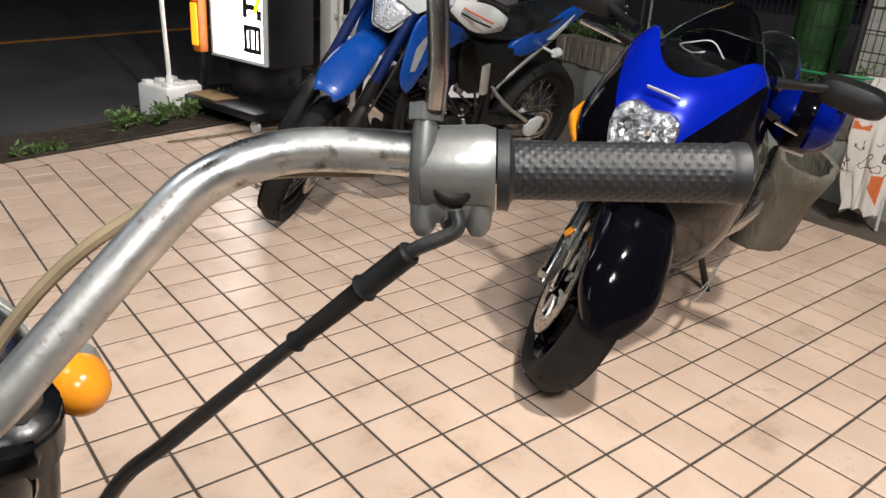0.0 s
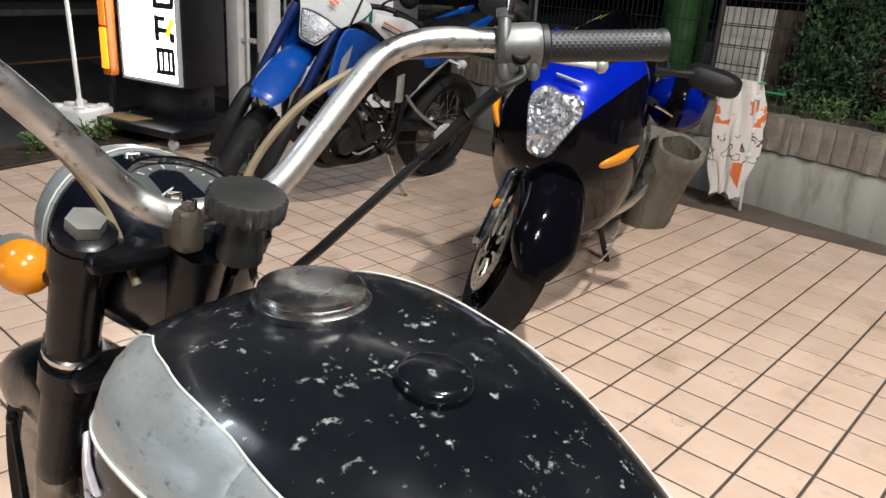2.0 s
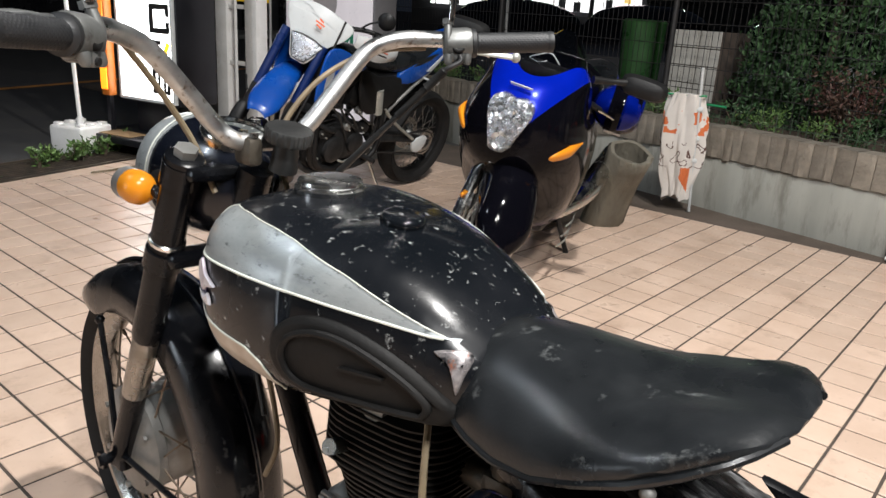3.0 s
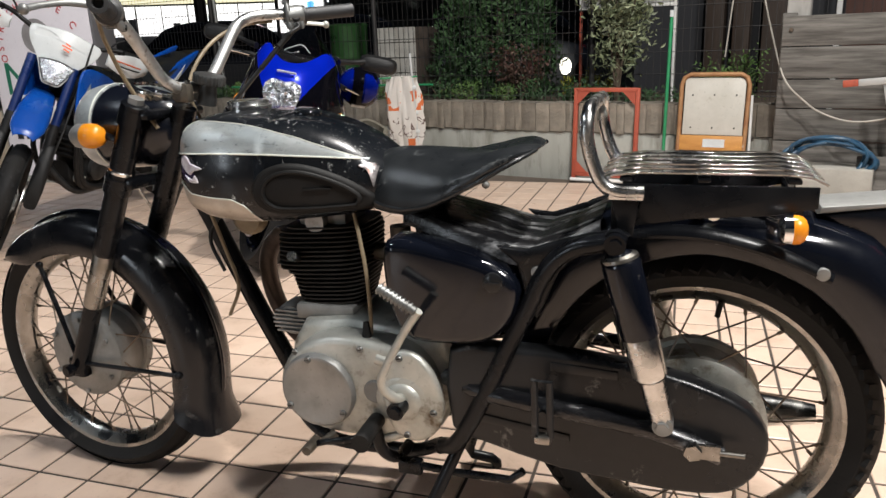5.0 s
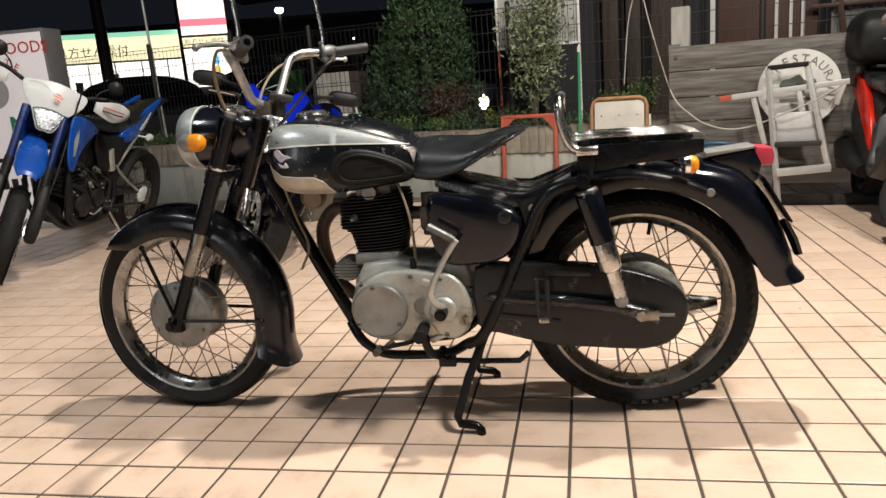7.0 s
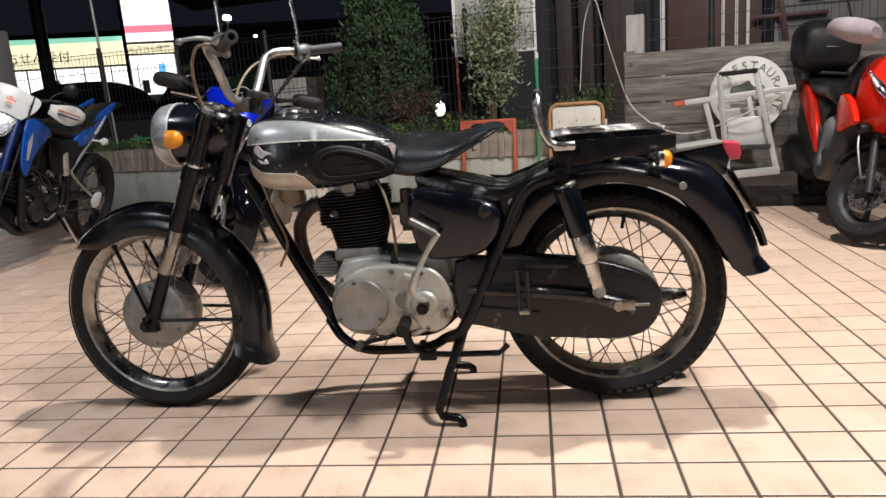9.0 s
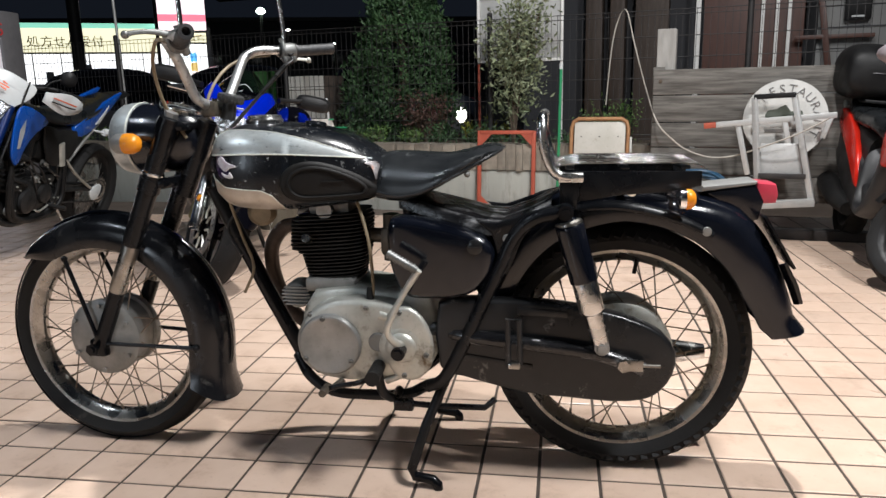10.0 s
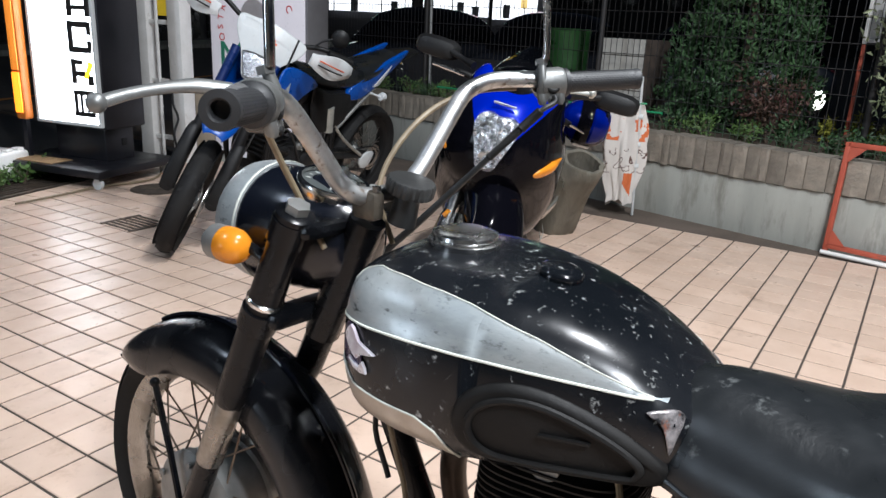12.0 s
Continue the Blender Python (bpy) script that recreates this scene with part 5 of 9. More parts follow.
bm = rod(B(), (0, 0.086, 0.47), (0, 0.106, 0.66), 0.052, seg=24)
part("barrel", bm, M_fins, eng)
bm = box(B(), (0, 0.085, 0.672), (0.105, 0.105, 0.036), None, 0.010)
tube(bm, [(-0.075, 0.09, 0.668), (0.075, 0.09, 0.668)], 0.02, 16)
part("rocker_box", bm, M_alu_dark, eng)
bm = rod(B(), (-0.05, 0.125, 0.588), (-0.098, 0.136, 0.602), 0.008)
rod(bm, (-0.084, 0.134, 0.598), (-0.104, 0.130, 0.606), 0.0105)
part("spark_plug", bm, M_chrome, eng)
bm = lathe(B(), [(-0.03, 0.0), (-0.03, 0.033), (-0.02, 0.037), (0.02, 0.037), (0.03, 0.031), (0.032, 0)], axis((0.0, 0.19, 0.437), (-1, 0.19, 0.437)), 28)
dyn = part("dynamo", bm, M_alu_dark, eng, "finned aluminium end of the dynamo")
for k in range(6):
    z = 0.414 + k * 0.0092
    half = math.sqrt(0.038 ** 2 - (z - 0.437) ** 2)
    part("rib", box(B(), (-0.034, 0.19, z), (0.008, half * 2, 0.004), None, 0.001), M_alu_dark, dyn)
bm = box(B(), (0.0, -0.06, 0.58), (0.05, 0.05, 0.075), None, 0.012)
tube(bm, [(0, 0.0, 0.595), (0, -0.06, 0.592), (0, -0.13, 0.59)], 0.019, 14)
rod(bm, (0, -0.06, 0.53), (0, -0.06, 0.65), 0.021)
part("carburettor", bm, M_oily, eng)
bm = lathe(B(), [(0, 0.0), (0.0, 0.025), (0.01, 0.036), (0.02, 0.038), (0.028, 0.026), (0.05, 0.018), (0.05, 0)], axis((-0.02, 0.275, 0.652), (0.06, 0.29, 0.66)), 24)
part("horn", bm, M_cable, hero, "round tan horn under the tank")
# kick starter, gear pedal, footrest
bm = tube(B(), [(-0.178, -0.112, 0.362), (-0.20, -0.108, 0.372), (-0.212, -0.090, 0.402), (-0.215, -0.10, 0.438), (-0.212, -0.135, 0.505), (-0.215, -0.168, 0.556)], [0.012, 0.010, 0.008, 0.0078, 0.0075, 0.009], 12, 4)
kick = part("kick_starter", bm, M_alu, hero, "bent steel kick starter with folded ribbed pedal")
p, q = Vector((-0.225, -0.166, 0.558)), Vector((-0.225, -0.100, 0.597))
part("kick_pedal", rod(B(), p, q, 0.0085, seg=12), M_clamp, kick)
for k in range(9):
    c = p.lerp(q, 0.12 + k * 0.1)
    part("pedal_rib", tube(B(), [c, c + (q - p).normalized() * 0.0035], 0.0112, 12), M_clamp, kick)
bm = tube(B(), [(-0.165, -0.02, 0.262), (-0.185, 0.0, 0.262), (-0.19, 0.04, 0.256), (-0.19, 0.066, 0.247)], 0.0065, 10, 3)
gp = part("gear_pedal", bm, M_frame, hero, "steel gear pedal")
part("toe_rubber", rod(B(), (-0.178, 0.072, 0.247), (-0.222, 0.072, 0.247), 0.0105, 0.0095), M_oily, gp)
bm = tube(B(), [(-0.08, -0.085, 0.205), (-0.13, -0.08, 0.205), (-0.16, -0.06, 0.235), (-0.168, -0.05, 0.30)], 0.012, 10, 4)
fp = part("footrest", bm, M_frame, hero, "black footrest with rubber peg")
bm = rod(B(), (-0.165, -0.055, 0.302), (-0.262, -0.062, 0.306), 0.016, 0.0175, 16)
part("peg_rubber", bm, M_rubber, fp)
bm = tube(B(), [(0.08, -0.085, 0.205), (0.13, -0.08, 0.205), (0.17, -0.05, 0.29), (0.25, -0.06, 0.30)], 0.013, 10, 4)
part("footrest", bm, M_frame, hero)
# stand
bm = rod(B(), (-0.12, -0.205, 0.245), (0.12, -0.205, 0.245), 0.013)
st = part("centre_stand", bm, M_frame, hero, "black tubular centre stand")
for s in (-1, 1):
    bm = tube(B(), [(s * 0.12, -0.205, 0.245), (s * 0.165, -0.165, 0.15), (s * 0.19, -0.132, 0.045), (s * 0.192, -0.140, 0.028), (s * 0.194, -0.185, 0.022), (s * 0.197, -0.197, 0.010), (s * 0.197, -0.197, 0.0)], 0.0125, 10, 0)
    part("leg", bm, M_frame, st)
bm = tube(B(), [(-0.125, -0.085, 0.190), (-0.13, -0.2, 0.188), (-0.13, -0.305, 0.189), (-0.13, -0.33, 0.212)], 0.008, 10)
box(bm, (-0.128, -0.105, 0.187), (0.024, 0.05, 0.03), None, 0.006)
part("lever", bm, M_frame, st)
# exhaust on the far side
bm = tube(B(), [(0.03, 0.20, 0.615), (0.045, 0.245, 0.60), (0.06, 0.285, 0.54), (0.075, 0.282, 0.44), (0.10, 0.24, 0.34), (0.13, 0.12, 0.27), (0.145, -0.1, 0.245), (0.15, -0.3, 0.245)], 0.020, 14, 5)
ex = part("exhaust_pipe", bm, M_rustpipe, hero, "heat-stained exhaust pipe")
bm = tube(B(), [(0.15, -0.28, 0.245), (0.152, -0.34, 0.245), (0.155, -0.62, 0.245), (0.157, -0.74, 0.247), (0.158, -0.86, 0.250)], [0.021, 0.040, 0.042, 0.038, 0.020], 18, 0)
part("silencer", bm, M_chrome, ex, "chrome tapered silencer")
# cables
part("cable", tube(B(), [(-0.290, 0.352, 1.068), (-0.245, 0.398, 1.078), (-0.192, 0.440, 1.070), (-0.138, 0.479, 1.031), (-0.083, 0.500, 0.967), (-0.052, 0.496, 0.912), (-0.045, 0.46, 0.85)], 0.0044, 8, 6), M_cable, hero, "old tan control cable")
part("cable", tube(B(), [(0.262, 0.345, 1.062), (0.215, 0.385, 1.056), (0.168, 0.420, 1.036), (0.117, 0.438, 1.001), (0.075, 0.450, 0.950), (0.055, 0.445, 0.905), (0.05, 0.415, 0.845)], 0.0042, 8, 6), M_cable, hero, "old tan control cable")
run = [(0.272, 0.284, 1.056), (0.270, 0.281, 1.046), (0.253, 0.295, 1.033), (0.240, 0.320, 1.004), (0.219, 0.361, 0.956), (0.170, 0.454, 0.846), (0.140, 0.510, 0.775), (0.095, 0.580, 0.62), (0.080, 0.68, 0.40)]
brake = part("cable", tube(B(), run, [0.0040, 0.0042, 0.0042, 0.0042, 0.0046, 0.0062, 0.0064, 0.0064, 0.005], 10, 6), M_cable_black, hero, "black brake cable with rubber sleeve")
for (a, b), r in (((2, 3), (0.0056, 0.0070)), ((3, 4), (0.0050, 0.0056))):
    p, q = Vector(run[a]), Vector(run[b])
    part("sleeve", tube(B(), [p, p.lerp(q, 0.04), p.lerp(q, 0.90), p.lerp(q, 0.97), q], [r[0], r[0] * 1.25, r[1], r[1] * 1.25, r[1]], 12), M_rubber, brake)
part("cable", tube(B(), [(-0.05, 0.38, 0.80), (-0.06, 0.36, 0.72), (-0.05, 0.33, 0.60), (-0.06, 0.30, 0.52), (-0.06, 0.33, 0.45)], 0.004, 8, 5), M_cable, hero)
part("cable", tube(B(), [(-0.03, 0.36, 0.80), (-0.02, 0.33, 0.70), (-0.04, 0.37, 0.62), (-0.06, 0.33, 0.55)], 0.004, 8, 5), M_cable_black, hero)
part("cable", tube(B(), [(-0.06, 0.02, 0.70), (-0.10, -0.01, 0.64), (-0.118, -0.026, 0.58), (-0.125, -0.032, 0.50), (-0.127, -0.030, 0.455)], 0.0042, 8, 5), M_cable, hero, "tan clutch cable to the engine")
part("cable_boot", tube(B(), [(-0.127, -0.030, 0.462), (-0.128, -0.028, 0.410)], [0.008, 0.010], 10), M_cable_black, hero)

# ---- the other parked machines ----
def paint(name, col, rough=0.12, metal=0.0, flake=0.0):
    return surf(name, col, tuple(c * 0.85 for c in col), rough, metal, 5, 140, 0.02, coat=0.05, rvar=0.06, spec=0.2)


M_blue = paint("metallic_blue", (0.0015, 0.014, 0.40), 0.2, 0.25)
M_deepblack = surf("gloss_black", (0.002, 0.002, 0.0035), (0.0025, 0.0025, 0.004), 0.07, 0, 5, 140, 0.02, rvar=0.06, spec=0.10)
M_helmet = paint("dark_blue_helmet_paint", (0.001, 0.008, 0.17), 0.15, 0.2)
M_violet = paint("silver_violet", (0.022, 0.019, 0.06), 0.2, 0.3)
M_plasticblue = surf("blue_plastic", (0.004, 0.065, 0.34), (0.004, 0.052, 0.28), 0.24, 0, 6, 90, 0.04, dirt=(0.05, 0.10, 0.25), dirt_amt=0.05)
M_navy = surf("navy_anodised", (0.003, 0.018, 0.10), (0.003, 0.014, 0.08), 0.3, 0.2, 8, 90, 0.05)
M_plasticwhite = surf("white_plastic", (0.58, 0.60, 0.60), (0.50, 0.52, 0.52), 0.3, 0, 6, 90, 0.04)
M_plasticblack = surf("black_plastic", (0.006, 0.006, 0.0065), (0.010, 0.010, 0.010), 0.45, 0, 8, 120, 0.2, spec=0.25)
M_plasticgrey = surf("dark_grey_plastic", (0.013, 0.013, 0.0145), (0.018, 0.018, 0.019), 0.42, 0, 8, 120, 0.15)
M_red = paint("red_paint", (0.55, 0.018, 0.008), 0.16)
M_engine = surf("dark_engine_metal", (0.038, 0.038, 0.039), (0.015, 0.015, 0.015), 0.42, 0.6, 14, 80, 0.3)
M_disc = surf("brake_disc_steel", (0.62, 0.60, 0.57), (0.5, 0.47, 0.43), 0.28, 1, 20, 120, 0.1, dirt=(0.35, 0.2, 0.14), dirt_amt=0.1, dirt_scale=20)
M_facet = surf("faceted_reflector", (0.70, 0.71, 0.73), (0.32, 0.33, 0.35), 0.22, 0.92, 60, 150, 0.6)
M_gold = surf("gold_alloy", (0.42, 0.34, 0.16), (0.3, 0.25, 0.13), 0.35, 0.8, 12, 90, 0.1)
M_smoke = glass("smoked_screen", (0.30, 0.31, 0.33), 0.03, 1.0)
M_orange = surf("orange_graphic", (0.7, 0.12, 0.03), (0.6, 0.1, 0.03), 0.35, 0, 10, 60, 0)
M_mitt = surf("pale_mitt_cloth", (0.31, 0.27, 0.285), (0.23, 0.20, 0.215), 0.8, 0, 6, 120, 0.5)


def shell(sections, n=28, power=0.75, closed=True):
    """Loft along y; rows of (y, z_low, z_high, half width)."""
    rings = []
    for y, z0, z1, w in sections:
        zc, h = (z0 + z1) / 2, (z1 - z0) / 2
        rings.append([Vector((math.copysign(abs(math.cos(a)) ** power, math.cos(a)) * w, y, zc + math.copysign(abs(math.sin(a)) ** power, math.sin(a)) * h)) for a in np.linspace(0, 2 * math.pi, n, endpoint=False)])
    return bridge(B(), rings)


def finer(sections, k=4):
    pts = np.array(sections)
    t = np.linspace(0, len(pts) - 1, (len(pts) - 1) * k + 1)
    P = spline([Vector((a, b, c)) for a, b, c, d in sections], k)
    Wd = spline([Vector((d, 0, 0)) for a, b, c, d in sections], k)
    return [(p.x, p.y, p.z, max(0.004, w.x)) for p, w in zip(P, Wd)]


def tyre_part(name, cy, R, tw, rr, fx, parent, label="black tyre on a cast wheel"):
    ax = Matrix.Translation((0, cy, R)) @ Matrix.Rotation(radians(90), 4, "Y")
    h = tw / 2
    prof = [(-h * 0.6, rr), (-h * 0.92, rr + 0.02), (-h, (rr + R) / 2 + 0.01), (-h * 0.86, R - 0.03), (-h * 0.55, R - 0.011), (-h * 0.25, R - 0.002), (0, R), (h * 0.25, R - 0.002), (h * 0.55, R - 0.011), (h * 0.86, R - 0.03), (h, (rr + R) / 2 + 0.01), (h * 0.92, rr + 0.02), (h * 0.6, rr), (-h * 0.6, rr)]
    bm = lathe(B(), prof, ax, 56)
    for k in range(22):
        for s in (-1, 1):
            m = ax @ Matrix.Rotation(2 * math.pi * (k + (0.5 if s > 0 else 0)) / 22, 4, "Z") @ Matrix.Translation((R - 0.0115, 0, s * h * 0.48)) @ Matrix.Rotation(radians(s * -22), 4, "Y") @ Matrix.Rotation(radians(s * 50), 4, "X")
            box(bm, (0, 0, 0), (0.006, 0.012, h * 0.5), m)
    return part(name, fx(bm), M_tyre, parent, label), ax


def cast_wheel(name, cy, R, tw, rr, spokes, mat, fx, parent):
    w, ax = tyre_part(name, cy, R, tw, rr, fx, parent)
    h = tw * 0.33
    bm = lathe(B(), [(-h, rr - 0.004), (-h - 0.004, rr + 0.006), (-h * 0.7, rr - 0.012), (0, rr - 0.022), (h * 0.7, rr - 0.012), (h + 0.004, rr + 0.006), (h, rr - 0.004), (h * 0.6, rr - 0.02), (0, rr - 0.030), (-h * 0.6, rr - 0.02), (-h, rr - 0.004)], ax, 48)
    part("rim", fx(bm), mat, w)
    part("hub", fx(lathe(B(), [(-0.05, 0), (-0.05, 0.03), (-0.03, 0.042), (0.03, 0.042), (0.05, 0.03), (0.05, 0)], ax, 24)), mat, w)
    for k in range(spokes):
        a = 2 * math.pi * k / spokes
        m = ax @ Matrix.Rotation(a, 4, "Z")
        bm = tube(B(), [m @ Vector((0.035, 0, 0)), m @ Vector((rr * 0.5, 0.008, 0)), m @ Vector((rr - 0.015, 0.02, 0))], [0.017, 0.012, 0.016], 8, 3)
        part("spoke", fx(bm), mat, w)
    return w, ax


def disc(cy, cz, x, r, fx, parent, carrier):
    ax = Matrix.Translation((x, cy, cz)) @ Matrix.Rotation(radians(90), 4, "Y")
    bm = lathe(B(), [(-0.0025, r * 0.68), (-0.0025, r), (0.0025, r), (0.0025, r * 0.68), (-0.0025, r * 0.68)], ax, 48)
    d = part("brake_disc", fx(bm), M_disc, parent, "drilled steel brake disc")
    for k in range(8):
        m = ax @ Matrix.Rotation(2 * math.pi * k / 8, 4, "Z")
        bm = tube(B(), [m @ Vector((r * 0.30, 0, 0)), m @ Vector((r * 0.5, 0.012, 0)), m @ Vector((r * 0.72, 0, 0))], 0.006, 6)
        part("carrier_arm", fx(bm), carrier, d)
    bm = B()
    for k in range(36):
        rr = r * (0.77 if k % 2 else 0.90)
        m = ax @ Matrix.Rotation(2 * math.pi * k / 36, 4, "Z")
        tube(bm, [m @ Vector((rr, 0, -0.0031)), m @ Vector((rr, 0, 0.0031))], 0.0042, 6)
    h = part("drilled_holes", fx(bm), M_plasticblack, d)
    tagged(h, kind="stuff")
    return d


def turned(stem, tilt, degrees):
    """Turns front parts about the steering axis."""
    m = Matrix.Translation(stem) @ Matrix.Rotation(radians(degrees), 4, Vector((0, -math.tan(radians(tilt)), 1)).normalized()) @ Matrix.Translation(-Vector(stem))

    def fx(bm):
        bmesh.ops.transform(bm, matrix=m, verts=bm.verts)
        return bm
    return fx


def same(bm):
    return bm


# the frame stands a little longer than its drawing; the controls keep their place
for ob in hero.children:
    if ob.name.split(".")[0] not in ("handlebar", "cable", "damper_knob"):
        ob.location.y, ob.scale.y = 0.0075, 1.017

# ---- sport motorcycle ----
def pull(y):
    return y if y < 0.5 else 0.5 + (y - 0.5) * 0.84


def sport_bike():
    bike = thing("sport_motorcycle", pose(2.29, 1.525, 0, 0, 0, 110) @ pose(0, 0, 0, 0, -13.5, 0), "blue and black faired sport motorcycle leaning on its side stand", "motorcycle")
    fx = turned((0, 0.50, 0.80), 24, 24)
    w, ax = cast_wheel("front_wheel", 0.74, 0.298, 0.122, 0.215, 3, M_deepblack, fx, bike)
    for s in (-1, 1):
        disc(0.74, 0.298, s * 0.075, 0.158, fx, w, M_alu)
        bm = box(B(), (s * 0.095, 0.63, 0.36), (0.05, 0.07, 0.11), None, 0.014)
        part("caliper", fx(bm), M_gold, w)
        bm = tube(B(), [(s * 0.108, 0.735, 0.275), (s * 0.108, 0.70, 0.38), (s * 0.105, 0.60, 0.60), (s * 0.10, 0.52, 0.80)], [0.030, 0.030, 0.026, 0.024], 14)
        part("fork_leg", fx(bm), M_chrome, bike, "polished inverted fork leg")
        part("axle_nut", fx(hexnut(B(), (s * 0.10, 0.74, 0.298), (s * 0.145, 0.74, 0.298), 0.016)), M_chrome, w)
    secs = []
    for a in np.linspace(18, 158, 34):
        edge, top = 0.265, 0.345
        if 40 < a < 110:
            edge = 0.27 - 0.07 * math.sin(math.pi * (a - 40) / 70)
        w_ = 0.098 * (1 - 0.45 * max(0, (40 - a) / 22) ** 2)
        secs.append((a, arch(w_, edge, top + 0.01 * math.sin(math.pi * (a - 18) / 140))))
    part("front_mudguard", fx(fender(secs, 0.74, 0.298)), M_deepblack, bike, "large gloss black front mudguard")
    w, ax = cast_wheel("rear_wheel", -0.74, 0.318, 0.19, 0.215, 3, M_deepblack, same, bike)
    # fairing
    nose = finer([(0.915, 0.70, 0.795, 0.045), (0.895, 0.65, 0.86, 0.10), (0.85, 0.60, 0.915, 0.155), (0.78, 0.56, 0.955, 0.200), (0.67, 0.50, 0.965, 0.232), (0.54, 0.41, 0.955, 0.250), (0.40, 0.30, 0.94, 0.256), (0.22, 0.235, 0.93, 0.250), (0.0, 0.225, 0.80, 0.225), (-0.18, 0.26, 0.72, 0.19), (-0.30, 0.36, 0.66, 0.14)], 8)
    bm = shell(nose, 72, 0.82)
    # raised shoulders with a valley between them, open behind for the dials
    for v in bm.verts:
        if v.co.z > 0.72:
            k = smooth(min(1, max(0, (0.84 - v.co.y) / 0.30))) * smooth(min(1, max(0, (v.co.y - 0.26) / 0.22)))
            v.co.z += 0.125 * k * smooth(min(1, abs(v.co.x) / 0.175)) * min(1, (v.co.z - 0.72) / 0.12) - 0.02 * k
    gone = [f for f in bm.faces for c in [f.calc_center_median()] if c.z > 0.80 and 0.24 < c.y < 0.80 and abs(c.x) < 0.012 + 0.165 * (1 - ((c.y - 0.40) / 0.40) ** 2 if c.y > 0.40 else 1) ** 0.8]
    bmesh.ops.delete(bm, geom=gone, context="FACES")
    for v in bm.verts:
        v.co.y = pull(v.co.y)
        v.co.x *= 1 - 0.14 * min(1, max(0, (v.co.z - 0.75) / 0.15))
    rim = [e for e in bm.edges if e.is_boundary]
    near = {}
    for e in rim:
        for v in e.verts:
            near.setdefault(v, []).append(e.other_vert(v))
    for k in range(24):
        put = {v: (v.co + 0.5 * (near[v][0].co + near[v][1].co)) / 2 for v in near if len(near[v]) == 2}
        for v, co in put.items():
            v.co = co
    lip = bmesh.ops.extrude_edge_only(bm, edges=rim)
    for v in lip["geom"]:
        if isinstance(v, bmesh.types.BMVert):
            v.co += Vector((0, -0.003, -0.009))
    for s in (-1, 1):
        n = Vector((-s * 1.55, 0.0, 1)).normalized()
        bmesh.ops.bisect_plane(bm, geom=bm.verts[:] + bm.edges[:] + bm.faces[:], plane_co=(0, 0, 0.695), plane_no=n)
    bmesh.ops.bisect_plane(bm, geom=bm.verts[:] + bm.edges[:] + bm.faces[:], plane_co=(0, 0.5, 0.47), plane_no=Vector((0, -0.25, 1)).normalized())
    for f in bm.faces:
        c = f.calc_center_median()
        if c.z > 0.695 + 1.55 * abs(c.x) and c.y > 0.44:
            f.material_index = 1
        elif c.z < 0.47 + 0.25 * (c.y - 0.5) and c.y < 0.40:
            f.material_index = 2
    body = part("fairing", bm, [M_deepblack, M_blue, M_violet], bike, "blue nose panel on gloss black fairing with silver violet lower", 50)
    for k in range(3):
        bm = tube(B(), [(-0.262 + 0.004 * k, 0.36, 0.36 - 0.05 * k), (-0.262, 0.2, 0.345 - 0.045 * k), (-0.243, 0.02, 0.335 - 0.04 * k)], 0.0035, 6, 4, flat=0.5)
        part("stripe", bm, M_alu, body)
    for s in (-1, 1):
        # duct with amber indicator
        bm = tube(B(), [(s * 0.105, 0.800, 0.675), (s * 0.160, 0.735, 0.690), (s * 0.195, 0.64, 0.715)], [0.012, 0.030, 0.02], 12, 4, flat=0.6)
        part("air_duct", bm, M_plasticblack, body, "black mesh air duct")
        bm = tube(B(), [(s * 0.150, 0.775, 0.690), (s * 0.176, 0.750, 0.702), (s * 0.212, 0.690, 0.728), (s * 0.238, 0.600, 0.758)], [0.006, 0.026, 0.036, 0.006], 16, 5, flat=0.55)
        part("indicator", bm, M_amber, body, "long amber indicator lens")
        bm = tube(B(), [(s * 0.122, 0.705, 0.43), (s * 0.135, 0.70, 0.435)], [0.018, 0.014], 12)
        part("reflector", fx(bm), M_amber, bike)
        # mirrors
        bm = tube(B(), [(s * 0.19, 0.56, 0.985), (s * 0.25, 0.52, 0.995), (s * 0.30, 0.49, 1.005)], [0.016, 0.011, 0.014], 10, 4)
        arm = part("mirror_arm", bm, M_plasticblack, bike)
        bm = shell([(0.585, 1.0, 1.03, 0.045), (0.575, 0.985, 1.05, 0.075), (0.555, 0.980, 1.058, 0.088), (0.53, 0.978, 1.060, 0.090), (0.525, 0.985, 1.053, 0.082)], 24, 0.6)
        bmesh.ops.translate(bm, vec=(s * 0.365, -0.08, -0.015), verts=bm.verts)
        part("mirror_housing", bm, M_plasticblack, arm, "black plastic mirror housing")
    # headlamp: pear-shaped clear lens over reflectors
    pear = [(0, 0.652), (0.035, 0.662), (0.052, 0.705), (0.070, 0.760), (0.090, 0.825), (0.082, 0.872), (0.045, 0.892), (0.0, 0.884)]
    pear = [(x * 0.86, 0.688 + (z - 0.655) * 0.82) for x, z in pear]
    pear = pear + [(-x, z) for x, z in reversed(pear[1:-1])]

    def nose_y(z):
        return pull(float(np.interp(z, [0.60, 0.65, 0.70, 0.795, 0.86, 0.915], [0.85, 0.895, 0.915, 0.915, 0.895, 0.85])))

    def front(bm, d0):
        for v in bm.verts:
            x, y, z = v.co
            v.co = Vector((y, nose_y(z) + 0.008 - d0 - x - 2.3 * y * y, z))
        return bm
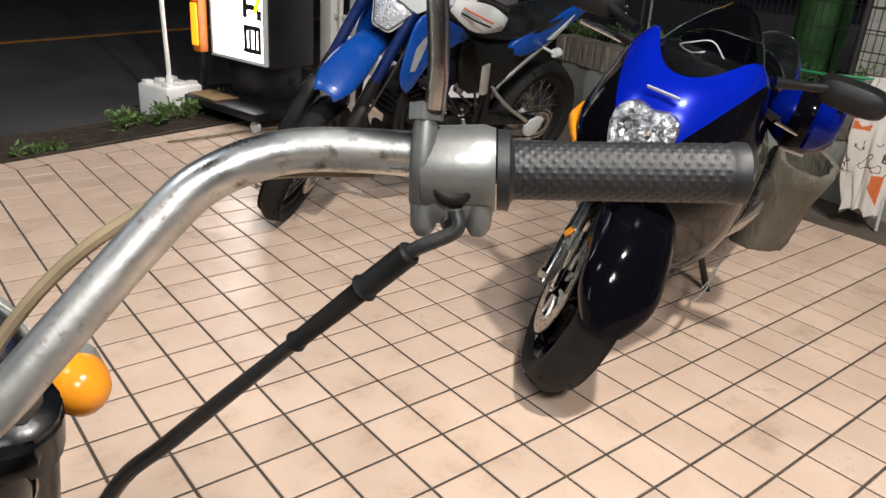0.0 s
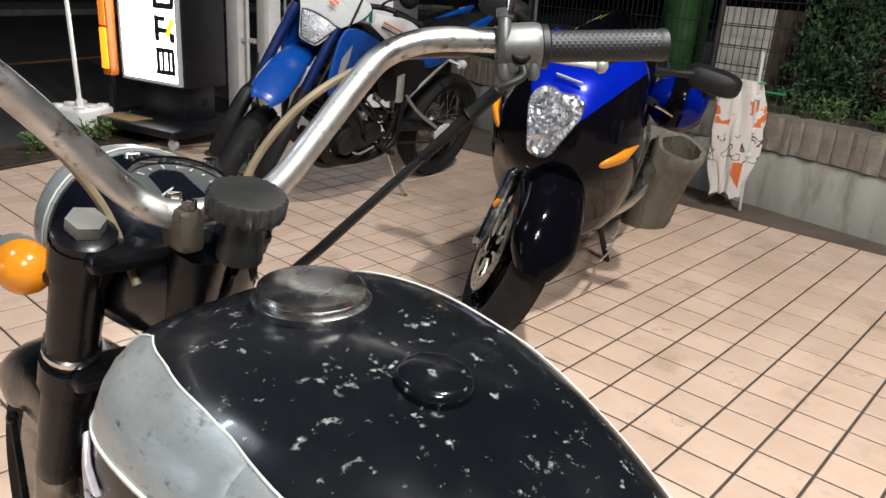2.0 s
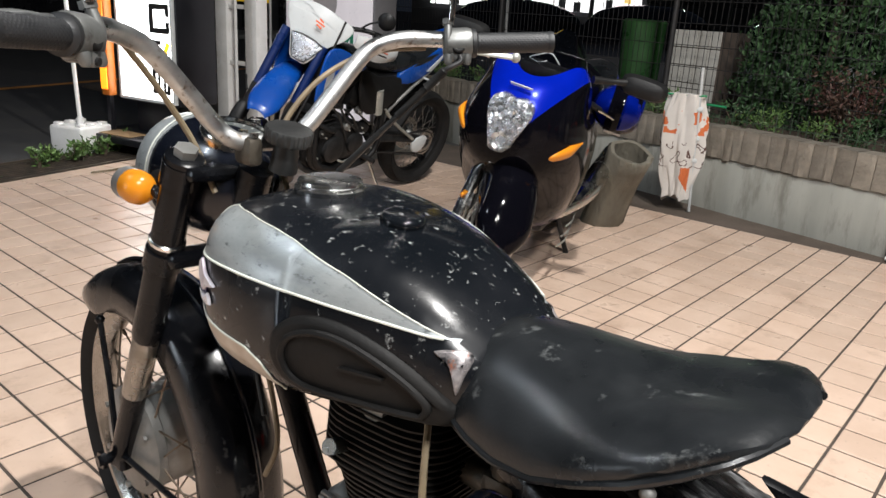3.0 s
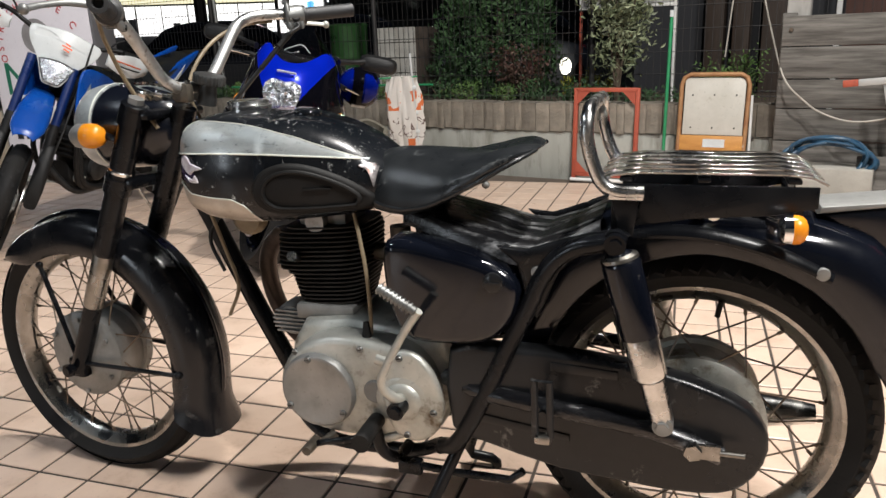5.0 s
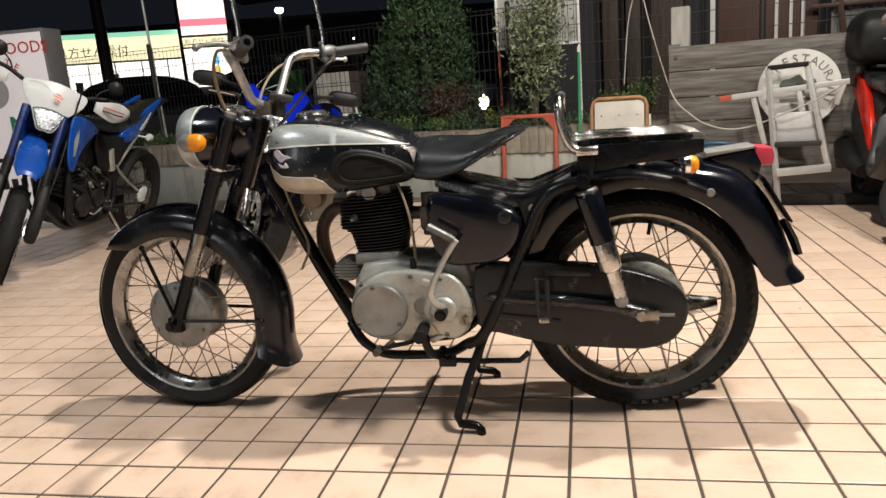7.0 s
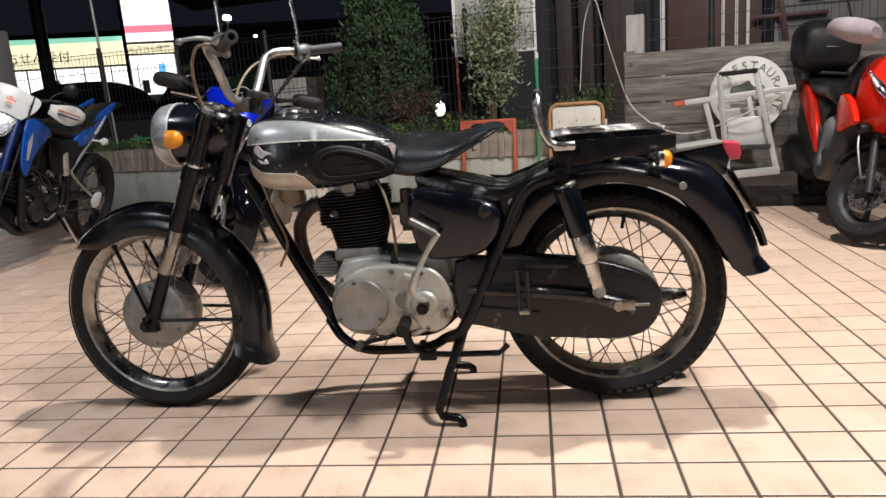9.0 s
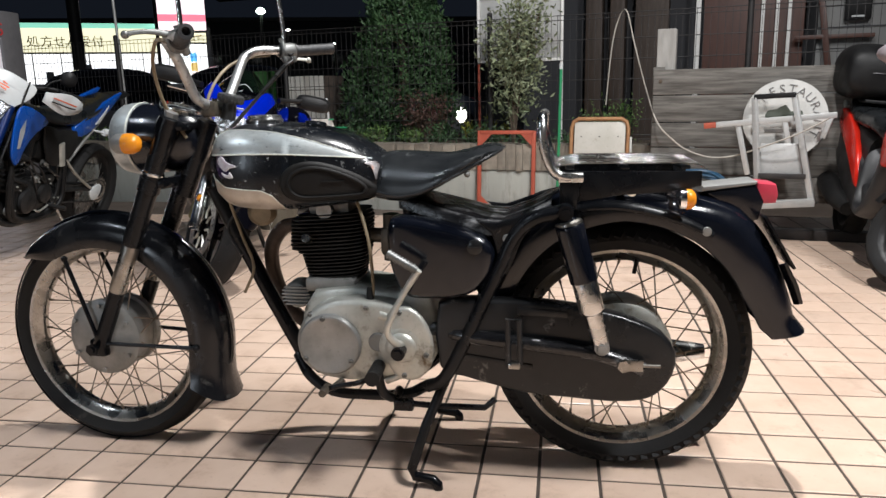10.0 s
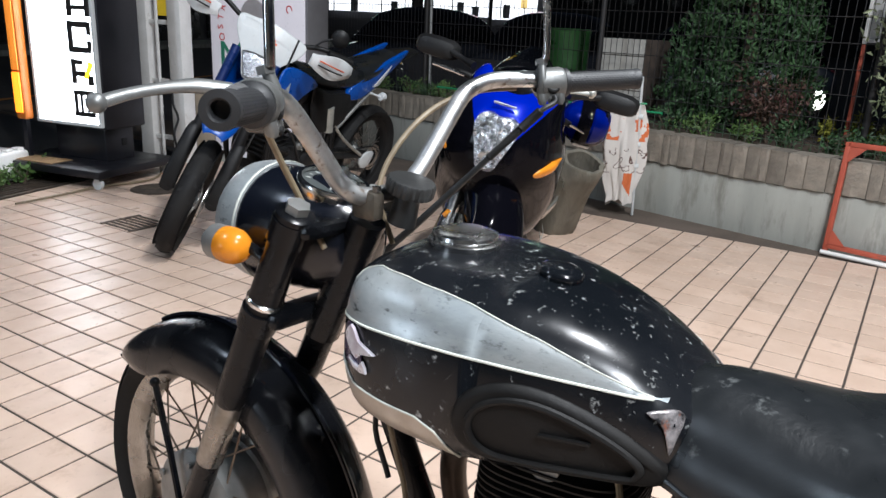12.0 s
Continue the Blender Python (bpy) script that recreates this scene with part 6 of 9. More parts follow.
    lampb = part("headlamp_bowl", front(slab(B(), pear, -0.028, 0.0, 0.006, 2, n=4), 0.0), M_facet, bike, "faceted headlamp reflector")
    bm = front(slab(B(), pear, -0.052, -0.034, 0.006, 3, n=4), 0.0)
    part("lens", bm, M_clear, lampb, "clear pear-shaped headlamp lens").visible_shadow = False
    for x, z, r in ((0, 0.726, 0.032), (-0.032, 0.825, 0.027), (0.032, 0.825, 0.027)):
        y = nose_y(z) + 0.040 - 2.3 * x * x
        bm = lathe(B(), [(0.012, r * 0.4), (0.004, r * 0.85), (-0.001, r), (-0.004, r)], axis((x, y, z), (x, y - 0.1, z)), 20)
        part("projector", bm, M_chrome, lampb)
    random.seed(9)
    bm = B()
    for k in range(110):
        x, z = random.uniform(-0.068, 0.068), random.uniform(0.755, 0.868)
        if abs(x) < 0.03 + 0.45 * (z - 0.72) and abs(x) < 0.075:
            y = nose_y(z) + 0.037 - 2.3 * x * x
            box(bm, (0, 0, 0), (0.012, 0.004, 0.012), Matrix.Translation((x, y, z)) @ pose(0, 0, 0, random.uniform(-35, 35), 0, random.uniform(-35, 35)))
    ob = part("faceting", bm, M_facet, lampb)
    tagged(ob, kind="stuff")
    box_ = box(B(), (0, 0, 0), (0.085, 0.0035, 0.014), pose(0, 0.815, 0.914, -50, 0, 0), 0.002)
    part("name_bar", box_, M_plasticwhite, body, "small white name bar")
    # screen, dash, tank, seat, tail
    bm = B()
    rings = []
    for t in np.linspace(0, 1, 10):
        y, z, w_ = 0.740 - 0.40 * t, 0.925 + 0.185 * t ** 0.8, 0.118 + 0.045 * math.sin(math.pi * (0.25 + 0.5 * t)) - 0.07 * t ** 3
        arc = [Vector((w_ * math.sin(b), y - 0.10 * (1 - math.cos(b)) - 0.02, z - 0.075 * (1 - math.cos(b)) * 1.4)) for b in np.linspace(-1.25, 1.25, 15)]
        rings.append(arc + [p + Vector((0, -0.004, -0.002)) for p in reversed(arc)])
    bridge(bm, rings)
    part("windscreen", bm, M_smoke, bike, "smoked curved windscreen").visible_shadow = False
    bm = box(B(), (0, 0.50, 0.93), (0.26, 0.16, 0.10), None, 0.03)
    part("dashboard", bm, M_plasticblack, bike)
    bm = tube(B(), [(-0.06, 0.60, 1.0), (-0.02, 0.61, 1.03), (0.03, 0.60, 1.01), (0.06, 0.58, 0.99), (0.02, 0.60, 0.985), (-0.01, 0.60, 1.0)], 0.0018, 6, 6)
    part("loose_wire", bm, M_plasticwhite, bike)
    bm = shell(finer([(0.30, 0.86, 0.93, 0.12), (0.22, 0.80, 0.985, 0.165), (0.08, 0.76, 1.0, 0.18), (-0.08, 0.74, 0.955, 0.16), (-0.2, 0.73, 0.87, 0.12)], 3), 28, 0.85)
    part("fuel_tank", bm, M_deepblack, bike, "gloss black fuel tank")
    bm = shell(finer([(-0.15, 0.72, 0.83, 0.12), (-0.3, 0.72, 0.825, 0.16), (-0.5, 0.73, 0.85, 0.155), (-0.7, 0.78, 0.90, 0.14), (-0.95, 0.86, 0.94, 0.08), (-1.05, 0.89, 0.93, 0.04)], 3), 24, 0.7)
    part("seat", bm, M_vinyl, bike)
    bm = shell(finer([(-0.35, 0.62, 0.76, 0.14), (-0.6, 0.68, 0.83, 0.165), (-0.85, 0.78, 0.90, 0.13), (-1.06, 0.87, 0.92, 0.05)], 3), 24, 0.7)
    part("tail", bm, M_blue, bike)
    bm = box(B(), (0, 0.05, 0.42), (0.34, 0.5, 0.34), None, 0.05)
    part("engine", bm, M_engine, bike)
    for s in (-1, 1):
        bm = tube(B(), [(s * 0.12, 0.02, 0.26), (s * 0.17, -0.25, 0.27), (s * 0.21, -0.45, 0.34), (s * 0.22, -0.95, 0.46)], [0.03, 0.035, 0.062, 0.058], 16, 3)
        part("silencer", bm, M_chrome, bike, "tapered steel silencer")
        part("swing_arm", tube(B(), [(s * 0.12, -0.2, 0.40), (s * 0.125, -0.74, 0.318)], 0.03, 10, flat=0.6), M_alu_dark, bike)
    bm = tube(B(), [(-0.15, -0.10, 0.26), (-0.20, -0.16, 0.15), (-0.252, -0.205, 0.048)], 0.013, 10)
    box(bm, (-0.262, -0.205, 0.046), (0.065, 0.034, 0.010), pose(0, 0, 0), 0.003)
    part("side_stand", bm, M_engine, bike, "dark steel side stand")
    for s in (-1, 1):
        bm = tube(B(), [(s * 0.12, 0.42, 0.90), (s * 0.22, 0.40, 0.90), (s * 0.33, 0.34, 0.88)], 0.013, 10)
        part("clip_on_bar", fx(bm), M_plasticblack, bike)
        bm = tube(B(), [(s * 0.24, 0.46, 0.90), (s * 0.36, 0.40, 0.885)], 0.006, 8)
        part("lever", fx(bm), M_chrome, bike)
    return bike


sport_bike()

# full-face helmet hung on the sport motorcycle
helmet = thing("helmet", pose(2.29, 1.02, 0.775, 0, 0, 118) @ pose(0, 0, 0, 0, 78, 0), "blue full-face helmet with dark visor hanging on the sport motorcycle", "helmet")
bm = B()
ball(bm, (0, 0, 0), (0.100, 0.125, 0.112), None, 32, 20)
for v in bm.verts:
    if v.co.z < -0.09:
        v.co.z = -0.09 - (v.co.z + 0.09) * 0.1
    if v.co.y > 0.075 and v.co.z < 0:
        v.co.y += 0.02
part("shell", bm, M_helmet, helmet)
bm = B()
rings = []
for t in np.linspace(-0.078, 0.045, 9):
    rr = math.sqrt(max(0.05, 1 - (t / 0.112) ** 2))
    rings.append([Vector((0.1035 * rr * math.sin(b), 0.1305 * rr * math.cos(b) + 0.004, t)) for b in np.linspace(-1.35, 1.35, 24)] + [Vector((0.100 * rr * math.sin(b), 0.126 * rr * math.cos(b) + 0.004, t)) for b in np.linspace(1.35, -1.35, 24)])
bridge(bm, rings)
part("visor", bm, M_deepblack, helmet, "dark glossy visor")
bm = box(B(), (0, 0, 0), (0.004, 0.018, 0.07), pose(0.095, 0.060, 0.0, 0, 0, 35), 0.001)
part("name_bar", bm, M_plasticwhite, helmet)
part("strap", tube(B(), [(-0.06, -0.03, 0.10), (-0.08, -0.08, 0.17), (-0.09, -0.13, 0.20)], 0.008, 8, 4, flat=0.3), M_plasticblack, helmet)


# ---- trail motorcycle ----
def trail_bike():
    bike = thing("trail_motorcycle", pose(2.30, 2.86, 0, 0, 0, 96) @ pose(0, 0, 0, -1.0, -14.6, 0) @ Matrix.Scale(1.02, 4), "blue and white trail motorcycle leaning on its side stand", "motorcycle")
    fx = turned((0, 0.44, 0.95), 26, 34)
    for nm, cy, R, tw, rr, f in (("front_wheel", 0.71, 0.295, 0.10, 0.235, fx), ("rear_wheel", -0.71, 0.315, 0.125, 0.245, same)):
        w, ax = tyre_part(nm, cy, R, tw, rr, f, bike, "black tyre on a black spoked rim")
        bm = lathe(B(), [(-tw * 0.3, rr + 0.004), (-tw * 0.2, rr - 0.012), (0, rr - 0.02), (tw * 0.2, rr - 0.012), (tw * 0.3, rr + 0.004), (tw * 0.2, rr - 0.02), (0, rr - 0.028), (-tw * 0.2, rr - 0.02), (-tw * 0.3, rr + 0.004)], ax, 48)
        part("rim", f(bm), M_plasticblack, w)
        part("hub", f(lathe(B(), [(-0.05, 0), (-0.05, 0.045), (-0.03, 0.03), (0.03, 0.03), (0.05, 0.045), (0.05, 0)], ax, 24)), M_alu_dark, w)
        for k in range(32):
            a = 2 * math.pi * k / 32
            b = a + (0.5 if k % 4 < 2 else -0.5)
            s = 1 if k % 2 else -1
            bm = rod(B(), (s * 0.045, cy + 0.04 * math.cos(b), R + 0.04 * math.sin(b)), (0, cy + (rr - 0.018) * math.cos(a), R + (rr - 0.018) * math.sin(a)), 0.0018, seg=4)
            part("spoke", f(bm), M_disc, w)
        disc(cy, R, -0.07 if cy > 0 else 0.07, 0.125 if cy > 0 else 0.105, f, w, M_alu_dark)
    for s in (-1, 1):
        bm = tube(B(), [(s * 0.105, 0.735, 0.315), (s * 0.105, 0.70, 0.40), (s * 0.10, 0.56, 0.70)], [0.030, 0.028, 0.026], 12)
        leg = part("fork_leg", fx(bm), M_plasticblack, bike, "black fork leg with blue guard")
        bm = tube(B(), [(s * 0.10, 0.60, 0.62), (s * 0.10, 0.46, 0.92), (s * 0.10, 0.43, 0.98)], 0.023, 12)
        part("upper_tube", fx(bm), M_navy, leg, "navy blue upper fork tube")
        bm = shell(finer([(0.735, 0.30, 0.36, 0.03), (0.70, 0.34, 0.46, 0.036), (0.62, 0.46, 0.60, 0.034), (0.58, 0.54, 0.62, 0.028)], 3), 14, 0.7)
        bmesh.ops.translate(bm, vec=(s * 0.112, 0.025, 0), verts=bm.verts)
        part("fork_guard", fx(bm), M_plasticblack, leg)
    # high front mudguard: long curved sheet
    bm = B()
    rings = []
    for t in np.linspace(0, 1, 16):
        y = 0.34 + 0.49 * t
        z = 0.80 + 0.05 * math.sin(math.pi * t * 0.8) - 0.135 * t ** 1.5
        w_ = 0.052 + 0.026 * min(1, t * 1.6) - 0.034 * max(0, (t - 0.80) / 0.20) ** 2
        deep = 1 - 0.8 * smooth(max(0, (t - 0.6) / 0.4))
        top = [(-1.0, -0.05), (-1.0, -0.02), (-0.8, 0.004), (-0.3, 0.012), (0.3, 0.012), (0.8, 0.004), (1.0, -0.02), (1.0, -0.05)]
        rings.append([Vector((w_ * a, y, z + b * (deep if b < 0 else 1))) for a, b in top] + [Vector((w_ * a * 0.94, y, z + b * (deep if b < 0 else 1) - 0.004)) for a, b in reversed(top)])
    part("front_mudguard", fx(bridge(bm, rings)), M_plasticblue, bike, "high blue plastic front mudguard", 60)
    # number-plate mask with headlamp
    def on_face(bm, d):
        """Bends a flat plate to the face of the mask."""
        for v in bm.verts:
            x, y, z = v.co
            v.co = Vector((y - 0.018, 0.500 + d + x - 0.42 * (z - 0.88) - 2.2 * y * y - 0.5 * max(0, z - 1.06) * abs(y), z))
        return fx(bm)
    half = [(0, 0.878), (0.040, 0.882), (0.066, 0.925), (0.100, 0.985), (0.150, 1.035), (0.172, 1.085), (0.158, 1.112), (0.100, 1.128), (0.045, 1.142), (0, 1.146)]
    mask = part("headlamp_mask", on_face(slab(B(), half + [(-x, z) for x, z in reversed(half[1:-1])], -0.006, 0.006, 0.004, 2, n=3), 0), M_plasticwhite, bike, "white plastic headlamp mask", 50)
    half = [(0, 0.888), (0.034, 0.891), (0.056, 0.928), (0.084, 0.982), (0.040, 0.996), (0, 1.000)]
    half += [(-x, z) for x, z in reversed(half[1:-1])]
    part("reflector", on_face(slab(B(), half, -0.004, 0.004, 0.003, 2, n=2), 0.007), M_facet, mask, "faceted grey headlamp reflector")
    part("lens", on_face(slab(B(), half, -0.003, 0.003, 0.002, 2, n=2), 0.015), M_clear, mask).visible_shadow = False
    part("lamp_surround", on_face(tube(B(), [(0.012, x, z) for x, z in half], 0.0035, 6, 0, True), 0.0), M_plasticgrey, mask)
    for k, w_ in ((0, 0.030), (1, 0.050), (2, 0.024)):
        bm = slab(B(), [(-0.02 - w_ / 2, 1.052 + k * 0.014), (-0.02 + w_ / 2, 1.060 + k * 0.014), (-0.02 + w_ / 2, 1.067 + k * 0.014), (-0.02 - w_ / 2, 1.059 + k * 0.014)], 0.005, 0.0075)
        part("graphic", on_face(bm, 0.0), M_orange, mask)
    bm = box(B(), (0, 0.52, 0.74), (0.16, 0.006, 0.10), None, 0.002)
    pl = part("plate", fx(bm), M_plasticwhite, bike, "white plate with plain dark bars")
    for k in range(3):
        part("bar", fx(box(B(), (-0.045 + k * 0.042, 0.525, 0.735), (0.026, 0.003, 0.05))), M_plasticblack, pl)
    # handlebar
    bar_ = [(0.40, 0.28, 1.13), (0.26, 0.325, 1.13), (0.17, 0.335, 1.10), (0.06, 0.335, 1.06)]
    bm = tube(B(), bar_ + [(-x, y, z) for x, y, z in reversed(bar_)], 0.012, 10, 4)
    hb = part("handlebar", fx(bm), M_plasticblack, bike)
    for s in (-1, 1):
        part("grip", fx(rod(B(), (s * 0.29, 0.345, 1.13), (s * 0.41, 0.295, 1.13), 0.018)), M_rubber, hb)
        bm = B()
        rings = []
        for t in np.linspace(0, 1, 9):
            p = Vector((s * (0.225 + 0.20 * t), 0.455 - 0.13 * t ** 2, 1.100 - 0.012 * t))
            hh = 0.028 + 0.032 * math.sin(math.pi * t ** 1.3)
            rings.append([p + Vector((0, 0.0, -hh)), p + Vector((s * 0.006, 0.012, 0)), p + Vector((0, 0, hh)), p + Vector((0, -0.008, hh)), p + Vector((0, 0.002, 0)), p + Vector((0, -0.008, -hh))])
        hg = part("hand_guard", fx(bridge(bm, rings)), M_plasticwhite, hb, "white hand guard with black and orange graphics", 60)
        for k, mt in ((0, M_plasticblack), (1, M_orange)):
            bm = tube(B(), [(s * 0.27, 0.468, 1.094 + 0.022 * k), (s * 0.34, 0.449, 1.090 + 0.022 * k), (s * 0.39, 0.420, 1.088 + 0.018 * k)], 0.006, 6, 3, flat=0.5)
            part("graphic", fx(bm), mt, hg)
        bm = tube(B(), [(s * 0.22, 0.37, 1.14), (s * 0.24, 0.35, 1.17), (s * 0.28, 0.33, 1.20)], 0.005, 8, 3)
        ms = part("mirror_stem", fx(bm), M_plasticblack, hb)
        bm = lathe(B(), [(0, 0), (0.008, 0.035), (0.02, 0.045), (0.024, 0.043), (0.024, 0)], axis((s * 0.31, 0.345, 1.215), (s * 0.31, 0.2, 1.215)), 20)
        part("mirror", fx(bm), M_plasticblack, ms, "round black mirror")
    # body panels
    for s in (-1, 1):
        sh = [(0.45, 0.72), (0.44, 0.86), (0.40, 0.96), (0.28, 0.955), (0.08, 0.86), (0.20, 0.81), (0.31, 0.74), (0.37, 0.66), (0.41, 0.65)]
        bm = slab(B(), sh, s * 0.150, s * 0.165, 0.005, 2, n=3)
        for v in bm.verts:
            v.co.x *= 0.8 + 0.5 * max(0, v.co.y - 0.1)
        sp_ = part("radiator_shroud", bm, M_plasticblue, bike, "blue plastic radiator shroud with pale graphics", 50)
        bm = slab(B(), [(0.41, 0.74), (0.40, 0.84), (0.34, 0.90), (0.345, 0.83), (0.38, 0.74)], s * 0.153, s * 0.158, 0.001)
        for v in bm.verts:
            v.co.x = s * (0.1665) * (0.8 + 0.5 * max(0, v.co.y - 0.1))
            v.co.x += s * 0.002
        part("graphic", bm, M_plasticwhite, sp_)
        bm = slab(B(), [(-0.25, 0.80), (-0.50, 0.90), (-0.80, 0.985), (-0.86, 0.99), (-0.78, 0.93), (-0.55, 0.80), (-0.40, 0.74), (-0.28, 0.74)], s * 0.085, s * 0.115, 0.01, 2, n=2)
        for v in bm.verts:
            v.co.x *= 1 - 0.45 * max(0, -v.co.y - 0.35)
        tp = part("tail_panel", bm, M_plasticblue, bike, "blue tail side panel", 50)
        bm = slab(B(), [(-0.50, 0.80), (-0.58, 0.86), (-0.66, 0.92), (-0.62, 0.86), (-0.55, 0.80)], s * 0.106, s * 0.110, 0.001)
        part("graphic", bm, M_plasticwhite, tp)
        bm = slab(B(), [(0.10, 0.84), (-0.05, 0.80), (-0.25, 0.78), (-0.26, 0.66), (-0.1, 0.58), (0.05, 0.62)], s * 0.11, s * 0.13, 0.01, 2, n=2)
        part("side_panel", bm, M_plasticblack, bike)
        bm = tube(B(), [(s * 0.07, -0.12, 0.42), (s * 0.075, -0.45, 0.38), (s * 0.08, -0.72, 0.325)], [0.04, 0.035, 0.026], 10, 3, flat=0.45)
        part("swing_arm", bm, M_engine, bike)
        bm = tube(B(), [(s * 0.12, 0.36, 0.80), (s * 0.13, 0.40, 0.50), (s * 0.10, 0.30, 0.30), (s * 0.10, 0.0, 0.28), (s * 0.11, -0.12, 0.42), (s * 0.10, -0.15, 0.78)], 0.014, 10, 4)
        part("frame_tube", bm, M_plasticblack, bike)
        bm = tube(B(), [(s * 0.10, -0.12, 0.50), (s * 0.10, -0.40, 0.70), (s * 0.09, -0.60, 0.82)], 0.010, 8)
        part("subframe", bm, M_alu_dark, bike)
        bm = lathe(B(), [(0, 0), (0, 0.02), (0.03, 0.026), (0.045, 0.02), (0.05, 0)], axis((s * 0.17, -0.50, 0.76), (s * 0.17, -0.8, 0.76)), 16)
        rod(bm, (s * 0.06, -0.50, 0.76), (s * 0.17, -0.50, 0.76), 0.007)
        part("rear_indicator", bm, M_plasticwhite, bike)
        bm = rod(B(), (s * 0.10, -0.05, 0.33), (s * 0.21, -0.06, 0.33), 0.014)
        part("footrest", bm, M_engine, bike)
    bm = shell(finer([(0.28, 0.88, 0.965, 0.06), (0.15, 0.86, 0.95, 0.09), (-0.1, 0.80, 0.905, 0.11), (-0.35, 0.80, 0.91, 0.115), (-0.6, 0.86, 0.94, 0.10), (-0.78, 0.93, 0.975, 0.06)], 3), 20, 0.7)
    part("seat", bm, M_vinyl, bike, "long black seat")
    bm = shell(finer([(-0.6, 0.84, 0.90, 0.09), (-0.85, 0.92, 0.965, 0.075), (-1.08, 0.955, 0.975, 0.045)], 3), 16, 0.7)
    part("rear_mudguard", bm, M_plasticblack, bike)
    bm = box(B(), (0, 0.12, 0.42), (0.22, 0.30, 0.22), None, 0.04)
    en = part("engine", bm, M_engine, bike, "dark single-cylinder engine")
    part("cylinder", box(B(), (0, 0.20, 0.60), (0.15, 0.16, 0.20), pose(0, 0, 0, -8, 0, 0), 0.02), M_engine, en)
    for k in range(5):
        part("fin", box(B(), (0, 0.20, 0.53 + k * 0.03), (0.18, 0.19, 0.006), pose(0, 0, 0, -8, 0, 0), 0.002), M_engine, en)
    for y, z, r in ((0.20, 0.40, 0.075), (0.03, 0.42, 0.06)):
        part("cover", lathe(B(), [(0, r), (0.02, r * 0.95), (0.03, r * 0.7), (0.03, 0)], axis((-0.11, y, z), (-0.3, y, z)), 24), M_engine, en)
    bm = tube(B(), [(0.04, 0.28, 0.64), (0.05, 0.40, 0.60), (0.02, 0.44, 0.45), (-0.07, 0.36, 0.30), (-0.09, 0.22, 0.27), (-0.05, 0.0, 0.27)], 0.019, 10, 5)
    part("exhaust_pipe", bm, M_engine, bike)
    bm = tube(B(), [(0.12, -0.20, 0.60), (0.13, -0.5, 0.68), (0.13, -0.78, 0.76)], [0.03, 0.055, 0.05], 14, 3)
    part("silencer", bm, M_plasticblack, bike)
    part("shock_reservoir", rod(B(), (-0.12, -0.08, 0.72), (-0.12, -0.11, 0.58), 0.028, seg=16), M_alu, bike, "silver shock reservoir")
    part("air_box", shell(finer([(0.10, 0.62, 0.86, 0.09), (-0.10, 0.56, 0.83, 0.105), (-0.28, 0.56, 0.83, 0.10), (-0.42, 0.66, 0.84, 0.08)], 3), 20, 0.6), M_plasticblack, bike, "black air box under the seat")
    part("skid_plate", shell(finer([(0.36, 0.34, 0.44, 0.06), (0.30, 0.28, 0.36, 0.10), (0.15, 0.25, 0.31, 0.11), (-0.10, 0.255, 0.31, 0.10)], 3), 20, 0.6), M_plasticblack, bike, "black skid plate under the engine")
    part("carburettor", rod(B(), (-0.02, 0.10, 0.66), (-0.02, -0.06, 0.68), 0.045, seg=16), M_engine, bike)
    part("fuel_tank", shell(finer([(0.36, 0.78, 0.95, 0.08), (0.25, 0.70, 0.955, 0.12), (0.10, 0.72, 0.93, 0.11), (0.0, 0.78, 0.89, 0.08)], 3), 20, 0.7), M_plasticblack, bike, "black fuel tank between the shrouds")
    rnd = random.Random(4)
    for y, z, r in ((0.28, 0.50, 0.035), (0.26, 0.66, 0.03), (0.10, 0.52, 0.028), (-0.04, 0.50, 0.04), (0.33, 0.36, 0.028), (-0.10, 0.36, 0.035), (0.02, 0.60, 0.025)):
        cv = part("boss", lathe(B(), [(0, r), (0.025, r * 0.92), (0.032, r * 0.6), (0.032, 0)], axis((-0.085, y, z), (-0.3, y + 0.02, z)), 18), M_engine if rnd.random() < 0.6 else M_alu_dark, en)
        for k in range(3):
            a = 2.1 * k + rnd.random()
            part("bolt", hexnut(B(), (-0.115, y + r * 0.75 * math.cos(a), z + r * 0.75 * math.sin(a)), (-0.124, y + r * 0.75 * math.cos(a), z + r * 0.75 * math.sin(a)), 0.005), M_alu, cv)
    for k in range(6):
        y0, z0 = rnd.uniform(0.0, 0.3), rnd.uniform(0.55, 0.72)
        part("hose", tube(B(), [(-0.10, y0, z0), (-0.125, y0 - 0.06, z0 - 0.05), (-0.11, y0 - 0.10 - rnd.uniform(0, 0.1), z0 - rnd.uniform(0.1, 0.25))], 0.006, 6, 4), M_cable_black, bike)
    part("frame_cradle", tube(B(), [(-0.10, 0.38, 0.82), (-0.115, 0.36, 0.55), (-0.115, 0.31, 0.33), (-0.11, 0.05, 0.27), (-0.115, -0.16, 0.34), (-0.11, -0.17, 0.60)], 0.017, 10, 4), M_plasticblack, bike)
    for z in (0.70, 0.56):
        part("coolant_hose", tube(B(), [(-0.08, 0.34, z), (-0.13, 0.26, z - 0.04), (-0.09, 0.18, z - 0.06)], 0.014, 8, 4), M_plasticblack, bike)
    part("gear_lever", tube(B(), [(-0.14, 0.02, 0.35), (-0.16, 0.14, 0.34), (-0.17, 0.20, 0.36)], 0.006, 8, 3), M_alu, bike)
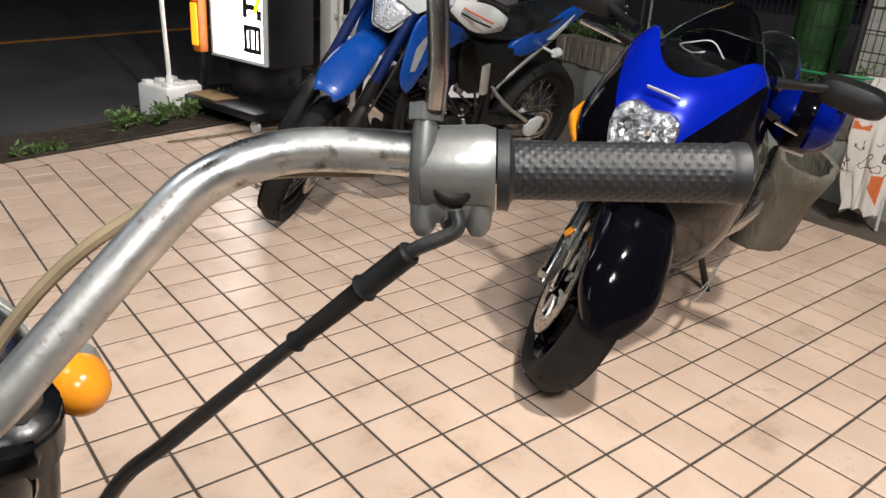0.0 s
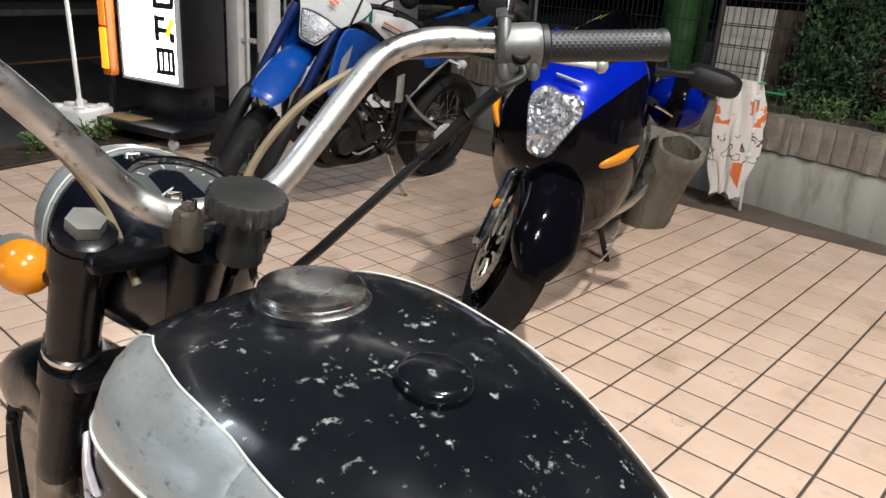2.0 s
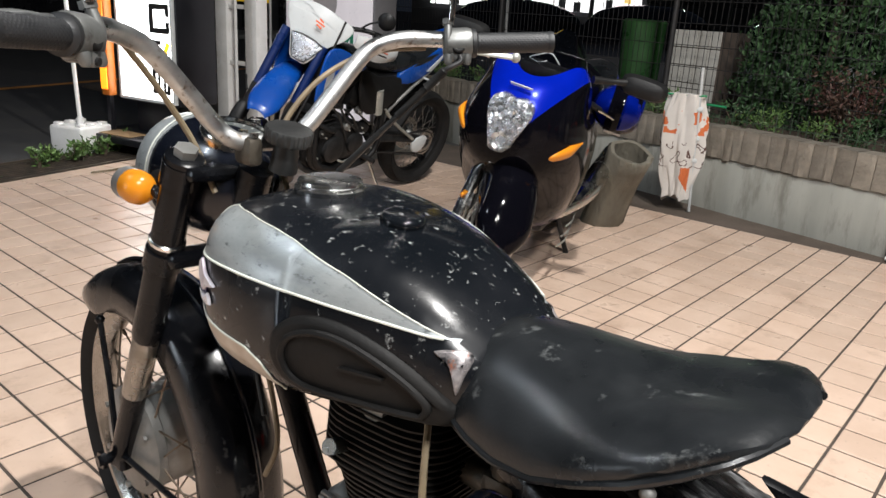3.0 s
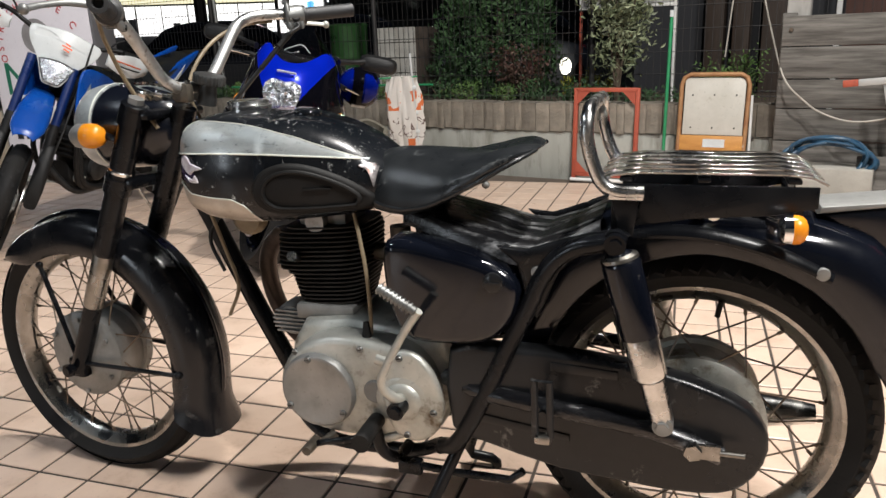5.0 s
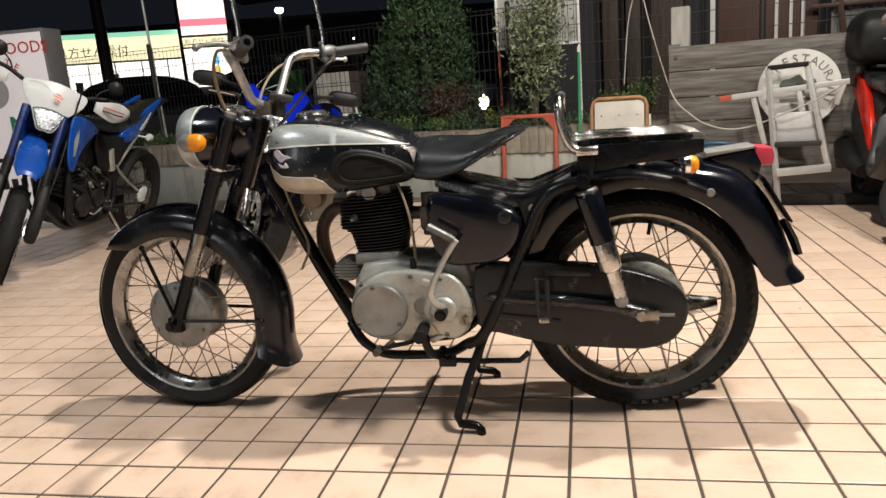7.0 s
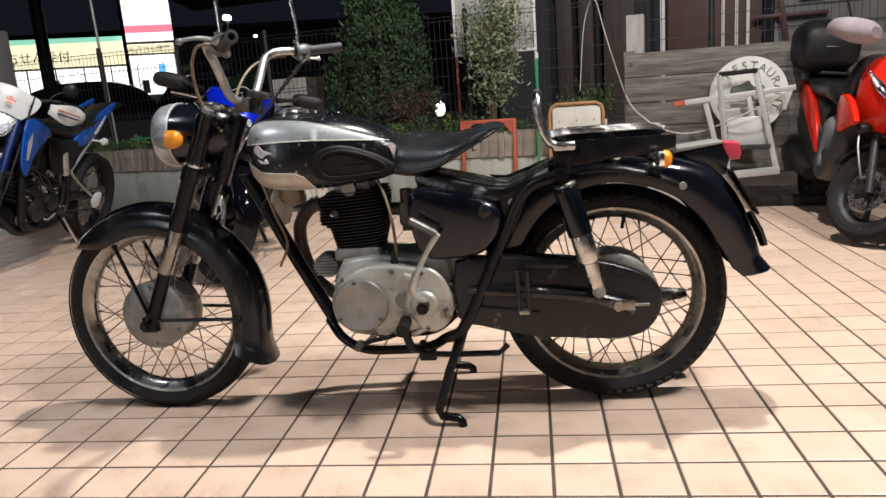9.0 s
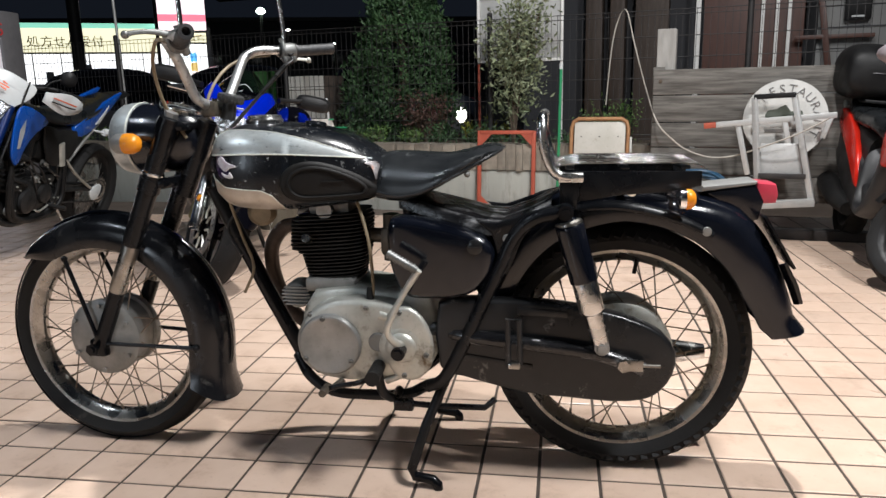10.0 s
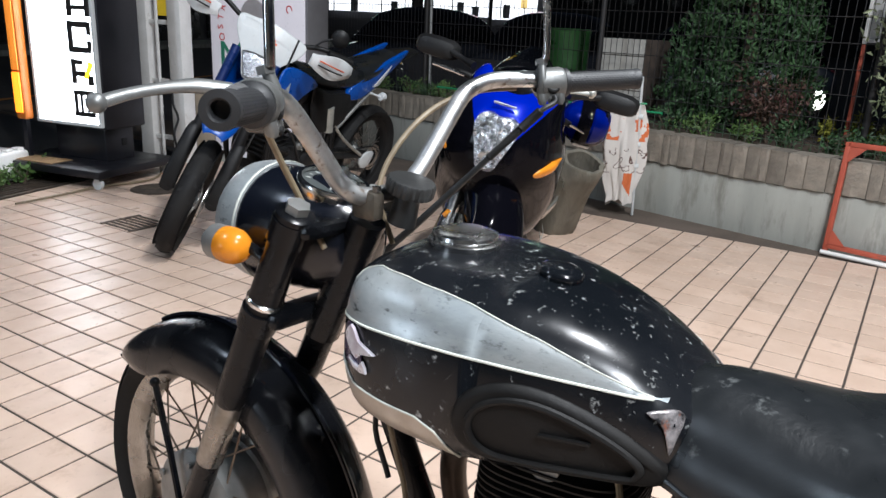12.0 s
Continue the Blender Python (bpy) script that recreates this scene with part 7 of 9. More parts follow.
    part("chain", tube(B(), [(-0.085, -0.02, 0.44), (-0.085, -0.40, 0.40), (-0.085, -0.70, 0.39), (-0.085, -0.79, 0.315), (-0.085, -0.70, 0.245), (-0.085, -0.3, 0.30), (-0.085, -0.02, 0.34)], 0.006, 6, 4, True), M_engine, bike)
    part("sprocket", lathe(B(), [(-0.003, 0.05), (-0.003, 0.085), (0.003, 0.085), (0.003, 0.05), (-0.003, 0.05)], Matrix.Translation((-0.085, -0.71, 0.315)) @ Matrix.Rotation(radians(90), 4, "Y"), 36), M_disc, bike)
    part("side_rail", tube(B(), [(-0.12, -0.10, 0.66), (-0.115, -0.30, 0.50), (-0.10, -0.55, 0.36)], 0.010, 8, 3), M_alu, bike)
    part("brake_line", tube(B(), [(-0.10, 0.66, 0.34), (-0.13, 0.53, 0.62), (-0.13, 0.38, 0.92), (-0.15, 0.33, 1.10)], 0.005, 6, 4), M_cable_black, bike)
    part("radiator", box(B(), (0, 0.36, 0.72), (0.26, 0.03, 0.26), pose(0, 0, 0, 12, 0, 0), 0.008), M_plasticblack, bike)
    bm = slab(B(), [(-0.55, 0.335), (-0.64, 0.37), (-0.70, 0.35), (-0.66, 0.27), (-0.58, 0.27)], -0.105, -0.09, 0.004, 2, n=2)
    part("chain_guide", bm, M_plasticwhite, bike)
    bm = tube(B(), [(-0.12, -0.12, 0.30), (-0.17, -0.17, 0.17), (-0.225, -0.22, 0.065), (-0.250, -0.225, 0.068)], 0.0095, 10)
    part("side_stand", bm, M_chrome, bike, "bare steel side stand")
    return bike


trail_bike()


# ---- red scooter ----
def scooter():
    sc = thing("scooter", pose(2.42, -2.15, 0, 0, 0, 84) @ pose(0, 0, 0, 0, -7, 0), "red and grey scooter with black top box and pale handlebar mitts", "scooter")
    fx = turned((0, 0.52, 0.62), 26, 40)
    w, ax = cast_wheel("front_wheel", 0.64, 0.245, 0.095, 0.165, 5, M_engine, fx, sc)
    disc(0.64, 0.245, 0.06, 0.10, fx, w, M_engine)
    cast_wheel("rear_wheel", -0.62, 0.235, 0.105, 0.155, 5, M_engine, same, sc)
    for s in (-1, 1):
        part("fork_leg", fx(tube(B(), [(s * 0.075, 0.66, 0.235), (s * 0.07, 0.58, 0.45), (s * 0.05, 0.52, 0.62)], 0.019, 10)), M_plasticgrey, sc)
    secs = [(a, arch(0.065, 0.235, 0.275)) for a in np.linspace(50, 160, 16)]
    part("front_mudguard", fx(fender(secs, 0.64, 0.245)), M_plasticblack, sc)
    bm = shell(finer([(0.76, 0.64, 0.70, 0.04), (0.72, 0.60, 0.79, 0.095), (0.64, 0.55, 0.87, 0.135), (0.54, 0.53, 0.92, 0.155), (0.45, 0.54, 0.91, 0.145), (0.40, 0.56, 0.88, 0.12)], 3), 28, 0.8)
    part("front_cowl", bm, M_red, sc, "glossy red front cowl", 50)
    for s in (-1, 1):
        bm = tube(B(), [(s * 0.05, 0.770, 0.68), (s * 0.105, 0.725, 0.75), (s * 0.150, 0.63, 0.83)], [0.012, 0.042, 0.012], 14, 5, flat=0.45)
        part("headlamp", bm, M_clear, sc, "swept clear headlamp").visible_shadow = False
        bm = tube(B(), [(s * 0.053, 0.755, 0.68), (s * 0.103, 0.712, 0.75), (s * 0.144, 0.62, 0.825)], [0.010, 0.04, 0.010], 14, 5, flat=0.45)
        part("headlamp_bowl", bm, M_reflector, sc)
        bm = slab(B(), [(0.70, 0.60), (0.56, 0.70), (0.42, 0.72), (0.39, 0.64), (0.43, 0.53), (0.52, 0.55), (0.60, 0.57)], s * 0.17, s * 0.205, 0.012, 2, n=2)
        part("cowl_wing", bm, M_red, sc, "", 50)
        bm = slab(B(), [(-0.08, 0.37), (-0.15, 0.52), (-0.28, 0.65), (-0.50, 0.75), (-0.72, 0.78), (-0.68, 0.68), (-0.42, 0.55), (-0.22, 0.44)], s * 0.122, s * 0.158, 0.012, 2, n=2)
        part("side_panel", bm, M_red, sc, "glossy red side panel", 50)
        bm = slab(B(), [(0.42, 0.50), (0.36, 0.30), (0.10, 0.24), (-0.25, 0.26), (-0.45, 0.36), (-0.72, 0.52), (-0.72, 0.74), (-0.40, 0.72), (-0.12, 0.50), (0.10, 0.36), (0.28, 0.42)], s * 0.092, s * 0.142, 0.02, 2, n=2)
        part("lower_panel", bm, M_plasticgrey, sc, "dark grey lower body panel", 50)
        bm = shell(finer([(0.50, 1.00, 1.06, 0.05), (0.46, 0.97, 1.09, 0.085), (0.36, 0.96, 1.10, 0.10), (0.26, 0.98, 1.09, 0.09), (0.20, 1.0, 1.06, 0.05)], 3), 18, 0.8)
        bmesh.ops.scale(bm, vec=(0.8, 0.85, 0.8), space=Matrix.Translation((0, -0.35, -1.03)), verts=bm.verts)
        bmesh.ops.translate(bm, vec=(s * 0.28, 0, -0.085), verts=bm.verts)
        fx(bm)
        part("mitt", bm, M_mitt, sc, "pale padded handlebar mitt")
        part("mirror_stem", tube(B(), [(s * 0.2, 0.40, 1.06), (s * 0.25, 0.38, 1.22)], 0.006, 8), M_plasticblack, sc)
        part("mirror", shell([(0.40, 1.22, 1.28, 0.05), (0.385, 1.21, 1.30, 0.065), (0.37, 1.215, 1.295, 0.06)], 18, 0.7), M_plasticblack, sc)
        part("grab_rail", tube(B(), [(s * 0.14, -0.64, 0.78), (s * 0.15, -0.70, 0.83), (s * 0.11, -0.82, 0.84)], 0.016, 10, 4), M_alu, sc)
    bm = shell(finer([(0.44, 0.42, 0.92, 0.17), (0.38, 0.32, 0.90, 0.19), (0.34, 0.28, 0.60, 0.19), (0.2, 0.24, 0.33, 0.19), (0.05, 0.24, 0.33, 0.18), (-0.05, 0.24, 0.60, 0.15)], 3), 24, 0.6)
    part("leg_shield", bm, M_plasticgrey, sc)
    bm = shell(finer([(0.02, 0.60, 0.74, 0.09), (-0.08, 0.66, 0.775, 0.135), (-0.3, 0.68, 0.785, 0.15), (-0.45, 0.70, 0.80, 0.15), (-0.62, 0.76, 0.85, 0.13), (-0.74, 0.79, 0.85, 0.08)], 3), 24, 0.65)
    part("seat", bm, M_vinyl, sc, "black scooter seat")
    bm = shell(finer([(-0.10, 0.40, 0.66, 0.12), (-0.4, 0.45, 0.74, 0.15), (-0.75, 0.62, 0.80, 0.10)], 3), 18, 0.7)
    part("body", bm, M_plasticblack, sc)
    part("engine", tube(B(), [(-0.10, -0.05, 0.30), (-0.11, -0.35, 0.30), (-0.11, -0.62, 0.26)], [0.07, 0.09, 0.08], 14, 3), M_plasticblack, sc)
    part("silencer", tube(B(), [(0.14, -0.15, 0.24), (0.15, -0.4, 0.28), (0.15, -0.85, 0.36)], [0.04, 0.065, 0.06], 14, 3), M_plasticblack, sc)
    part("brake_hose", tube(B(), [(0.08, 0.52, 0.62), (0.14, 0.60, 0.52), (0.13, 0.66, 0.38), (0.08, 0.60, 0.28)], 0.0045, 6, 5), M_alu, sc)
    part("indicator", ball(B(), (0.12, 0.60, 0.56), (0.035, 0.03, 0.028)), M_plasticblack, sc)
    bm = shell(finer([(-0.38, 0.90, 1.04, 0.10), (-0.41, 0.86, 1.10, 0.16), (-0.52, 0.835, 1.145, 0.178), (-0.68, 0.835, 1.145, 0.178), (-0.79, 0.86, 1.09, 0.155), (-0.82, 0.90, 1.04, 0.10)], 3), 28, 0.62)
    bmesh.ops.translate(bm, vec=(0.070, 0, 0), verts=bm.verts)
    tbx = part("top_box", bm, M_plasticblack, sc, "rounded black top box", 50)
    part("seam", tube(B(), [(0.070 + 0.180 * math.cos(a), -0.60 + 0.222 * math.sin(a), 0.98) for a in np.linspace(0, 2 * math.pi, 36, endpoint=False)], 0.005, 6, 0, True), M_plasticgrey, tbx)
    part("carrier", box(B(), (0, -0.58, 0.826), (0.22, 0.34, 0.02), None, 0.006), M_plasticblack, sc)
    return sc


scooter()

# ---- things along the planter wall ----
def wl(c, y, z):
    """Wall-frame place of a point on the line x = c + 0.22 y."""
    u = (c - 3.89) / 1.024
    return Vector((u, (y + 0.215 * u) / 0.977, z))


def leaves(bm, centre, n, spread, size, rnd, flat=0.6, up=0.2):
    """Small folded leaf blades round a centre."""
    for _ in range(n):
        p = Vector(centre) + Vector((rnd.gauss(0, spread[0]), rnd.gauss(0, spread[1]), rnd.gauss(0, spread[2])))
        d = Vector((rnd.uniform(-1, 1), rnd.uniform(-1, 1), rnd.uniform(-0.6, 1) + up)).normalized()
        s = d.cross(Vector((rnd.uniform(-1, 1), rnd.uniform(-1, 1), rnd.uniform(-1, 1)))).normalized()
        k = size * rnd.uniform(0.6, 1.3)
        n_ = d.cross(s) * k * 0.12
        a, b, c, e = p, p + d * k * 0.5 + s * k * flat * 0.5 + n_, p + d * k, p + d * k * 0.5 - s * k * flat * 0.5 + n_
        bm.faces.new([bm.verts.new(q) for q in (a, b, c)])
        bm.faces.new([bm.verts.new(q) for q in (a, c, e)])


def flatpart(name, bm, mat, parent, label=""):
    """Leaves: no normals worked over."""
    me = bpy.data.meshes.new(name)
    bm.to_mesh(me)
    bm.free()
    me.materials.append(mat)
    ob = new(name, me)
    ob.parent = parent
    if label:
        ob["label"] = label
    return ob


def conifer(m, height, radius, rnd):
    t = thing("conifer", m, "dense dark green conical conifer behind the wire fence", "tree")
    part("trunk", tube(B(), [(0, 0, 0), (0.01, 0, height * 0.5), (0, 0.01, height * 0.97)], [0.05, 0.03, 0.006], 8), M_bark, t)
    for k in range(16):
        a, z = rnd.uniform(0, 6.28), height * rnd.uniform(0.05, 0.8)
        r = radius * (1 - z / height) * 0.8
        part("limb", tube(B(), [(0, 0, z), (r * 0.6 * math.cos(a), r * 0.6 * math.sin(a), z + 0.07), (r * math.cos(a), r * math.sin(a), z + 0.2)], [0.012, 0.008, 0.003], 5), M_bark, t)
    bm = B()
    for k in range(1500):
        h = rnd.uniform(0.0, 1.0) ** 1.25
        env = radius * (min(1, 0.62 + 2.2 * h) * (1 - h) ** 0.80 + 0.02)
        a = rnd.uniform(0, 6.28)
        env *= 1 + 0.13 * math.sin(3 * a + 9 * h) + 0.08 * math.sin(7 * a - 14 * h)
        r = env * rnd.uniform(0.70, 1.04)
        leaves(bm, (r * math.cos(a), r * math.sin(a), 0.05 + h * (height - 0.08)), 14, (0.028, 0.028, 0.036), 0.052, rnd, 0.46, 0.45)
    c = flatpart("crown", bm, M_leaf, t, "dark green scale foliage")
    c["kind"] = "stuff"
    return t


def bush(name, m, size, n, mat, label, leaf, rnd, stems=7, flat=0.5, dens=9):
    t = thing(name, m, label, "shrub")
    tips = []
    for k in range(stems):
        a = rnd.uniform(0, 6.28)
        q = Vector((size[0] * 0.6 * math.cos(a) * rnd.uniform(0.2, 1), size[1] * 0.6 * math.sin(a) * rnd.uniform(0.2, 1), size[2] * rnd.uniform(0.6, 1.0)))
        part("stem", tube(B(), [(0, 0, 0), (q.x * 0.3, q.y * 0.3, q.z * 0.5), q], [0.009, 0.006, 0.002], 5, 3), M_bark, t)
        tips.append(q)
    bm = B()
    for k in range(n):
        q = rnd.choice(tips) * rnd.uniform(0.35, 1.05)
        leaves(bm, q, dens, (size[0] * 0.16, size[1] * 0.16, size[2] * 0.08), leaf, rnd, flat)
    c = flatpart("foliage", bm, mat, t)
    c["kind"] = "stuff"
    return t


RND = random.Random(11)
conifer(WALL @ Matrix.Translation(wl(5.15, 1.02, 0.42)), 2.15, 0.62, RND)
bush("olive_shrub", WALL @ Matrix.Translation(wl(4.36, -0.10, 0.45)), (0.36, 0.46, 1.18), 330, M_leaf3, "loose grey-green shrub growing in the planter", 0.052, RND, 9, 0.42, 8)
bush("red_shrub", WALL @ Matrix.Translation(wl(4.62, 0.70, 0.45)), (0.32, 0.42, 0.46), 120, M_leaf_red, "low dark red shrub in the planter", 0.035, RND, 7)
bush("green_shrub", WALL @ Matrix.Translation(wl(4.30, -0.86, 0.42)), (0.26, 0.36, 0.42), 130, M_leaf2, "bright green fine-leaved shrub by the boards", 0.03, RND, 9, 0.35, 10)
for k, y in enumerate(np.arange(-0.55, 4.6, 0.27)):
    bush("border_plant", WALL @ Matrix.Translation(wl(4.17 + 0.1 * (k % 3), float(y), 0.45)), (0.22, 0.24, RND.uniform(0.13, 0.24)), 34, RND.choice((M_leaf2, M_leaf2, M_leaf)), "low leafy border plant behind the stone edge", 0.032, RND, 6, 0.4, 8)
for k in range(3):
    bush("yellow_plant", WALL @ Matrix.Translation(wl(4.95, 0.36 - 0.16 * k, 0.45)), (0.14, 0.14, 0.24), 30, surf("yellow_leaf", (0.32, 0.30, 0.03), (0.22, 0.24, 0.03), 0.5, 0, 5, 40, 0, island=0.4), "yellow-green lit plant by the garden lamp", 0.03, RND, 5)

# small glowing garden lamp
gl = thing("garden_lamp", pose(6.785, 0.651, -0.04), "round glowing garden lamp among plants", "garden lamp")
part("stake", rod(B(), (0, 0, 0), (0, 0, 0.60), 0.016), M_iron, gl)
part("globe", ball(B(), (0, 0, 0.690), (0.062, 0.062, 0.088)), glow("lamp_white", (1.0, 0.95, 0.82), 4.0), gl)

# red steel frame leaning on the wall
M_redframe = surf("red_oxide_paint", (0.42, 0.085, 0.045), (0.34, 0.07, 0.04), 0.6, 0.1, 8, 70, 0.3, dirt=(0.16, 0.07, 0.045), dirt_amt=0.2, dirt_scale=12)
p0 = wl(3.83, 0.14, 0)
rf = thing("steel_stand", WALL @ Matrix.Translation(p0) @ pose(0, 0, 0, 0, 4, 0), "red oxide steel frame with corner gussets leaning on the planter", "steel frame")
W_, H_ = 0.425, 0.635
for nm, a, b in (("post", (0, 0, 0), (0, 0, H_)), ("post", (0, -W_, 0), (0, -W_, H_)), ("rail", (0, 0.0, H_ - 0.012), (0, -W_, H_ - 0.012)), ("rail", (0, 0, 0.05), (0, -W_, 0.05))):
    a, b = Vector(a), Vector(b)
    c, d = (a + b) / 2, b - a
    part(nm, box(B(), c, (0.024, max(0.028, abs(d.y)), max(0.028, abs(d.z))), None, 0.003), M_redframe, rf)
for y, z, sy, sz in ((-0.014, H_ - 0.026, -1, -1), (-W_ + 0.014, H_ - 0.026, 1, -1), (-0.014, 0.064, -1, 1), (-W_ + 0.014, 0.064, 1, 1)):
    part("gusset", slab(B(), [(y, z), (y + sy * 0.085, z), (y, z + sz * 0.085)], -0.016, -0.013), M_redframe, rf)

# green pole and pale pole on the ground
M_green = surf("green_coated_pole", (0.03, 0.26, 0.11), (0.02, 0.20, 0.08), 0.4, 0, 10, 80, 0.05)
p0 = wl(3.80, -0.455, 0)
gp_ = thing("garden_stake", WALL @ Matrix.Translation(p0) @ pose(0, 0, 0, 1.2, 0, 0), "tall green plastic-coated garden stake with white cap", "garden stake")
part("pole", rod(B(), (0, 0, 0), (0, 0, 1.08), 0.011), M_green, gp_)
part("cap", rod(B(), (0, 0, 1.07), (0, 0, 1.11), 0.014), M_plasticwhite, gp_)
solo("lying_pole", rod(B(), (3.84, 0.16, 0.014), (3.66, -0.95, 0.014), 0.013), M_white_paint, "pale round pole lying on the ground by the wall", "pole")
part_ = thing("support_stake", WALL @ Matrix.Translation(wl(3.95, 2.1, 0)), "thin green stake lying level along the planter top", "garden stake")
part("pole", rod(B(), (-0.1, -0.9, 0.66), (-0.1, 1.2, 0.64), 0.008), M_green, part_)

# folded board with rusty tube frame
M_rust = surf("rusty_tube", (0.40, 0.22, 0.10), (0.28, 0.13, 0.06), 0.6, 0.3, 10, 80, 0.4, dirt=(0.55, 0.5, 0.42), dirt_amt=0.2, dirt_scale=14)
M_panel = surf("dirty_white_panel", (0.52, 0.50, 0.45), (0.43, 0.41, 0.36), 0.6, 0, 4, 60, 0.1, dirt=(0.26, 0.21, 0.15), dirt_amt=0.25, dirt_scale=6)
M_orangewood = surf("orange_band", (0.55, 0.27, 0.07), (0.45, 0.2, 0.05), 0.5, 0, 5, 60, 0.1, stretch=(1, 1, 6))
p0 = wl(3.74, -0.735, 0)
fb = thing("folding_board", WALL @ Matrix.Translation(p0) @ pose(0, 0, 0, 0, 7, 0), "folding sign board in a rusty round-cornered tube frame", "sign board")
for off, r, mt in ((0.0, 0.014, M_rust), (0.045, 0.011, M_iron)):
    pts = [(off, -0.195, 0), (off, -0.200, 0.66), (off, -0.185, 0.705), (off, -0.15, 0.725), (off, 0.15, 0.725), (off, 0.185, 0.705), (off, 0.200, 0.66), (off, 0.195, 0)]
    part("tube_frame", tube(B(), pts, r, 10, 0), mt, fb)
part("panel", box(B(), (0.008, 0, 0.53), (0.008, 0.36, 0.35), None, 0.003), M_panel, fb, "stained white panel with small screws")
part("band", box(B(), (-0.004, 0, 0.305), (0.012, 0.38, 0.095), None, 0.003), M_orangewood, fb)
part("label", box(B(), (-0.012, -0.02, 0.305), (0.003, 0.13, 0.05)), M_plasticwhite, fb)
part("lower_panel", box(B(), (0.008, 0, 0.14), (0.008, 0.36, 0.22), None, 0.003), M_panel, fb)
for y in (-0.13, 0.0, 0.13):
    for z in (0.40, 0.60):
        part("screw", ball(B(), (0.003, y, z), 0.005, None, 8, 6), M_iron, fb)
part("leg", rod(B(), (0.06, -0.225, 0), (0.03, -0.215, 0.60), 0.009), M_white_paint, fb)

# hollow log
M_log = surf("grey_log", (0.17, 0.155, 0.12), (0.10, 0.09, 0.07), 0.85, 0, 6, 45, 0.8, dirt=(0.22, 0.22, 0.18), dirt_amt=0.25, dirt_scale=6, dist=0.01, stretch=(1, 1, 0.25))
lg = thing("hollow_log", pose(3.25, 1.545, 0), "weathered grey hollow log standing tilted on the tiles", "log")
bm = B()
rings = []
rl = random.Random(5)
ridge = [1 + rl.uniform(-0.05, 0.05) for _ in range(36)]
prof = [(0.0, 0.118), (0.02, 0.122), (0.12, 0.116), (0.25, 0.112), (0.38, 0.116), (0.455, 0.120), (0.465, 0.112), (0.462, 0.092), (0.36, 0.088), (0.16, 0.085)]
for z, r in prof:
    rings.append([Vector((r * ridge[k] * math.cos(2 * math.pi * k / 36) - 0.33 * z, r * ridge[k] * math.sin(2 * math.pi * k / 36) - 0.45 * z, z * (1 - 0.9 * r * math.cos(2 * math.pi * k / 36 - 4.1) * (z > 0.3)) + 0.004 * math.sin(k * 0.7) * (z > 0.3))) for k in range(36)])
bridge(bm, rings)
part("bark", bm, M_log, lg, "", 50)

# rolled banner on a white pole
M_cloth = surf("white_banner_cloth", (0.68, 0.65, 0.61), (0.60, 0.57, 0.53), 0.75, 0, 5, 120, 0.3)
M_cloth_o = surf("orange_print", (0.62, 0.16, 0.05), (0.55, 0.13, 0.04), 0.75, 0, 5, 120, 0.3)
M_cloth_d = surf("dark_print", (0.12, 0.06, 0.05), (0.09, 0.05, 0.04), 0.75, 0, 5, 120, 0.3)
fl = thing("rolled_banner", pose(3.97, 1.31, 0.0, 0, 0, -69.6), "white banner with orange and dark print gathered on a white pole", "banner")
part("pole", rod(B(), (0, 0, 0), (-0.047, -0.22, 0.90), 0.009), M_plasticwhite, fl)
part("cross_rod", rod(B(), (-0.34, -0.18, 0.735), (0.0, -0.185, 0.74), 0.006), M_green, fl)
for z in (0.66, 0.48, 0.34):
    part("clip", box(B(), (-0.035 * z - 0.012, -0.244 * z, z), (0.05, 0.025, 0.028), None, 0.006), M_plasticwhite, fl)
bm = B()
rings = []
for t in np.linspace(0, 1, 150):
    z = 0.745 - 0.66 * t
    wid = 0.062 + 0.055 * math.sin(math.pi * min(1, 0.1 + t * 1.0)) + 0.01 * t
    row = []
    for k in range(200):
        a = 2 * math.pi * k / 200
        fold = 1 + 0.20 * math.sin(5 * a + 3.0 * t) + 0.12 * math.sin(9 * a - 5 * t) + 0.05 * math.sin(17 * a + 9 * t)
        row.append(Vector((-0.115 + 0.02 * t + wid * fold * math.cos(a), -0.225 * z + 0.035 * fold * math.sin(a), z + (0.018 * math.sin(3 * a + 1) + 0.012 * math.sin(7 * a)) * t)))
    rings.append(row)
bridge(bm, rings)
for f in bm.faces:
    c = f.calc_center_median()
    u, v = c.x + 0.11, c.z
    wob = noise.noise(Vector((u * 20, 0.3 + 9 * c.y, v * 15))) + 0.25 * noise.noise(Vector((u * 60, 0.3, v * 60)))
    if (0.50 < v < 0.64 and wob + 0.4 * math.sin(26 * u + 20 * v) > 0.32) or (0.12 < v < 0.29 and 0.02 < u < 0.075 and v > 0.13 + 1.6 * (0.075 - u)):
        f.material_index = 1
    elif 0.28 < v < 0.45 and abs(noise.noise(Vector((u * 26, 4.0 + 9 * c.y, v * 20))) - 0.22 + 0.2 * wob) < 0.055:
        f.material_index = 2
part("cloth", bm, [M_cloth, M_cloth_o, M_cloth_d], fl, "gathered white cloth with orange and dark print", 60)

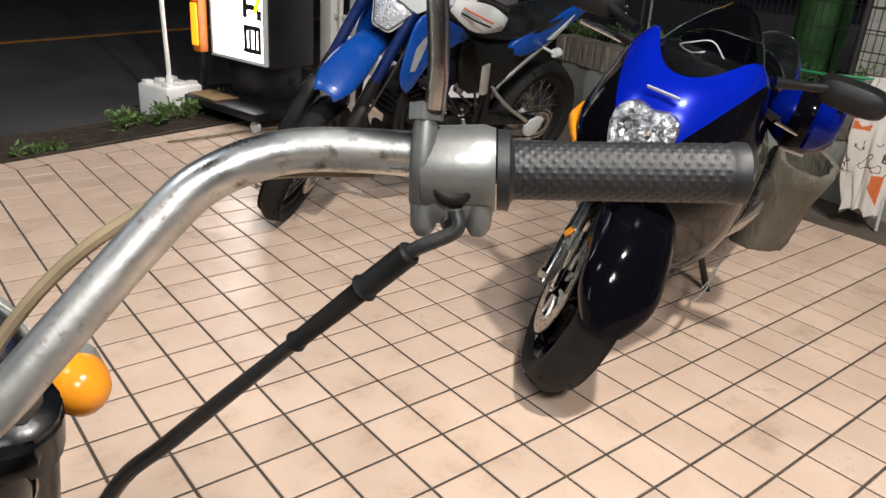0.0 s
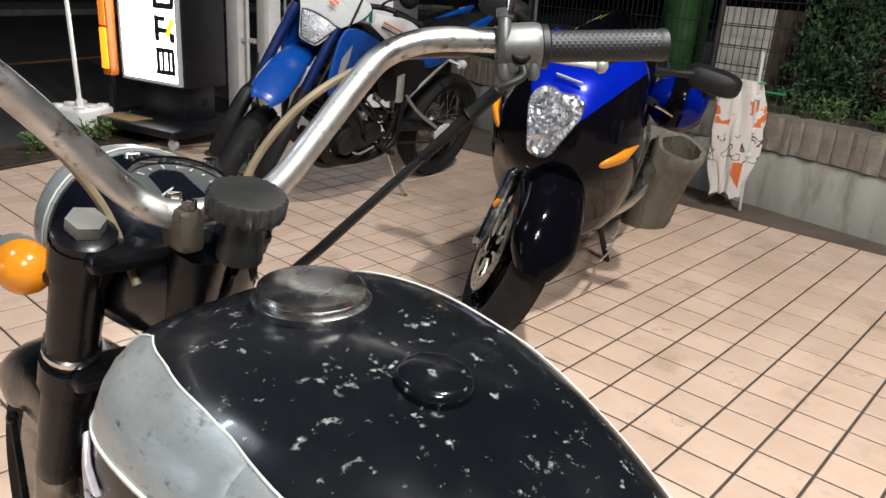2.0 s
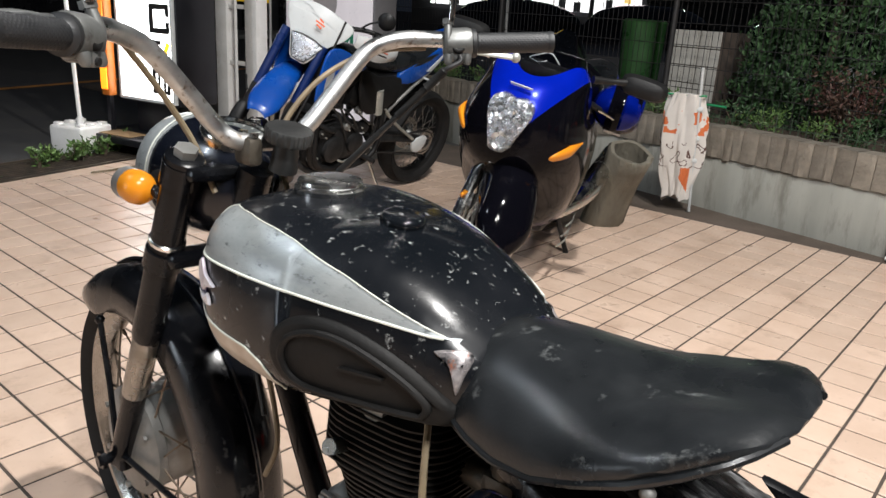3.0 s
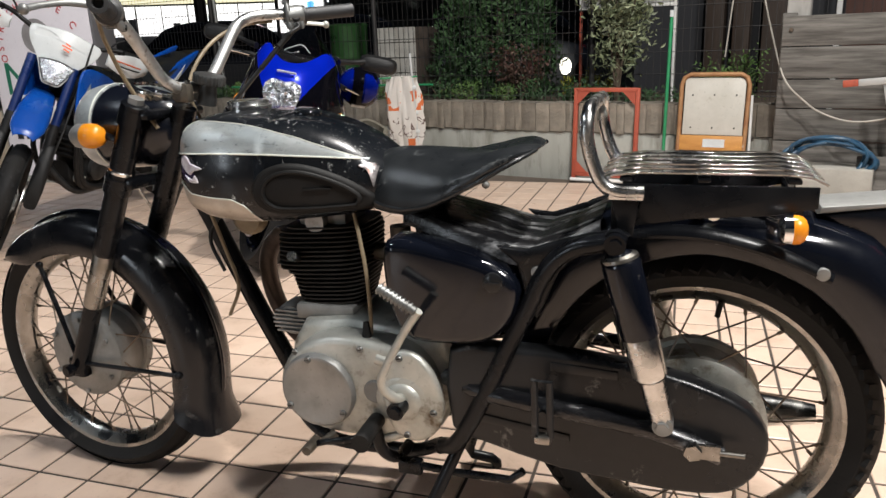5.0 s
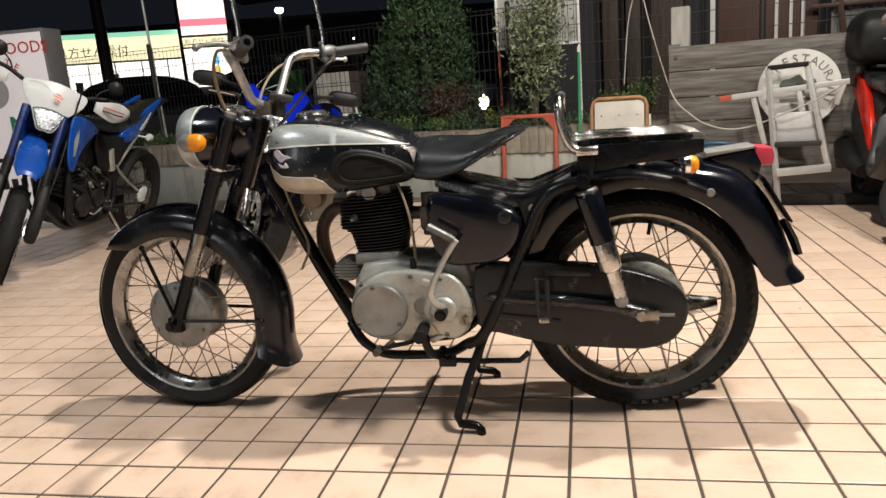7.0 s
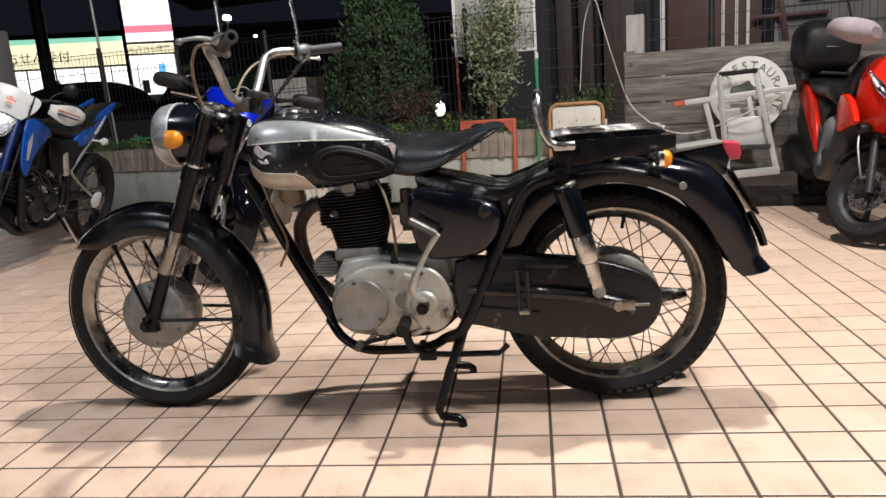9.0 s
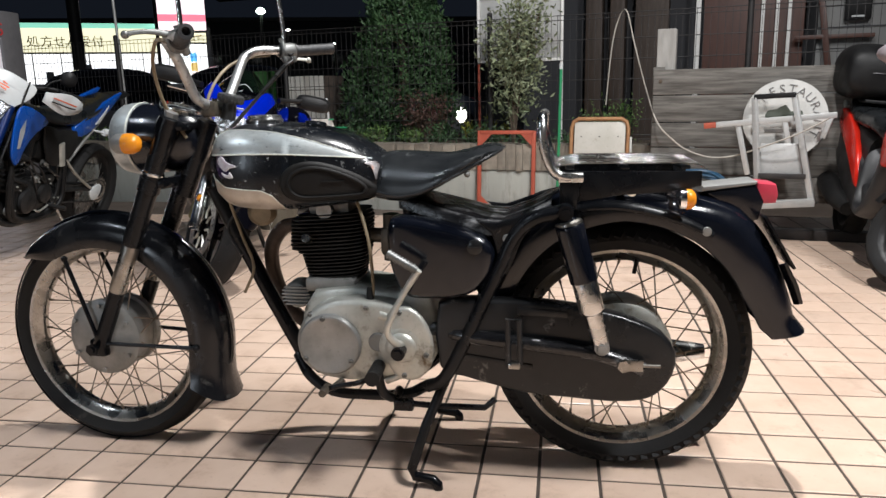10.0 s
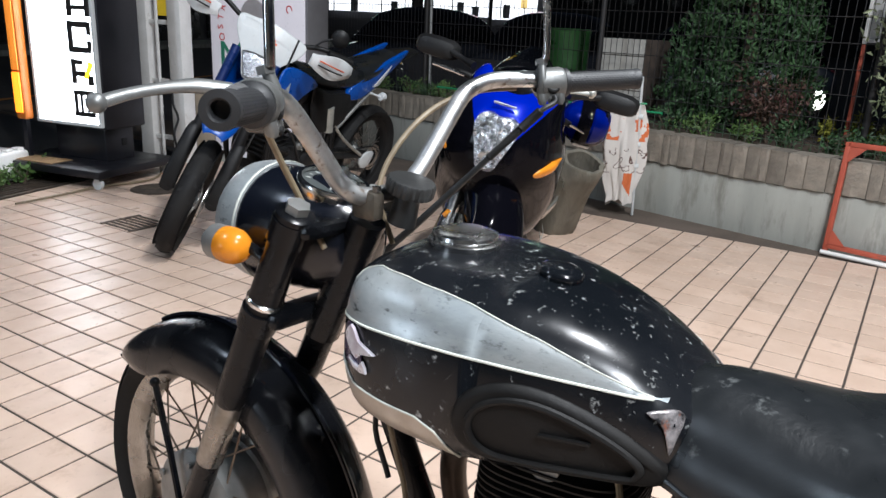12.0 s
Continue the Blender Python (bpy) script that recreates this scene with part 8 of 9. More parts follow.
# weathered board screen
bs = thing("board_screen", WALL @ Matrix.Translation(wl(3.55, -1.07, 0)), "screen of weathered grey horizontal boards on posts", "board screen", kind="structure")
z = 0.20
hs = [0.165, 0.18, 0.16, 0.175, 0.165]
for k, h in enumerate(hs):
    part("board", box(B(), (0.02 + 0.004 * (k % 2), -1.45, z + h / 2), (0.03, 2.9, h - 0.006), None, 0.004), M_wood_grey, bs)
    z += h
for y in (-0.03, -1.4, -2.8):
    part("post", box(B(), (0.075, y, 0.53), (0.075, 0.075, 1.06), None, 0.006), M_wood_grey, bs)
part("cap_post", box(B(), (0.10, -0.07, 0.65), (0.09, 0.12, 1.30), None, 0.008), surf("pale_worn_wood", (0.29, 0.28, 0.26), (0.21, 0.20, 0.185), 0.8, 0, 4, 50, 0.3, stretch=(4, 4, 1)), bs, "pale worn post")
for zz in (0.13, 0.30, 0.97):
    part("bolt", lathe(B(), [(0, 0.012), (0.006, 0.01), (0.007, 0)], axis((0.004, -0.045, zz), (-1, -0.045, zz)), 10), M_grate, bs)

# round sign
M_signface = surf("old_white_sign", (0.58, 0.575, 0.55), (0.47, 0.465, 0.44), 0.6, 0, 5, 60, 0.15, dirt=(0.17, 0.16, 0.14), dirt_amt=0.3, dirt_scale=7)
M_signink = surf("sign_ink", (0.13, 0.125, 0.12), (0.2, 0.19, 0.18), 0.6, 0, 10, 60, 0.1)
M_signgreen = surf("sign_dark_green", (0.06, 0.075, 0.055), (0.1, 0.11, 0.09), 0.6, 0, 12, 60, 0.1)
rs = thing("round_sign", WALL @ Matrix.Translation(wl(3.45, -1.822, 0.728)) @ pose(0, 0, 0, 0, 5, 0), "old round white sign lettered in an arc, leaning on the boards", "sign")
RX = Matrix.Rotation(radians(-90), 4, "Y")
part("disc", lathe(B(), [(0, 0), (0, 0.232), (0.006, 0.237), (0.02, 0.237), (0.022, 0)], Matrix.Translation((0.011, 0, 0)) @ RX, 56), M_signface, rs)
SM = Matrix.Translation((-0.012, 0, 0)) @ Matrix(((0, 0, -1, 0), (-1, 0, 0, 0), (0, 1, 0, 0), (0, 0, 0, 1)))
for k, ch in enumerate("RESTAURANT"):
    a = radians(134 - k * 18)
    words("letter", ch, 0.074, SM @ Matrix.Translation((0.178 * math.cos(a), 0.178 * math.sin(a), 0)) @ Matrix.Rotation(a - math.pi / 2, 4, "Z"), M_signink, rs, 0.0015)
bm = slab(B(), [(-0.10, -0.01), (-0.09, 0.05), (-0.03, 0.045), (0.0, 0.085), (0.05, 0.06), (0.10, 0.05), (0.11, 0.0), (0.04, 0.01), (0.0, -0.02), (-0.05, 0.0)], -0.014, -0.011, n=2)
part("emblem", bm, M_signgreen, rs)
bm = slab(B(), [(-0.11, -0.06), (0.11, -0.06), (0.11, -0.08), (-0.11, -0.08)], -0.014, -0.011)
part("ink_bar", bm, M_signink, rs)

# white stepladder lying against it
M_ladder = surf("white_aluminium", (0.50, 0.50, 0.49), (0.40, 0.40, 0.39), 0.4, 0.3, 8, 70, 0.1, dirt=(0.3, 0.27, 0.22), dirt_amt=0.12, dirt_scale=10)
ld = thing("stepladder", WALL @ Matrix.Translation(wl(3.30, -1.86, 0)), "white folding stepladder leaning askew by the round sign", "stepladder")


def bar_between(a, b, w, d, nm, mat, parent):
    a, b = Vector(a), Vector(b)
    return part(nm, box(B(), (0, 0, (b - a).length / 2), (d, w, (b - a).length), axis(a, b), 0.003), mat, parent)


bar_between((-0.03, 0.175, 0.0), (0.04, 0.25, 0.86), 0.034, 0.022, "rail", M_ladder, ld)
bar_between((-0.012, -0.100, 0.235), (0.04, 0.035, 0.87), 0.034, 0.022, "rail", M_ladder, ld)
bar_between((0.04, 0.255, 0.865), (0.04, 0.025, 0.875), 0.030, 0.03, "top_step", M_plasticblack, ld)
part("tread_panel", box(B(), (0.0, 0.08, 0.49), (0.012, 0.235, 0.20), pose(0, 0, 0, 0, 5, 0), 0.003), M_ladder, ld)
bar_between((-0.012, 0.205, 0.40), (-0.012, -0.055, 0.40), 0.03, 0.03, "step", M_iron, ld)
bar_between((-0.03, 0.19, 0.225), (-0.03, -0.11, 0.25), 0.045, 0.05, "base_bar", M_ladder, ld)
bar_between((0.045, 0.46, 0.70), (0.06, -0.20, 0.755), 0.034, 0.022, "back_rail", M_ladder, ld)
bar_between((0.043, 0.53, 0.694), (0.045, 0.46, 0.70), 0.034, 0.024, "rail_end", M_redframe, ld)
bar_between((0.030, 0.262, 0.40), (0.055, 0.335, 0.70), 0.03, 0.02, "brace", M_ladder, ld)
bar_between((0.06, 0.03, 0.50), (0.055, 0.078, 0.73), 0.03, 0.02, "brace", M_ladder, ld)
bar_between((0.07, -0.135, 0.62), (0.06, -0.17, 0.74), 0.03, 0.02, "brace", M_ladder, ld)
bar_between((0.12, 0.20, 0.03), (0.12, -0.45, 0.03), 0.06, 0.10, "foot_bar", M_iron, ld)

# blue hose on a concrete block
M_hose = surf("blue_hose", (0.018, 0.068, 0.125), (0.013, 0.045, 0.09), 0.4, 0, 10, 90, 0.1)
solo("concrete_block", box(B(), (0, 0, 0.13), (0.2, 0.36, 0.26), None, 0.012), surf("pale_block", (0.36, 0.34, 0.30), (0.27, 0.26, 0.23), 0.85, 0, 5, 60, 0.4, dirt=(0.14, 0.12, 0.1), dirt_amt=0.3), "pale concrete block below a coiled hose", "concrete block", m=WALL @ Matrix.Translation(wl(3.40, -1.37, 0)))
pts = []
for k in range(70):
    a = k * 0.62
    rr = 0.20 + 0.035 * math.sin(k * 0.9)
    pts.append((0.03 * math.sin(k * 1.7) - 0.02, rr * math.cos(a) * 1.0, 0.30 + 0.10 * math.sin(a) + 0.02 * math.sin(k * 0.37)))
solo("hose", tube(B(), pts, 0.0095, 8, 3), M_hose, "coil of blue garden hose heaped on a block", "hose", m=WALL @ Matrix.Translation(wl(3.38, -1.33, 0.0)))
solo("brown_board", box(B(), (0, 0, 0.16), (0.03, 0.22, 0.32), pose(0, 0, 0, 0, 10, 0), 0.004), M_wood_grey, "short worn board leaning beside the hose", "board", m=WALL @ Matrix.Translation(wl(3.36, -1.56, 0)))

# sagging pale cable over fence and boards
M_cord = surf("pale_cord", (0.42, 0.39, 0.34), (0.33, 0.30, 0.26), 0.6, 0, 10, 60, 0.1)
cb = [wl(4.36, -0.82, 0.80), wl(4.40, -0.86, 1.25), wl(4.40, -0.91, 1.46), wl(4.3, -0.953, 1.481), wl(4.1, -0.997, 1.231), wl(3.8, -1.047, 0.942), wl(3.50, -1.096, 0.712), wl(3.48, -1.202, 0.592), wl(3.46, -1.289, 0.531), wl(3.42, -1.411, 0.495), wl(3.40, -1.545, 0.508), wl(3.29, -1.674, 0.573), wl(3.25, -1.855, 0.658), wl(3.25, -1.99, 0.737)]
solo("cord", tube(B(), cb, 0.0050, 8, 6), M_cord, "pale cord draped over the fence and hanging down the boards", "cord", m=WALL)

# white-framed board behind the fence
wb = thing("notice_board", WALL @ Matrix.Translation(wl(4.72, -0.13, 0)), "pale grey notice board in a white frame on white posts", "notice board")
part("panel", box(B(), (0.02, 0, 1.43), (0.015, 0.70, 0.50), None, 0.003), surf("grey_board", (0.40, 0.40, 0.39), (0.34, 0.34, 0.33), 0.6, 0, 3, 60, 0.05), wb)
for a, b in (((0, -0.36, 1.70), (0, 0.36, 1.70)), ((0, -0.36, 1.17), (0, 0.36, 1.17)), ((0, 0.36, 1.15), (0, 0.36, 1.72)), ((0, -0.36, 0.4), (0, -0.36, 1.72))):
    bar_between(a, b, 0.022, 0.03, "frame_bar", M_white_paint, wb)
bar_between((0.0, 0.36, 0.4), (0, 0.36, 1.15), 0.022, 0.02, "post", M_redframe, wb)

# tiled white cabinet and green bin behind the fence
wc = thing("tiled_cabinet", WALL @ Matrix.Translation(wl(4.95, 2.02, 0)), "pale tiled masonry cabinet behind the fence", "cabinet")
part("core", box(B(), (0.2, 0, 0.55), (0.4, 0.44, 1.1), None, 0.004), M_grout, wc)
for i in range(4):
    for j in range(8):
        part("tile", box(B(), (-0.003, -0.165 + i * 0.11, 0.07 + j * 0.138), (0.012, 0.104, 0.130), None, 0.002, 1), surf("pale_wall_tile", (0.55, 0.53, 0.48), (0.47, 0.45, 0.41), 0.5, 0, 6, 60, 0.1, rand=0.08) if not (i or j) else bpy.data.materials["pale_wall_tile"], wc)
solo("green_bin", lathe(B(), [(0, 0), (0, 0.16), (0.5, 0.18), (0.62, 0.185), (0.64, 0.19), (0.66, 0.17), (0.66, 0)], None, 28), surf("green_metal", (0.02, 0.07, 0.02), (0.035, 0.10, 0.03), 0.3, 0.2, 5, 60, 0.05), "round green metal bin behind the fence", "bin", m=WALL @ Matrix.Translation(wl(4.95, 2.55, 0.5)))

# ---- street side: lit stand sign, flag base, pylon, far shops ----
M_signblack = surf("black_sign_case", (0.005, 0.0055, 0.008), (0.008, 0.008, 0.011), 0.35, 0, 8, 90, 0.08)
M_litwhite = glow("lit_white_panel", (1.0, 0.99, 0.97), 6.0)
M_ink = surf("black_film", (0.012, 0.012, 0.013), (0.015, 0.015, 0.015), 0.4, 0, 8, 90, 0)
M_yellow = glow("lit_yellow_film", (1.0, 0.62, 0.02), 1.8)
M_litorange = glow("lit_orange", (1.0, 0.28, 0.012), 1.9)

ss = thing("light_box_sign", pose(2.15, 4.67, 0, 0, 0, 12), "black light-box stand sign with glowing white face on a castor base", "stand sign")
part("case", box(B(), (0.20, 0, 1.12), (0.36, 0.60, 1.52), None, 0.012), M_signblack, ss)
part("face", box(B(), (0.010, 0, 1.12), (0.014, 0.54, 1.46), None, 0.004), M_litwhite, ss, "glowing white sign face")
for z in (0.385, 1.855):
    part("face_frame", box(B(), (0.006, 0, z), (0.03, 0.57, 0.02), None, 0.003), M_plasticwhite, ss)
for y in (-0.275, 0.275):
    part("face_frame", box(B(), (0.006, y, 1.12), (0.03, 0.02, 1.46), None, 0.003), M_plasticwhite, ss)
# upright rows of plain black strokes on the face
gx = 0.0015
strokes = [(-0.145, 0.455, 0.18, 0.030), (-0.145, 0.597, 0.17, 0.030), (-0.078, 0.525, 0.030, 0.13), (-0.125, 0.525, 0.022, 0.12), (-0.180, 0.525, 0.022, 0.12), (-0.220, 0.525, 0.030, 0.13),
           (-0.080, 0.735, 0.040, 0.16), (-0.135, 0.722, 0.080, 0.034), (-0.222, 0.680, 0.045, 0.06), (-0.190, 0.715, 0.05, 0.034), (-0.130, 0.795, 0.06, 0.030),
           (-0.075, 0.955, 0.042, 0.19), (-0.150, 0.875, 0.19, 0.038), (-0.150, 1.035, 0.19, 0.038), (-0.232, 1.010, 0.036, 0.08), (-0.232, 0.905, 0.036, 0.06),
           (-0.085, 1.155, 0.042, 0.14), (-0.235, 1.155, 0.042, 0.14), (-0.160, 1.215, 0.17, 0.034), (-0.160, 1.140, 0.12, 0.028),
           (-0.160, 1.300, 0.19, 0.034), (-0.160, 1.450, 0.19, 0.034), (-0.090, 1.375, 0.04, 0.13)]
for y, z, w, h in strokes:
    part("stroke", box(B(), (gx, y, z), (0.004, w, h)), M_ink, ss)
part("slash", slab(B(), [(-0.165, 0.690), (-0.195, 0.690), (-0.250, 0.785), (-0.215, 0.805)], gx - 0.004, gx + 0.0005), M_yellow, ss)
part("pedestal", box(B(), (0.21, 0.0, 0.25), (0.26, 0.44, 0.24), None, 0.006), M_signblack, ss)
part("switch_plate", box(B(), (0.25, -0.222, 0.25), (0.05, 0.006, 0.05), None, 0.002), M_plasticblack, ss)
part("base", box(B(), (0.15, 0.02, 0.105), (0.74, 0.92, 0.05), None, 0.006), M_signblack, ss)
part("base_top", box(B(), (-0.10, 0.22, 0.1335), (0.18, 0.44, 0.004)), surf("plywood_patch", (0.30, 0.19, 0.09), (0.22, 0.14, 0.07), 0.6, 0, 4, 60, 0.1), ss)
for x, y in ((-0.17, -0.38), (-0.17, 0.42), (0.47, -0.38), (0.47, 0.42)):
    bm = rod(B(), (x - 0.012, y, 0.037), (x + 0.012, y, 0.037), 0.037, seg=18)
    part("castor", bm, M_plasticwhite if y < 0 else M_plasticblack, ss)
al = thing("orange_light_bar", pose(2.00, 4.99, 0, 0, 0, 12), "upright glowing orange light bar on the stand sign", "light bar")
part("case", box(B(), (0.03, 0.0, 1.15), (0.07, 0.085, 1.52), None, 0.012), surf("orange_lamp_case", (0.55, 0.16, 0.015), (0.42, 0.11, 0.01), 0.4, 0, 6, 60, 0.05), al)
part("diffuser", box(B(), (-0.008, 0.0, 1.29), (0.012, 0.062, 1.14), None, 0.005), glow("dim_amber", (1.0, 0.30, 0.03), 0.40), al, "dim amber diffuser")
part("tube_lamp", box(B(), (-0.010, 0.0, 0.57), (0.014, 0.066, 0.27), None, 0.008), M_litorange, al, "bright amber lamp")
part("stand", box(B(), (0.03, 0.0, 0.26), (0.03, 0.04, 0.30)), M_signblack, al)

# flag base and pole
fbk = thing("flag_stand", pose(1.83, 5.07, -0.04, 0, 0, 20), "white plastic water-filled flag base with a white pole", "flag stand")
bm = box(B(), (0, 0, 0.11), (0.30, 0.30, 0.22), None, 0.022, 3)
part("tank", bm, M_white_paint, fbk, "grubby white plastic tank")
for x in (-0.10, 0.0, 0.10):
    for y in (-0.10, 0.10):
        part("knob", box(B(), (x, y, 0.228), (0.055, 0.055, 0.022), None, 0.006), M_white_paint, fbk)
part("pole", tube(B(), [(0, 0, 0.2), (-0.03, 0.01, 1.2), (-0.10, 0.03, 2.6)], 0.015, 10), M_white_paint, fbk)
part("collar", rod(B(), (0, 0, 0.22), (0, 0, 0.27), 0.024), M_white_paint, fbk)

# weeds at the drain
RW = random.Random(21)
for k in range(8):
    bush("weed", pose(1.35 + 0.13 * k, 4.66 + 0.035 * k + RW.uniform(-0.05, 0.08), -0.03), (0.15, 0.13, RW.uniform(0.10, 0.2)), 16, M_leaf2, "leafy green weed growing out of the drain", 0.045, RW, 6, 0.5, 6)
for k in range(3):
    bush("weed", pose(0.75 + 0.10 * k, 4.30 + 0.04 * k, -0.03), (0.1, 0.1, 0.08), 8, M_leaf2, "small weed growing out of the drain", 0.035, RW, 5, 0.5, 6)

# white lattice gate post
gt = thing("white_lattice_post", pose(3.08, 4.86, -0.04, 0, 0, 8), "pair of white painted steel posts with lattice rungs", "steel post")
for y in (-0.17, 0.17):
    part("post", box(B(), (0, y, 1.5), (0.12, 0.13, 3.0), None, 0.006), M_white_paint, gt)
for k in range(6):
    part("rung", box(B(), (-0.02, 0, 0.22 + k * 0.44), (0.03, 0.24, 0.035), None, 0.004), M_white_paint, gt)
part("conduit", rod(B(), (-0.03, 0.03, 0.0), (-0.03, 0.03, 3.0), 0.014), M_white_paint, gt)
solo("tangled_lead", tube(B(), [(2.75, 4.55, 0.02), (2.6, 4.35, 0.015), (2.4, 4.25, 0.012), (2.1, 4.3, 0.012), (1.8, 4.25, 0.012), (1.5, 4.22, 0.012)], 0.007, 8, 6), M_cable, "tan power lead lying along the tile edge", "power lead")
solo("tied_wires", tube(B(), [(2.98, 4.66, 0.55), (2.94, 4.60, 0.46), (2.96, 4.58, 0.36), (2.90, 4.56, 0.25), (2.92, 4.55, 0.1), (2.85, 4.52, 0.015), (2.75, 4.50, 0.015)], 0.009, 8, 5), M_cable_black, "black wires tied to the white post", "wires")

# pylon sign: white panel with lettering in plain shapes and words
M_pylonface = surf("pylon_white", (0.62, 0.58, 0.60), (0.57, 0.53, 0.55), 0.4, 0, 3, 60, 0.03, emit=0.32)
M_pylongrey = surf("pylon_grey_side", (0.16, 0.155, 0.16), (0.13, 0.125, 0.13), 0.5, 0.2, 5, 60, 0.05)
M_redtext = surf("red_lettering", (0.55, 0.03, 0.03), (0.5, 0.03, 0.03), 0.4, 0, 6, 60, 0)
M_greentext = surf("green_lettering", (0.02, 0.20, 0.11), (0.02, 0.17, 0.1), 0.4, 0, 6, 60, 0)
py = thing("pylon_sign", pose(3.42, 4.20, -0.04, 0, 0, 4), "tall white pylon sign with red and green lettering and grey sides", "pylon sign")
part("body", box(B(), (0.13, 0, 0.835), (0.25, 0.98, 1.62), None, 0.012), M_pylongrey, py)
part("face", box(B(), (0.002, 0, 0.835), (0.012, 0.94, 1.56), None, 0.004), M_pylonface, py, "faintly lit white face")
FM = lambda y, z: Matrix.Translation((-0.008, y, z)) @ Matrix(((0, 0, -1, 0), (-1, 0, 0, 0), (0, 1, 0, 0), (0, 0, 0, 1)))
lettering("COFFEE & FOODS", 0.128, lambda u: FM(0.01 - u, 1.50), M_redtext, py)
for k, ch in enumerate("OSTRICH"):
    a = radians(196 - k * 13.5)
    words("letter", ch, 0.080, FM(0.36 * -math.cos(a), 1.10 + 0.32 * math.sin(a)) @ Matrix.Rotation(a - math.pi / 2, 4, "Z"), M_redtext, py)
for k, ch in enumerate("TE C"):
    a = radians(66 - k * 13.5)
    words("letter", ch, 0.080, FM(0.36 * -math.cos(a), 1.10 + 0.32 * math.sin(a)) @ Matrix.Rotation(a - math.pi / 2, 4, "Z"), M_redtext, py)
words("letter", "M", 0.36, FM(0.25, 0.84), M_greentext, py)
words("letter", "M", 0.34, FM(-0.18, 0.84), M_greentext, py)
bm = lathe(B(), [(0, 0), (0.002, 0.13), (0.003, 0)], Matrix.Translation((-0.006, 0.02, 1.17)) @ RX, 28)
part("emblem", bm, surf("emblem_grey", (0.35, 0.33, 0.33), (0.28, 0.26, 0.26), 0.5), py)
part("emblem_bar", box(B(), (-0.007, 0.0, 0.62), (0.003, 0.42, 0.035)), M_ink, py)
for k in range(9):
    part("bar", box(B(), (-0.007, 0.34 - k * 0.085, 0.42), (0.003, 0.055, 0.085)), M_ink, py)
part("foot", box(B(), (0.2, 0, 0.02), (0.6, 1.15, 0.12), None, 0.01), M_concrete, py)
bn = thing("yellow_banner", pose(3.7, 5.6, 0, 0, 0, 10), "yellow banner with red print on a thin pole", "banner")
# faint emission in the yellow stands in for light falling on the cloth
part("cloth", box(B(), (0, 0, 1.75), (0.008, 0.45, 1.3), None, 0.002), surf("yellow_cloth_faint_glow", (0.68, 0.46, 0.02), (0.6, 0.4, 0.02), 0.6, 0, 4, 80, 0.1, emit=0.35), bn)
part("print", box(B(), (-0.006, 0, 1.6), (0.003, 0.2, 0.16)), M_redtext, bn)
part("pole", rod(B(), (0, -0.24, -0.04), (0, -0.24, 2.5), 0.012), M_white_paint, bn)
solo("pale_box", box(B(), (0, 0, 0.3), (0.3, 0.3, 0.62), None, 0.02), surf("cream_plastic", (0.55, 0.47, 0.36), (0.48, 0.41, 0.32), 0.5, 0, 5, 60, 0.05), "cream plastic box standing by the pylon", "box", m=pose(3.55, 4.78, -0.04, 0, 0, 10))

# ---- far lit shop across the street ----
M_shopwhite = glow("lit_shop_window", (1.0, 0.98, 0.95), 1.6)
M_windowdark = surf("dark_window", (0.012, 0.013, 0.016), (0.02, 0.02, 0.023), 0.2, 0, 3, 40, 0.02)
M_mullion = surf("grey_mullion", (0.12, 0.12, 0.12), (0.08, 0.08, 0.08), 0.5, 0.3, 5, 60, 0.02)
M_goods = surf("display_goods", (0.3, 0.32, 0.34), (0.2, 0.2, 0.22), 0.6)
M_shopsign = glow("lit_shop_sign", (1.0, 0.93, 0.62), 1.15)
M_shoppink = glow("lit_pink_sign", (1.0, 0.85, 0.86), 1.35)
M_pinkband = glow("pink_band", (1.0, 0.25, 0.33), 1.1)
M_greenband = glow("green_band", (0.35, 0.85, 0.62), 0.9)
M_textgold = surf("dark_gold_letters", (0.16, 0.10, 0.02), (0.13, 0.08, 0.02), 0.5, 0, 5, 60, 0)
M_building = surf("dark_building", (0.025, 0.026, 0.03), (0.035, 0.035, 0.04), 0.8, 0, 2, 40, 0.1)
sh = thing("pharmacy", pose(30.97, 24.41, -1.63, 0, 0, 30) @ Matrix.Scale(2.6, 4), "low lit pharmacy with a bright sign band across the car park", "shop building")
part("wall", box(B(), (1.6, -0.9, 1.2), (3.0, 4.6, 2.1)), M_building, sh)
part("window", box(B(), (0.02, -0.6, 1.50), (0.04, 3.2, 0.56)), M_shopwhite, sh, "bright white shop window")
part("window", box(B(), (0.02, -2.66, 1.56), (0.04, 0.88, 0.74)), M_shopwhite, sh, "bright white shop window")
for k in range(9):
    part("mullion", box(B(), (-0.01, 0.9 - k * 0.47, 1.5), (0.03, 0.018, 0.56)), M_mullion, sh)
part("transom", box(B(), (-0.01, -0.6, 1.77), (0.03, 3.2, 0.035)), M_mullion, sh)
for y, hh in ((0.5, 0.30), (-0.3, 0.22), (-0.95, 0.34), (-1.6, 0.26), (-1.9, 0.18), (-2.5, 0.25)):
    part("display", box(B(), (-0.03, y, 1.22 + hh / 2), (0.03, 0.13, hh)), M_goods, sh)
part("sign_band", box(B(), (-0.04, -0.6, 2.00), (0.08, 3.24, 0.42)), M_shopsign, sh, "glowing cream sign band")
part("band", box(B(), (-0.042, -0.6, 2.255), (0.084, 3.26, 0.09)), M_greenband, sh)
SG = lambda y, z: Matrix.Translation((-0.085, y, z)) @ Matrix(((0, 0, -1, 0), (-1, 0, 0, 0), (0, 1, 0, 0), (0, 0, 0, 1)))
